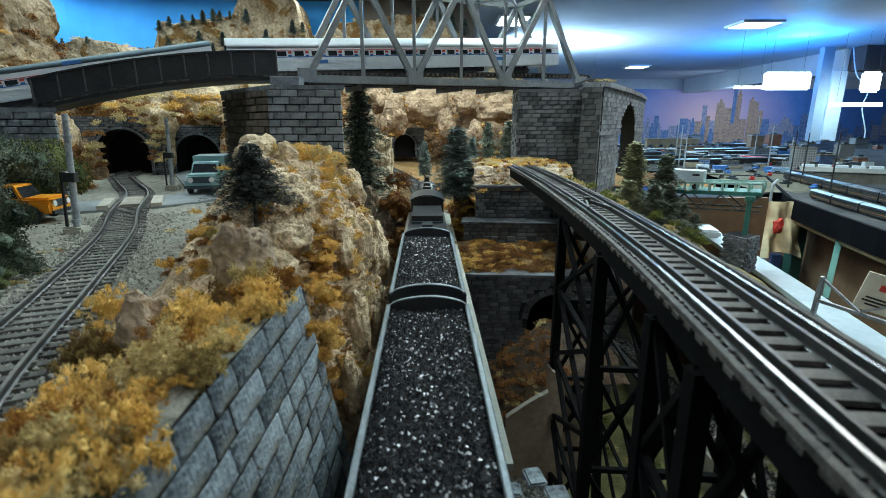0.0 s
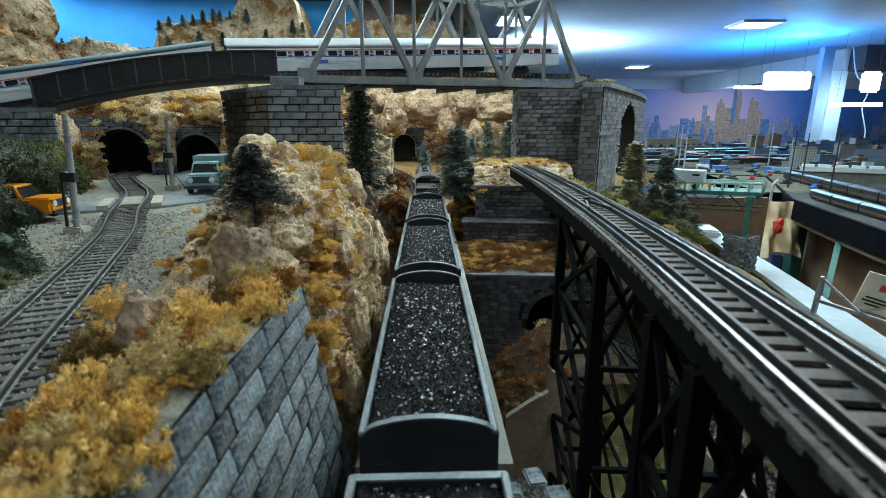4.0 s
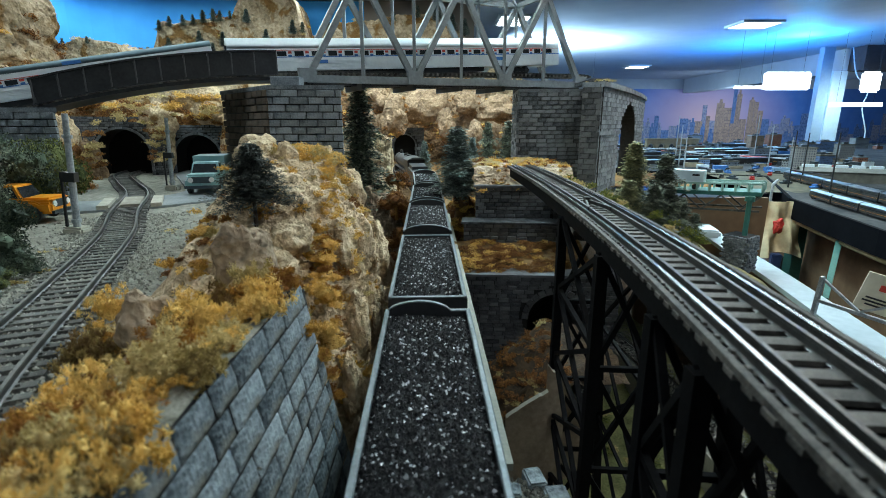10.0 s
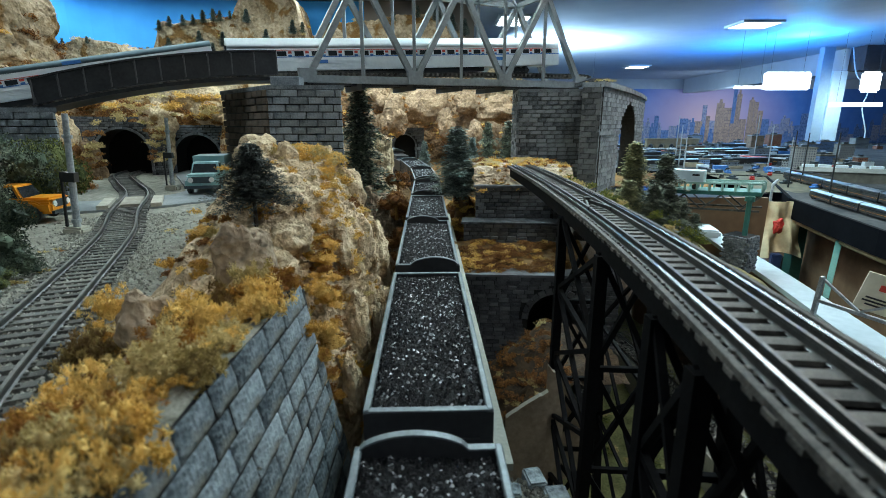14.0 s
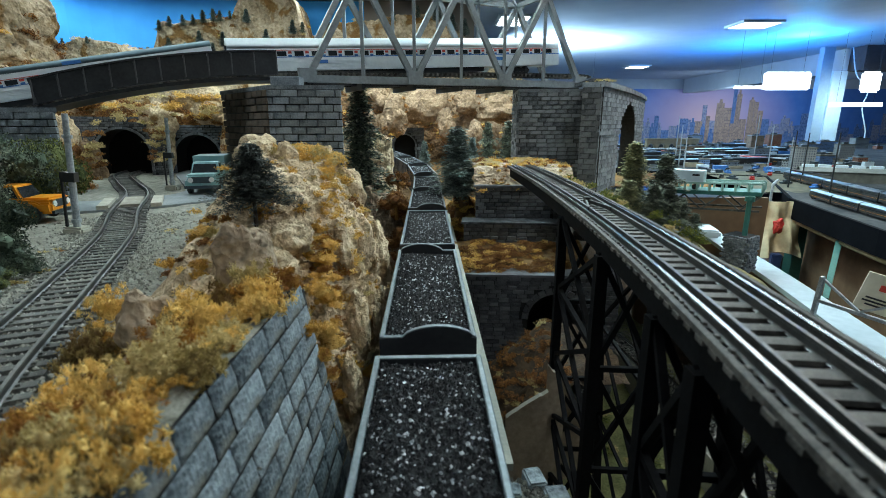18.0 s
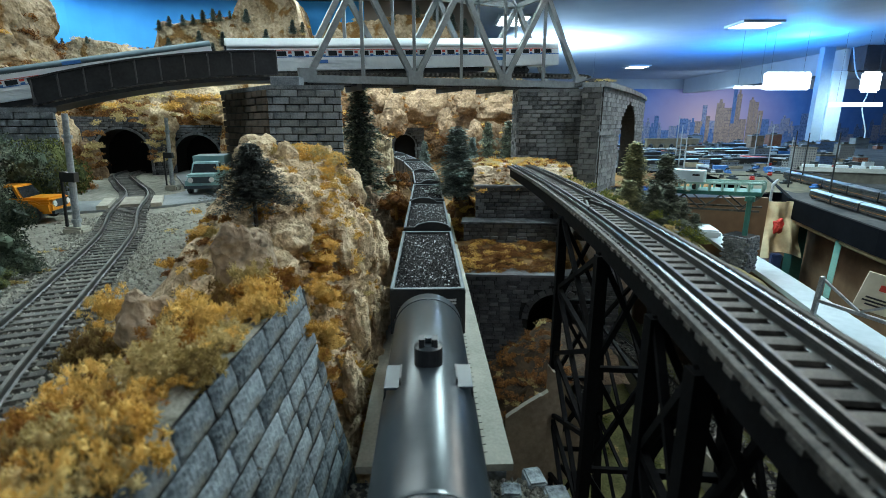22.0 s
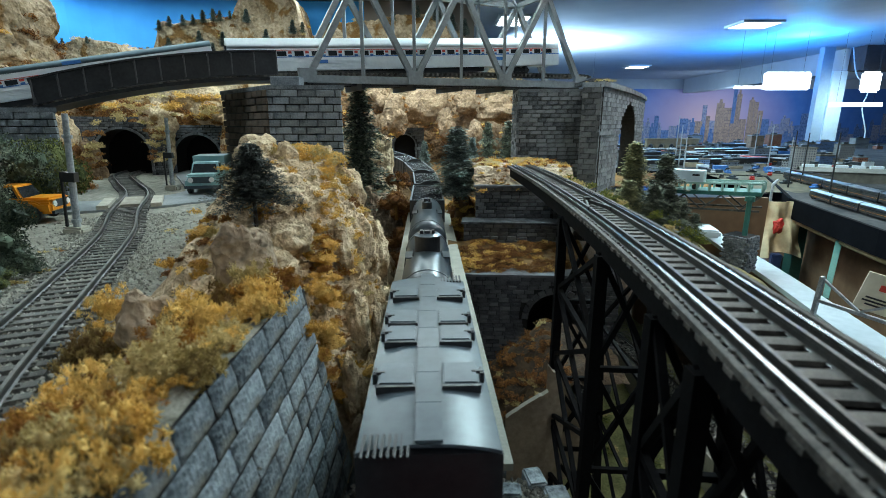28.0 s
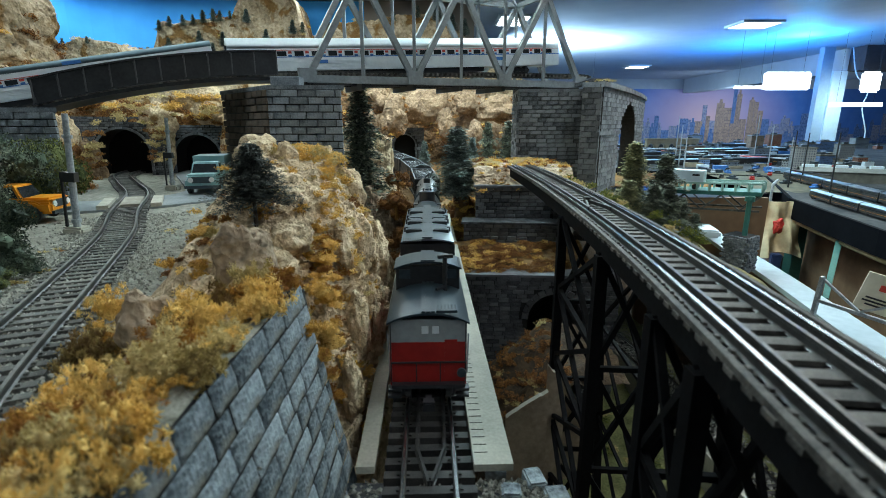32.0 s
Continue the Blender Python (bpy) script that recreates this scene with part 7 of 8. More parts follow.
# ---- arched viaduct at the truss's far end ----
via = thing("stone_viaduct", "grey stone viaduct wall with a tall arched opening", "viaduct")
ARC = curve_points([(17.51, 57.00, 0), (19.64, 60.00, 0), (22.58, 65.00, 0), (25.92, 71.00, 0), (29.61, 78.00, 0), (33.02, 85.00, 0), (36.15, 92.00, 0)], 2.0)
ZV0, ZV1 = -3.0, 14.6
AMID, AHALF, ASPRING, ARISE = 16.5, 7.4, 10.3, 6.0


def opening(s):
    """Height of the arched opening at the length s along the wall."""
    t = (s - AMID) / AHALF
    return ASPRING + ARISE * math.sqrt(1 - t * t) if abs(t) < 1 else 0.0


m, w = on_plane(ARC[0].xy, ARC[1].xy, ZV0)
back = (m @ Vector((0, 2.0 * U, 0))) / U
m, w = on_plane(back.xy, ARC[0].xy, ZV0)
masonry(via, m, -0.1, w + 0.1, 0, ZV1 - ZV0, 0.6, 1.5, DARKBRICK, gap=0.05, d=0.2, uneven=0.04)
run_len = 0.0
for p, q in zip(ARC, ARC[1:]):
    m, w = on_plane(p.xy, q.xy, ZV0)
    m2 = m.copy()
    m2.translation = m.translation / U
    bm = bmesh.new()
    for i in range(4):
        box(bm, w * i / 4, w * (i + 1) / 4, 0, 2.0, opening(run_len + w * (i + 0.5) / 4), ZV1 - ZV0)
    bmesh.ops.transform(bm, matrix=m2, verts=bm.verts)
    part("core", bm, JOINT, via)
    masonry(via, m, 0, w, 0, ZV1 - ZV0, 0.5, 1.05, VIASTONE, lambda x, z: z < opening(run_len + x) + 0.15, gap=0.035, d=0.12, uneven=0.015, e=0.03)
    bm = bmesh.new()
    box(bm, -0.05, w + 0.05, -0.4, 2.2, ZV1 - ZV0, ZV1 - ZV0 + 0.55)
    bmesh.ops.transform(bm, matrix=m2, verts=bm.verts)
    part("cornice", bm, VIASTONE, via)
    if opening(run_len + w / 2) == 0:
        bm = bmesh.new()
        box(bm, -0.03, w + 0.03, -0.26, 0.1, 12.4, 12.8)
        bmesh.ops.transform(bm, matrix=m2, verts=bm.verts)
        part("string_course", bm, VIASTONE, via)
    run_len += w
bm = bmesh.new()
box(bm, 16.8, 18.8, 58.6, 66, 15.2, 15.6)
part("deck", bm, DARKBRICK, via)
for x, y in ((17.4, 58), (18.2, 57.4), (16.9, 60), (19.2, 58.6)):
    tuft("olive", x, y, 15.3, 0.7, 0.4)

m, w = on_plane((16.69, 59.50), (17.51, 57.00), ZV0)
m2 = m.copy()
m2.translation = m.translation / U
bm = bmesh.new()
box(bm, 0, w, 0, 0.35, 0, ZV1 - ZV0 + 0.3)
bmesh.ops.transform(bm, matrix=m2, verts=bm.verts)
part("end_pillar", bm, JOINT, via)
masonry(via, m, 0, w, 0, ZV1 - ZV0 + 0.3, 0.6, 1.6, DARKBRICK, gap=0.05, d=0.2, uneven=0.05)

# planting behind the trestle
for k, x, y, z, h, w in (("tip", 17.5, 45.5, 2.2, 6.6, 1.0), ("dark", 20.2, 45.0, 1.6, 6.3, 1.15), ("dark", 17.9, 41.5, 2.4, 3.2, 1.5), ("dark", 19.4, 42.0, 1.8, 3.8, 1.3), ("tip", 16.3, 43.0, 2.8, 3.0, 1.6), ("dark", 21.4, 43.6, 1.2, 3.0, 1.3), ("dark", 22.6, 43.4, 0.6, 2.2, 1.4)):
    fir(k, x, y, z, h, w * 1.3)
random.seed(17)
for _ in range(30):
    y = random.uniform(22, 56)
    tuft("moss" if random.random() < 0.5 else "olive", 9.8 + 0.03 * (y - 20) + random.uniform(0, 1.6), y, 5.7, random.uniform(0.4, 0.9), 0.8)
for x, y, z, s in ((17.6, 39.5, 2.0, 0.9), (19.6, 38.5, 0.8, 1.0), (20.6, 38.6, 0.2, 1.1), (21.6, 39.6, -0.2, 1.0), (18.6, 37.5, 1.2, 0.8)):
    tuft("moss", x, y, z, s, 0.9)

# point where the trestle's guard rails meet
bm = bmesh.new()
for s in (-1, 1):
    beam(bm, (s * 0.5, -2.2, -0.06), (s * 0.08, 0, -0.06), 0.1, 0.16)
box(bm, -0.12, 0.12, -0.06, 0.3, -0.2, 0.12)
part("guard_rail_point", bm, RAIL_DARK, bpy.data.objects["trestle_track"], m=cm(7.1, 24, 7, 0, 0, -2))

# ---- layout edge and aisle ----
WHITEBOARD = material("white_painted_board", (0.52, 0.61, 0.67), (0.68, 0.77, 0.82), 0.3, 0.6, bump=0.05)
EDGEPAINT = material("pale_blue_grey_paint", (0.3, 0.39, 0.44), (0.46, 0.56, 0.61), 0.25, 0.6, bump=0.08)
BROWN = material("brown_hardboard", (0.15, 0.085, 0.045), (0.27, 0.165, 0.09), 0.15, 0.75, bump=0.1)
FASCIA = material("black_fascia", (0.002, 0.0025, 0.004), (0.006, 0.007, 0.01), 0.2, 0.8, bump=0.1, spec=0.05)
GREENP = material("green_bridge_paint", (0.03, 0.14, 0.12), (0.07, 0.24, 0.2), 0.6, 0.5, bump=0.05)
PALEGREEN = material("pale_green_rail", (0.3, 0.5, 0.45), (0.45, 0.62, 0.56), 0.6, 0.5, bump=0.05)
bm = bmesh.new()
strip(bm, curve_points([(21.5, -20, -2), (22.5, 5, -2), (23.9, 18, -2), (25.8, 27, -2), (28.7, 40, -2), (31.6, 55, -2), (34.5, 66, -2)], 2), [(-1.2, -0.4), (1.0, -0.4), (1.0, 0.0), (-1.2, 0.0)])
tagged(part("edge_board", bm, EDGEPAINT), "white painted board along the edge of the layout", "board", kind="structure")
bm = bmesh.new()
strip(bm, curve_points([(21.5, -20, -2), (22.5, 5, -2), (23.9, 18, -2), (25.8, 27, -2), (28.7, 40, -2), (31.6, 55, -2), (34.5, 66, -2)], 2), [(0.2, -60), (0.8, -60), (0.8, -0.4), (0.2, -0.4)])
tagged(part("fascia", bm, BROWN), "brown hardboard fascia below the layout's edge", "panel", kind="structure")
bm = bmesh.new()
box(bm, -2.2, 2.2, -3.6, 3.6, -0.3, 0.5)
bmesh.ops.bevel(bm, geom=bm.edges[:], offset=0.2, segments=2, affect="EDGES")
tagged(part("white_block", bm, WHITEBOARD, m=cm(27.6, 53, -0.8, -6, 0, -22)), "white foam block lying at the layout's edge", "foam block")

bm = bmesh.new()
box(bm, 26, 42, 63, 63.6, -30, 1.4)
tagged(part("end_panel", bm, BROWN), "brown hardboard panel closing the layout's end", "panel", kind="structure")
# small green bridge with its pier
gb = thing("green_bridge", "green road bridge with pale railing on a stone pier", "bridge")
A, B = Vector((28.2, 43.2, 4.75)), Vector((20.8, 48.6, 4.4))
bm = bmesh.new()
beam(bm, A, B, 3.0, 0.35)
part("deck", bm, GREENP, gb)
bm = bmesh.new()
beam(bm, A + Vector((0, 0, 0.8)), B + Vector((0, 0, 0.8)), 0.15, 0.15)
part("top_rail", bm, PALEGREEN, gb)
S = (B - A).cross(Vector((0, 0, 1))).normalized()
for o in (-1.4, 1.4):
    for k in range(10):
        c = A.lerp(B, k / 9) + S * o
        bm = bmesh.new()
        beam(bm, c + Vector((0, 0, 0.1)), c + Vector((0, 0, 0.85)), 0.16)
        part("railing_post", bm, PALEGREEN, gb)
    bm = bmesh.new()
    beam(bm, A + S * o + Vector((0, 0, 0.85)), B + S * o + Vector((0, 0, 0.85)), 0.16)
    part("railing", bm, PALEGREEN, gb)
    for k in range(6):
        c, e = A.lerp(B, k / 6) + S * o, A.lerp(B, (k + 1) / 6) + S * o
        bm = bmesh.new()
        dz = Vector((0, 0, -1.5))
        beam(bm, c + (dz if k % 2 else Vector((0, 0, -0.2))), e + (Vector((0, 0, -0.2)) if k % 2 else dz), 0.12)
        part("web_member", bm, TIE_GREY, gb)
    bm = bmesh.new()
    beam(bm, A + S * o + Vector((0, 0, -1.5)), B + S * o + Vector((0, 0, -1.5)), 0.16)
    part("lower_chord", bm, TIE_GREY, gb)
bm = bmesh.new()
tube(bm, (26.3, 41.9, 0.8), (26.3, 41.9, 4.6), 0.22, 12)
tube(bm, (26.3, 41.9, 4.2), (26.3, 41.9, 4.6), 0.4, 12)
part("column", bm, GREENP, gb)
pier("bridge_pier", "small grey stone pier under the green column", [(25.0, 42.6), (25.9, 40.9), (27.5, 42.0), (26.6, 43.7)], -2, 1.2, 0.21, 0.5, PIERSTONE, (0, 1), cap=False, gap=0.03)
bm = bmesh.new()
box(bm, -1.9, 1.9, -0.6, 0.6, 0.25, 1.5)
bmesh.ops.bevel(bm, geom=bm.edges[:], offset=0.05, segments=1, affect="EDGES")
bb = tagged(part("semi_trailer", bm, WHITEBOARD, m=cm(22.6, 46.6, 5.0, 0, 0, -36)), "white box trailer standing on the green bridge", "trailer")
bm = bmesh.new()
box(bm, 0.9, 1.5, -0.63, -0.6, 1.0, 1.15)
part("text_bar", bm, STEEL_BLACK, bb)
for x in (-1.3, -0.8, 1.2):
    bm = bmesh.new()
    tube(bm, (x, -0.62, 0.0), (x, 0.62, 0.0), 0.25, 12)
    part("wheel", bm, CARBLACK, bb)


def catenary(x, y, z, rz):
    ob = thing("steel_gantry", "light blue-grey lattice gantry at the layout's edge", "gantry", cm(x, y, z, 0, 0, rz), "steel gantries")
    for s in (-1, 1):
        bm = bmesh.new()
        beam(bm, (s * 2.6, 0, 0), (s * 2.4, 0, 3.2), 0.24)
        part("post", bm, POLEM, ob)
    bm = bmesh.new()
    beam(bm, (-2.5, 0, 1.6), (2.5, 0, 1.6), 0.2)
    part("beam", bm, POLEM, ob)
    for a, b in (((-2.4, 0, 3.1), (0, 0, 1.7)), ((0, 0, 1.7), (2.4, 0, 3.1))):
        bm = bmesh.new()
        beam(bm, a, b, 0.14)
        part("brace", bm, POLEM, ob)
    return ob


catenary(24.9, 27.6, -2.0, -72)

# ---- the city layout across the aisle ----
bm = bmesh.new()
CITY = [(58.7, 82), (52, 56.6), (50, 40), (48, -20), (240, -20), (400, 120), (400, 330), (70, 330), (46, 150), (60, 126), (78, 119)]
lo = [bm.verts.new((x, y, -3.0)) for x, y in CITY]
hi = [bm.verts.new((x, y, -1.6)) for x, y in CITY]
bm.faces.new(lo[::-1])
bm.faces.new(hi)
for i in range(len(lo)):
    j = (i + 1) % len(lo)
    bm.faces.new((lo[i], lo[j], hi[j], hi[i]))
bmesh.ops.recalc_face_normals(bm, faces=bm.faces)
tagged(part("city_table", bm, material("city_ground", (0.02, 0.026, 0.032), (0.11, 0.115, 0.115), 0.12, 0.8, spec=0.1, bump=0.3)), "grey table top of the model city", "table", kind="structure")
EDGELINE = [Vector((78, 119, 0)), Vector((68, 99.8, 0)), Vector((58.7, 82, 0)), Vector((55.2, 69, 0)), Vector((52, 56.6, 0)), Vector((50, 40, 0)), Vector((48, -20, 0))]
for line in (EDGELINE, [Vector((45, 150, 0)), Vector((60, 126, 0)), Vector((78, 119, 0))]):
    bm = bmesh.new()
    strip(bm, line, [(0.02, -4.6), (0.6, -4.6), (0.6, -1.45), (0.02, -1.45)])
    tagged(part("fascia", bm, FASCIA), "black fascia of the city layout", "panel", kind="structure")
bm = bmesh.new()
strip(bm, [p + Vector((5.0, 2, 0)) for p in EDGELINE], [(0, -60), (0.6, -60), (0.6, -3), (0, -3)])
tagged(part("skirt", bm, BROWN), "brown hardboard skirt under the city layout", "panel", kind="structure")
for k, (p, q) in enumerate(zip(EDGELINE[2:], EDGELINE[3:])):
    bm = bmesh.new()
    tube(bm, p + Vector((0.3, 0, -5.1)), q + Vector((0.3, 0, -5.1)), 0.38, 10)
    tagged(part("edge_pipe", bm, material("tan_pipe", (0.3, 0.24, 0.13), (0.5, 0.42, 0.25), 0.5, 0.6, bump=0.05)), "tan pipe rail below the black fascia", "pipe", "edge pipes")
bm = bmesh.new()
beam(bm, (54.6, 66, -5.2), (51.0, 62, -12.0), 0.7, 0.9)
tagged(part("table_brace", bm, GREENP), "dark green timber brace under the city table", "brace", "table braces")
bm = bmesh.new()
beam(bm, (60.45, 82, -6), (60.45, 82, -130), 1.9, 1.9)
tagged(part("support_post", bm, GREENP), "dark green timber leg of the city table", "post", "table posts")
bm = bmesh.new()
beam(bm, (54.6, 84, -0.9), (54.6, 84, -130), 1.6, 1.6)
tagged(part("support_post", bm, FASCIA), "black painted post beside the cloth", "post", "table posts")
bm = bmesh.new()
tube(bm, (56.6, 84.5, -60), (56.6, 84.5, 0.6), 0.22, 8)
tube(bm, (56.6, 84.5, 0.6), (57.4, 84.5, 1.4), 0.22, 8)
tagged(part("bent_pipe", bm, POLEM), "thin grey conduit pipe beside the cloth", "pipe")
# stored things under the table
bm = bmesh.new()
for side in (0, 1):
    sheet(bm, lambda u, v: Vector((53.1 + 6.5 * u + 0.7 * v * (u - 0.5), 80 + 0.4 * side + (0.9 * math.sin(13 * u + 3 * v) + 0.5 * math.sin(23 * u - 5 * v)) * (0.35 + 0.7 * v) + 0.3 * noise.noise(Vector((u * 5, v * 5, 1))), -1.75 - 9.6 * v * (1 - 0.12 * math.sin(3 * u)))), 30, 30)
tagged(part("cream_cloth", bm, material("cream_cloth", (0.62, 0.5, 0.28), (0.85, 0.74, 0.5), 0.3, 0.8, bump=0.3), smooth=True), "cream cloth hanging in folds under the table", "cloth")
bm = bmesh.new()
bmesh.ops.create_icosphere(bm, subdivisions=4, radius=1)
for v in bm.verts:
    v.co = Vector((v.co.x * 1.0, v.co.y * 0.6, v.co.z * 1.35)) * (1 + 0.35 * noise.noise(v.co * 1.7 + Vector((3, 0, 0))) + 0.1 * noise.noise(v.co * 5))
tagged(part("red_pouch", bm, material("red_cloth", (0.4, 0.02, 0.015), (0.6, 0.05, 0.03), 0.6, 0.6, bump=0.2), m=cm(54.3, 78.2, -5.4, 0, 14, 10, 0.9)), "crumpled red pouch hung before the cloth", "pouch")
for x, y, z, w, h, mt, nm, lab, cat in ((59.59, 85, -13.17, 0.8, 1.3, material("blue_crate", (0.02, 0.04, 0.12), (0.05, 0.08, 0.2), 0.4, 0.5, bump=0.1), "blue_box", "dark blue box stored under the table", "box"), (60.97, 84, -14.56, 1.0, 2.4, CARBLACK, "control_box", "black control box with two round knobs", "control box")):
    bm = bmesh.new()
    box(bm, -w, w, -0.8, 0.8, -h, h)
    bmesh.ops.bevel(bm, geom=bm.edges[:], offset=0.15, segments=2, affect="EDGES")
    ob = tagged(part(nm, bm, mt, m=cm(x, y, z, 0, 0, -20)), lab, cat)
    if nm == "control_box":
        for dz in (-1.1, 0.7):
            bm = bmesh.new()
            tube(bm, (0.1, -0.8, dz), (0.1, -1.1, dz), 0.5, 14)
            part("knob", bm, STEEL_GREY, ob)
# a pale notice board with unread lines, leaning under the city's edge
bm = bmesh.new()
box(bm, -1.7, 1.7, -0.15, 0.15, -2.2, 2.2)
nb = tagged(part("notice_board", bm, material("cream_card", (0.6, 0.56, 0.42), (0.75, 0.7, 0.55), 0.3, 0.7, bump=0.05), m=cm(48.68, 52, -7.83, 0, 12, -35)), "cream notice card with a red mark under the edge", "notice")
for z, w in ((-0.6, 1.0), (-1.0, 1.2), (-1.4, 0.8)):
    bm = bmesh.new()
    box(bm, -w, w, -0.19, -0.15, z - 0.1, z + 0.1)
    part("text_bar", bm, CARBLACK, nb)
bm = bmesh.new()
box(bm, -0.2, 0.9, -0.19, -0.15, 0.4, 1.1)
part("red_mark", bm, RED, nb)


def facade(name, c0, c1, glow, wx=0.5, wz=0.6, pane=(0.015, 0.02, 0.03)):
    """A wall with rows of windows set by a brick texture, in centimetres."""
    if name in MATS:
        return MATS[name]
    m = material(name, c0, c1, 0.05, 0.8, bump=0.1)
    nt, n = m.node_tree, m.node_tree.nodes
    b = n["Principled BSDF"]
    src = b.inputs["Base Color"].links[0].from_socket
    tc = n.new("ShaderNodeTexCoord")
    sep = n.new("ShaderNodeSeparateXYZ")
    nt.links.new(tc.outputs["Object"], sep.inputs[0])
    add = n.new("ShaderNodeMath")
    add.operation = "ADD"
    nt.links.new(sep.outputs[0], add.inputs[0])
    nt.links.new(sep.outputs[1], add.inputs[1])
    com = n.new("ShaderNodeCombineXYZ")
    nt.links.new(add.outputs[0], com.inputs[0])
    nt.links.new(sep.outputs[2], com.inputs[1])
    br = n.new("ShaderNodeTexBrick")
    br.offset = 0.0
    br.inputs["Scale"].default_value = 100
    br.inputs["Mortar Size"].default_value = 0.14
    br.inputs["Brick Width"].default_value, br.inputs["Row Height"].default_value = wx, wz
    br.inputs["Color1"].default_value = (*pane, 1)
    br.inputs["Color2"].default_value = (*glow, 1)
    br.inputs["Bias"].default_value = -0.3
    nt.links.new(com.outputs[0], br.inputs["Vector"])
    mx = n.new("ShaderNodeMix")
    mx.data_type = "RGBA"
    nt.links.new(br.outputs["Fac"], mx.inputs[0])
    nt.links.new(br.outputs["Color"], mx.inputs[6])
    nt.links.new(src, mx.inputs[7])
    nt.links.new(mx.outputs[2], b.inputs["Base Color"])
    return m


FAC = [facade("facade_grey", (0.1, 0.13, 0.17), (0.2, 0.23, 0.28), (0.2, 0.25, 0.3)), facade("facade_tan", (0.2, 0.13, 0.09), (0.32, 0.22, 0.16), (0.4, 0.3, 0.18)), facade("facade_blue", (0.08, 0.14, 0.28), (0.14, 0.24, 0.42), (0.25, 0.35, 0.5)), facade("facade_brick", (0.22, 0.08, 0.05), (0.34, 0.14, 0.08), (0.35, 0.25, 0.12)), facade("facade_white", (0.2, 0.21, 0.21), (0.32, 0.33, 0.33), (0.1, 0.14, 0.2))]
random.seed(23)


def city_building(x, y, w, d, h, k, rz=0):
    ob = thing("city_building", ("grey", "tan", "blue-grey", "red brick", "white")[k] + " model building with rows of windows in the city", "building", cm(x, y, -1.6, 0, 0, rz), "city buildings")
    bm = bmesh.new()
    box(bm, -w / 2, w / 2, -d / 2, d / 2, 0, h)
    part("wall", bm, FAC[k], ob)
    bm = bmesh.new()
    box(bm, -w / 2 - 0.15, w / 2 + 0.15, -d / 2 - 0.15, d / 2 + 0.15, h, h + 0.3)
    roof = part("roof", bm, ROADM if k % 2 else TIE_GREY, ob)
    bm = bmesh.new()
    box(bm, -w * 0.2, w * 0.15, -d * 0.2, d * 0.2, h + 0.3, h + 0.9)
    part("roof_housing", bm, TANK, roof)
    return ob


for x, y, w, d, h, k in ((88, 118, 7, 6, 5.5, 0), (102, 135, 9, 7, 8.0, 2), (116, 150, 8, 6, 4.0, 4), (96, 165, 10, 6, 3.0, 1), (84, 185, 10, 7, 4.5, 2), (120, 190, 12, 7, 6.5, 0), (104, 215, 12, 7, 6.0, 1), (140, 175, 9, 8, 10.5, 4), (150, 205, 12, 8, 8.5, 2), (92, 250, 12, 8, 6.5, 3), (125, 255, 12, 8, 10, 0), (155, 250, 12, 8, 13, 1), (175, 230, 12, 9, 9, 2), (110, 290, 14, 8, 8, 2), (150, 300, 14, 8, 11, 0), (190, 290, 14, 8, 13, 3), (215, 260, 14, 8, 10, 4), (128, 112, 7, 6, 7.0, 4), (112, 96, 8, 5, 2.2, 4), (98, 86, 9, 5, 2.6, 0), (122, 82, 8, 6, 4.4, 2), (240, 220, 12, 9, 12, 0), (260, 280, 14, 9, 15, 2)):
    city_building(x, y, w * 0.5, d * 0.5, h * 0.5, k, random.uniform(-15, 15))
for i in range(60):
    y = random.uniform(130, 325)
    city_building(66 + random.uniform(0.06, 0.62) * y, y, random.uniform(1.5, 5), random.uniform(1.5, 4), random.uniform(0.8, 1.4 + 0.006 * y), random.choice((0, 2, 2, 1, 3, 4)), random.uniform(-20, 20))
city_building(90, 125, 4.4, 4.0, 6.4, 4, -20)


def model_car(x, y, rz, mat, label, size=0.52):
    ob = thing("model_train_car", label, "railway car", cm(x, y, -1.5, 0, 0, rz, size), "city trains")
    bm = bmesh.new()
    box(bm, -1.5, 1.5, -8.5, 8.5, 0.8, 3.2)
    part("body", bm, CARBLACK, ob)
    bm = bmesh.new()
    roof_mesh(bm, 8.5, 1.55, 3.2, 3.8)
    part("roof", bm, mat, ob)
    bm = bmesh.new()
    box(bm, -1.54, -1.5, -8.3, 8.3, 1.4, 1.46)
    part("orange_band", bm, ORANGE, ob)
    bm = bmesh.new()
    box(bm, -1.54, -1.5, -8.0, 8.0, 2.1, 2.8)
    part("window_band", bm, WINDOW, ob)
    for s in (-1, 1):
        truck(ob, s * 6, 2.2)
    return ob


TANWALL = material("tan_arcade_stone", (0.2, 0.17, 0.12), (0.36, 0.31, 0.23), 0.2, 0.85, bump=0.2)
ROOFBLUE = material("blue_white_roof", (0.12, 0.25, 0.4), (0.35, 0.5, 0.62), 0.3, 0.4, bump=0.02)
for k in [0.82 * i for i in range(9)]:
    model_car(61.4 - 2.35 * k + 0.12 * k * k, 79 - k * 9.0, -14.6 + 1.6 * k, ROOFBLUE, "dark passenger car with a pale blue roof in the city", 0.42)
for k in range(9):
    model_car(77 - k * 2.3, 108 - k * 9.0, -14, CABROOF if k % 3 else TANK, "dark freight car on the city's second track")
for k in range(9):
    model_car(71 + k * 4.4, 236 - k * 10.3, 22, (CABROOF, RED, CABGREY)[k % 3], "dark freight car on the city's back track")
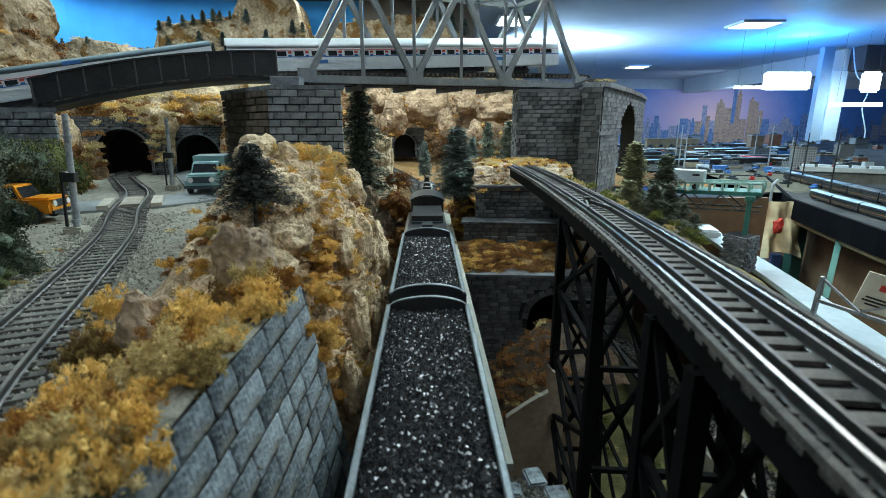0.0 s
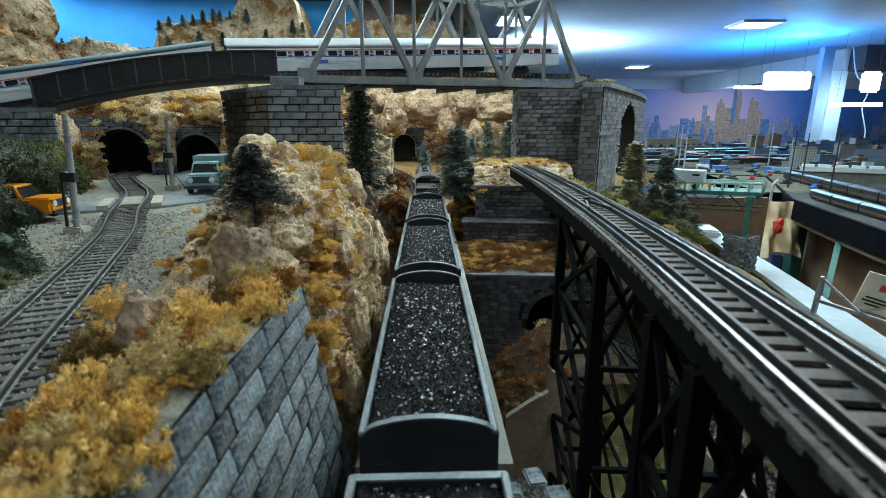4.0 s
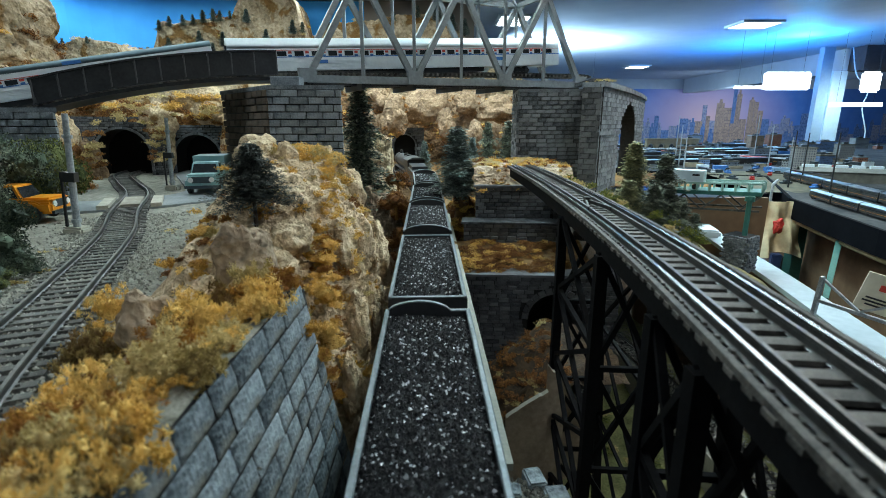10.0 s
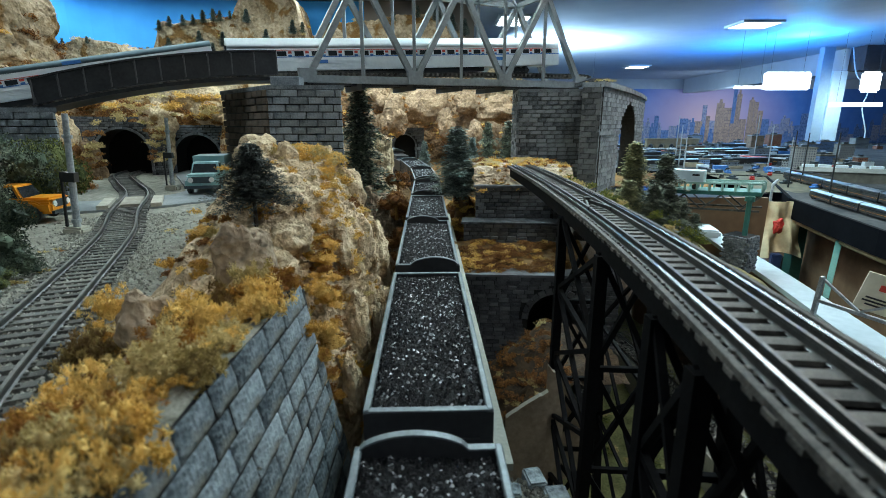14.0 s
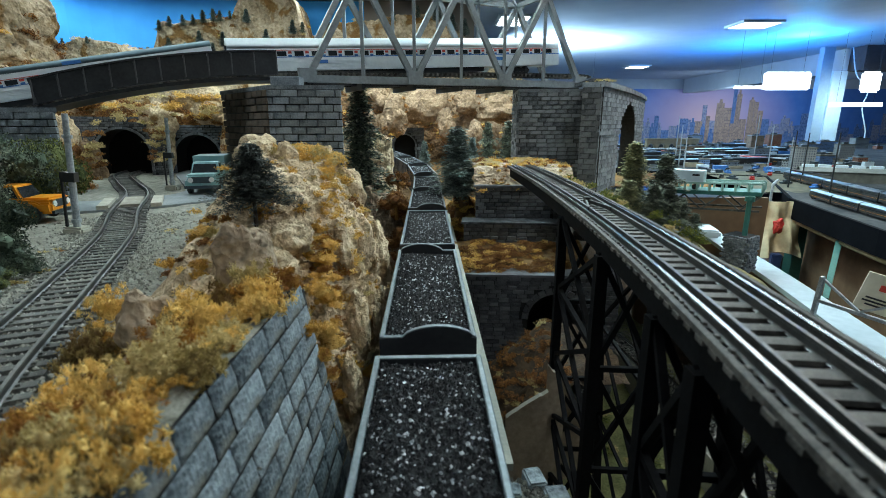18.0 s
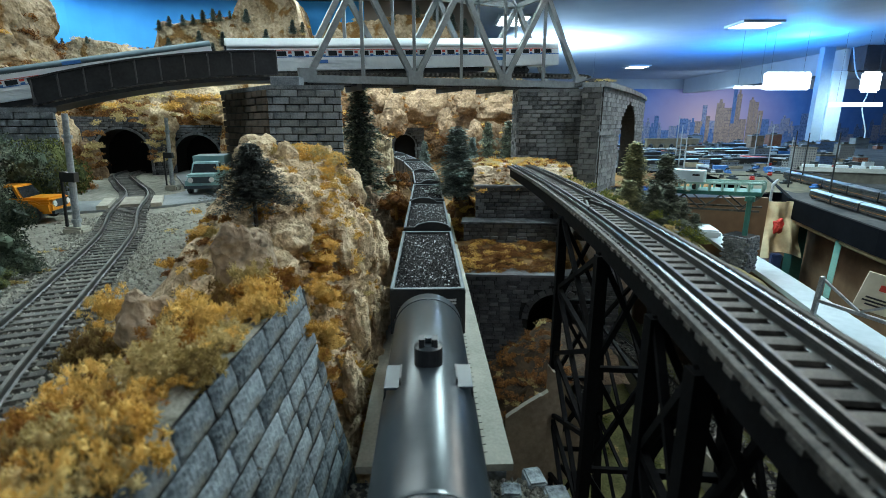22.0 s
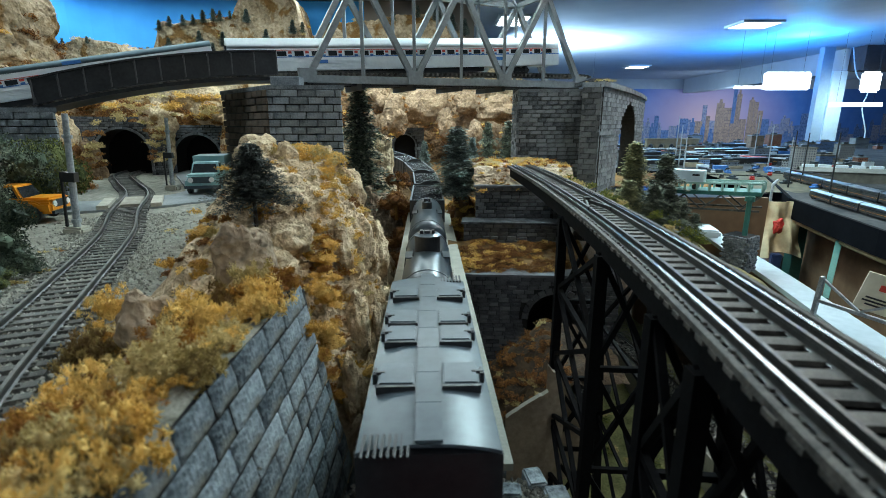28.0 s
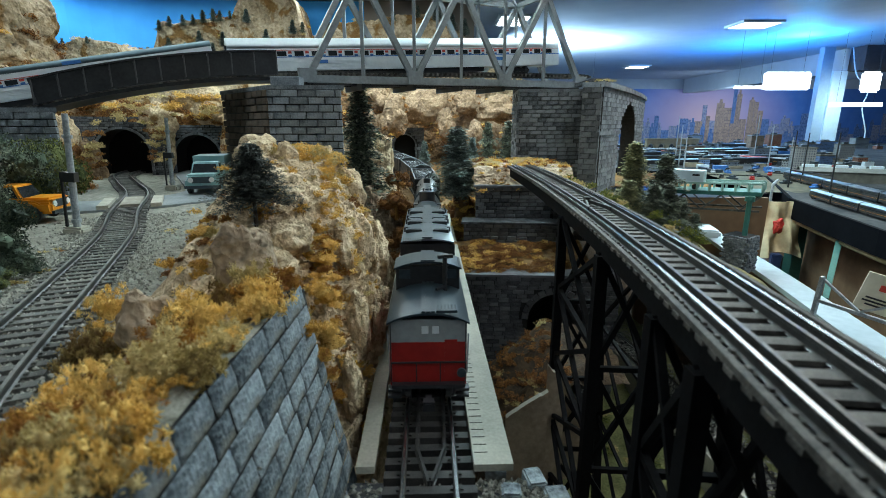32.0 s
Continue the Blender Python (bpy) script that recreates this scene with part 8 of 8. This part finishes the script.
for row, (x0, y0, rz, n) in enumerate(((64, 150, 78, 6), (66, 168, 84, 7), (72, 190, 76, 8), (78, 214, 82, 9), (84, 262, 80, 10))):
    for k in range(n):
        d = k * 9.0
        model_car(x0 + d * math.sin(radians(rz)), y0 + d * math.cos(radians(rz)), -rz, (ROOFBLUE, CABROOF, TANK, CABGREY)[(k // 3 + row) % 4], "dark passenger car standing in the city's rail yard")
# a tan arcaded wall behind the yard
arcade = thing("arcade_wall", "tan railway arcade wall with dark arches in the city", "viaduct", cm(94, 232, -1.6, 0, 0, 4))
for k in range(5):
    bm = bmesh.new()
    n = 10
    for i in range(n):
        a0, a1 = math.pi * i / n, math.pi * (i + 1) / n
        box(bm, 5 * k + 2.5 - 1.9 * math.cos(a0), 5 * k + 2.5 - 1.9 * math.cos(a1), 0, 2, 1.6 + 1.9 * min(math.sin(a0), math.sin(a1)), 5.2)
    box(bm, 5 * k, 5 * k + 0.6, 0, 2, 0, 5.2)
    box(bm, 5 * k + 4.4, 5 * k + 5, 0, 2, 0, 5.2)
    part("bay", bm, TANWALL, arcade)
bm = bmesh.new()
box(bm, -0.4, 25.4, -0.3, 2.3, 5.2, 5.8)
part("parapet", bm, TANWALL, arcade)
for k in range(6):
    x, y = 62 + 9 * k, 128 + 22 * (k % 3)
    bm = bmesh.new()
    tube(bm, (0, 0, 0), (0, 0, 9 + k % 3 * 3), 0.22, 8, 0.12)
    tagged(part("mast", bm, POLEM, m=cm(x, y, -1.6)), "thin grey mast standing in the model city", "mast", "city masts")
random.seed(29)
CARCOL = [CABRED, BLUEP, TANK, CARBLACK, TANK, CABGREY]
for k in range(70):
    bm = bmesh.new()
    box(bm, -0.5, 0.5, -1.3, 1.3, 0.1, 0.5)
    box(bm, -0.45, 0.45, -0.7, 0.55, 0.5, 0.85)
    bmesh.ops.bevel(bm, geom=bm.edges[:], offset=0.08, segments=1, affect="EDGES")
    y = random.uniform(95, 250)
    tagged(part("model_car", bm, CARCOL[k % 6], m=cm(58 + random.uniform(0, 0.42) * y, y, -1.6, 0, 0, random.uniform(0, 360))), "small painted model car in the city", "car", "city cars")

# sandy lot at the city's edge
bm = bmesh.new()
sheet(bm, lambda u, v: Vector((58 + 20 * u + 10 * v, 90 + 42 * v, -1.55 + 0.12 * noise.noise(Vector((u * 5, v * 9, 0))))), 16, 24)
tagged(part("ground", bm, material("sandy_lot", (0.05, 0.052, 0.036), (0.17, 0.16, 0.11), 0.15, 0.95, bump=0.4)), "sandy olive lot at the edge of the city layout", "ground", kind="structure")
BOXES = [ROOFBLUE, WHITEBOARD, BLUEP, CABRED, TANK, TANWALL, ROOFBLUE, CARBLACK]
for k in range(150):
    y = random.uniform(118, 300)
    w, h = random.uniform(0.5, 0.9), random.uniform(0.6, 1.5)
    n = random.uniform(1.0, 2.6)
    bm = bmesh.new()
    box(bm, -n, n, -w, w, 0, h)
    bmesh.ops.bevel(bm, geom=bm.edges[:], offset=0.06, segments=1, affect="EDGES")
    tagged(part("freight_container", bm, BOXES[k % 8], m=cm(56 + random.uniform(0.1, 0.5) * y, y, -1.6, 0, 0, random.choice((0, 12, -10, 85)))), "small painted freight container in the city's yard", "container", "city containers")
wire = thing("wire_gantry", "black wire gantry over the city tracks", "gantry")
for x, y, h in ((68.7, 98.0, 10.8), (68.2, 86.6, 10.7), (75.3, 103.7, 10.4)):
    bm = bmesh.new()
    tube(bm, (x, y, -1.6), (x, y, h - 1.5), 0.16, 8, 0.1)
    part("post", bm, CARBLACK, wire)
bm = bmesh.new()
beam(bm, (68.7, 98.0, 1.8), (68.2, 86.6, 1.8), 0.22)
part("cross_beam", bm, CARBLACK, wire)
# the station by the back track
sx, sy = 90.1, 106.9
st = thing("station_hall", "long brown station hall with white roof vents", "building", cm(sx, sy, -1.6, 0, 0, 62))
bm = bmesh.new()
box(bm, -2.4, 2.4, -11, 11, 0, 2.2)
part("wall", bm, material("station_wall", (0.06, 0.06, 0.05), (0.14, 0.14, 0.12), 0.2, 0.8, bump=0.2), st)
bm = bmesh.new()
roof_mesh(bm, 11.2, 2.7, 2.2, 3.0)
part("roof", bm, material("station_roof", (0.14, 0.15, 0.14), (0.24, 0.25, 0.24), 0.3, 0.7, bump=0.2), st)
for k in range(7):
    bm = bmesh.new()
    box(bm, -0.7, 0.7, -9.6 + 3 * k, -7.4 + 3 * k, 2.9, 3.5)
    part("roof_vent", bm, WHITEBOARD, st)

# mural with the skyline on the far wall
MURALSKY = material("mural_sky", (0.04, 0.13, 0.4), (0.09, 0.21, 0.5), 0.02, 0.9, bump=0)
nt, n = MURALSKY.node_tree, MURALSKY.node_tree.nodes
tc, mp, gr, mx = n.new("ShaderNodeTexCoord"), n.new("ShaderNodeMapping"), n.new("ShaderNodeTexGradient"), n.new("ShaderNodeMix")
mp.inputs["Location"].default_value = (-2.8 / 0.95, 0, -0.16 / 0.6)
mp.inputs["Scale"].default_value = (1 / 0.95, 0, 1 / 0.6)
gr.gradient_type, mx.data_type = "SPHERICAL", "RGBA"
nt.links.new(tc.outputs["Object"], mp.inputs["Vector"])
nt.links.new(mp.outputs[0], gr.inputs["Vector"])
nt.links.new(gr.outputs["Fac"], mx.inputs[0])
nt.links.new(n["Principled BSDF"].inputs["Base Color"].links[0].from_socket, mx.inputs[6])
mx.inputs[7].default_value = (0.66, 0.38, 0.36, 1)
nt.links.new(mx.outputs[2], n["Principled BSDF"].inputs["Base Color"])
mural = thing("city_mural", "painted mural of a hazy skyline at dusk on the far wall", "mural")
bm = bmesh.new()
box(bm, 150, 519, 537.5, 539.5, -60, 46)
part("mural_sky", bm, MURALSKY, mural)
MUR = [facade("mural_tan", (0.3, 0.19, 0.14), (0.46, 0.3, 0.21), (0.55, 0.34, 0.2), 1.0, 1.5, (0.16, 0.11, 0.1)), facade("mural_blue", (0.06, 0.12, 0.26), (0.12, 0.2, 0.4), (0.22, 0.28, 0.42), 1.0, 1.5, (0.04, 0.08, 0.18)), facade("mural_grey", (0.2, 0.22, 0.32), (0.34, 0.34, 0.44), (0.42, 0.34, 0.3), 1.0, 1.5, (0.1, 0.12, 0.2))]
random.seed(31)
x = 195
while x < 510:
    w = random.uniform(3.5, 9)
    tall = 34 + 24 * math.exp(-((x - 305) / 40) ** 2) + 5 * math.sin(x * 0.07)
    h = tall * random.uniform(0.55, 1.05)
    for layer in (0, 1):
        hh = h if layer == 0 else h * random.uniform(0.35, 0.6)
        bm = bmesh.new()
        y1 = 537.5 - 0.3 * layer - 0.05
        box(bm, x, x + w, y1 - 0.25 - 0.02 * random.random(), y1, -40, -16 + hh)
        if random.random() < 0.35:
            box(bm, x + w * 0.3, x + w * 0.7, y1 - 0.2, y1, -16 + hh, -16 + hh + random.uniform(2, 5))
        part("painted_tower", bm, MUR[0 if 262 < x < 345 and random.random() < 0.7 else random.choice((1, 2, 1))], mural)
    x += w * random.uniform(0.75, 1.15)

# ---- lights of the room, seen and added ----
TUBE = glowing("lit_diffuser", (0.85, 0.94, 1.0), 6.0)
TUBEBLUE = glowing("lit_blue_diffuser", (0.45, 0.75, 1.0), 9.0)


def troffer(x, y, sx, sy, mat=TUBE, z=56, label="lit fluorescent ceiling fixture with a pale housing, real or added"):
    ob = thing("ceiling_light", label, "ceiling light", cm(x, y, z), "ceiling lights")
    bm = bmesh.new()
    box(bm, -sx / 2 - 1.5, sx / 2 + 1.5, -sy / 2 - 1.5, sy / 2 + 1.5, -1.0, 0)
    part("housing", bm, WHITEBOARD, ob)
    bm = bmesh.new()
    box(bm, -sx / 2, sx / 2, -sy / 2, sy / 2, -1.25, -1.0)
    part("diffuser", bm, mat, ob)
    return ob


# Fixtures at (16, -46), (-60, 124), (-88, 176), (52, 66) are added, out of view.
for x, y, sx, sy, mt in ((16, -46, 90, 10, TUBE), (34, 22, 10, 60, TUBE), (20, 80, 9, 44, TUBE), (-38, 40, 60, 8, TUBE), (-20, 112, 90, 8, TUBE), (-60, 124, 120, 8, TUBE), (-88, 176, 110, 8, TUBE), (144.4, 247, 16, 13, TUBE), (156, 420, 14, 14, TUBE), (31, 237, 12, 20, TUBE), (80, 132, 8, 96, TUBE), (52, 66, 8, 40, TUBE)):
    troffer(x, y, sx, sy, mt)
# white column and the bright panels beside it
bm = bmesh.new()
box(bm, 0, 6.6, 0, 4, -130, 56)
tagged(part("column", bm, material("blue_grey_paint", (0.3, 0.38, 0.45), (0.4, 0.48, 0.55), 0.1, 0.7, bump=0.05), m=cm(231, 318, 0)), "blue-grey painted square column of the room", "column", kind="structure")
bm = bmesh.new()
box(bm, 0, 9, 0, 9, -130, 42)
tagged(part("pilaster", bm, WHITEBOARD, m=cm(237.8, 317, 0)), "white painted pilaster beside the column", "column", kind="structure")
bm = bmesh.new()
cable = curve_points([(244, 313, 55), (248, 312, 40), (256, 311, 30), (254, 310, 20), (259, 310, 5), (256, 310, -6), (250, 312, -10)], 1.0)
for p, q in zip(cable, cable[1:]):
    tube(bm, p, q, 0.35, 6)
tagged(part("white_cable", bm, WHITEBOARD), "loose white cable hanging beside the column", "cable")
for x, y, z, sx, sz, mt in ((176, 265, 32, 12, 4.4, TUBE), (219, 265, 31.5, 5, 5, TUBE), (216, 268, 20.5, 14, 1.0, TUBE), (158, 266, 29, 8, 0.7, TUBE), (92, 345, 36, 12, 1.5, TUBEBLUE)):
    pan = thing("light_panel", "lit fixture hanging over the city layout", "ceiling light", cm(x, y, z), "hanging lights")
    bm = bmesh.new()
    box(bm, -sx * 0.8, sx * 0.8, 0.5, 2, -sz * 0.7, sz * 0.7)
    part("housing", bm, WHITEBOARD, pan)
    bm = bmesh.new()
    box(bm, -sx, sx, 0, 0.5, -sz, sz)
    bmesh.ops.bevel(bm, geom=[e for e in bm.edges if abs(e.verts[0].co.y - e.verts[1].co.y) > 0.1], offset=sz * 0.2, segments=3, affect="EDGES")
    part("diffuser", bm, mt, pan)
    for s in (-0.7, 0.7):
        bm = bmesh.new()
        tube(bm, (s * sx, 1.2, sz), (s * sx, 1.2, 56 - z), 0.07, 6)
        part("hanger", bm, CARBLACK, pan)


far_undergrowth()


# ---- motion ----
RUN = [(-1, 16.2), (0, 20.75), (1, 25.3), (2, 29.6), (3, 34.1), (5.5, 44.1), (7, 50.0), (8, 53.6), (9, 57.5), (10, 61.6), (11, 66.3), (12, 71.0), (14, 80.5), (16.5, 92.1), (18, 98.9), (20, 108.3), (21.5, 115.6), (23, 122.4), (25.5, 133.6), (28, 144.85), (30, 154.0), (32, 163.0), (33, 167.5)]


def run(t):
    """How far the train has gone at t seconds, smoothly through RUN."""
    for i in range(1, len(RUN) - 2):
        (ta, a), (tb, b) = RUN[i], RUN[i + 1]
        if ta <= t <= tb:
            m0 = (b - RUN[i - 1][1]) / (tb - RUN[i - 1][0])
            m1 = (RUN[i + 2][1] - a) / (RUN[i + 2][0] - ta)
            h = tb - ta
            u = (t - ta) / h
            return (2 * u ** 3 - 3 * u * u + 1) * a + (u ** 3 - 2 * u * u + u) * h * m0 + (3 * u * u - 2 * u ** 3) * b + (u ** 3 - u * u) * h * m1
    return RUN[-2][1]


def motions():
    for ob, offset in TRAIN:
        rows = []
        for k in range(33):
            p, a, up = line_at(run(k) + offset)
            rows.append((k, cm(p.x, p.y, p.z, up, 0, a)))
        walk(ob, rows)


motions()
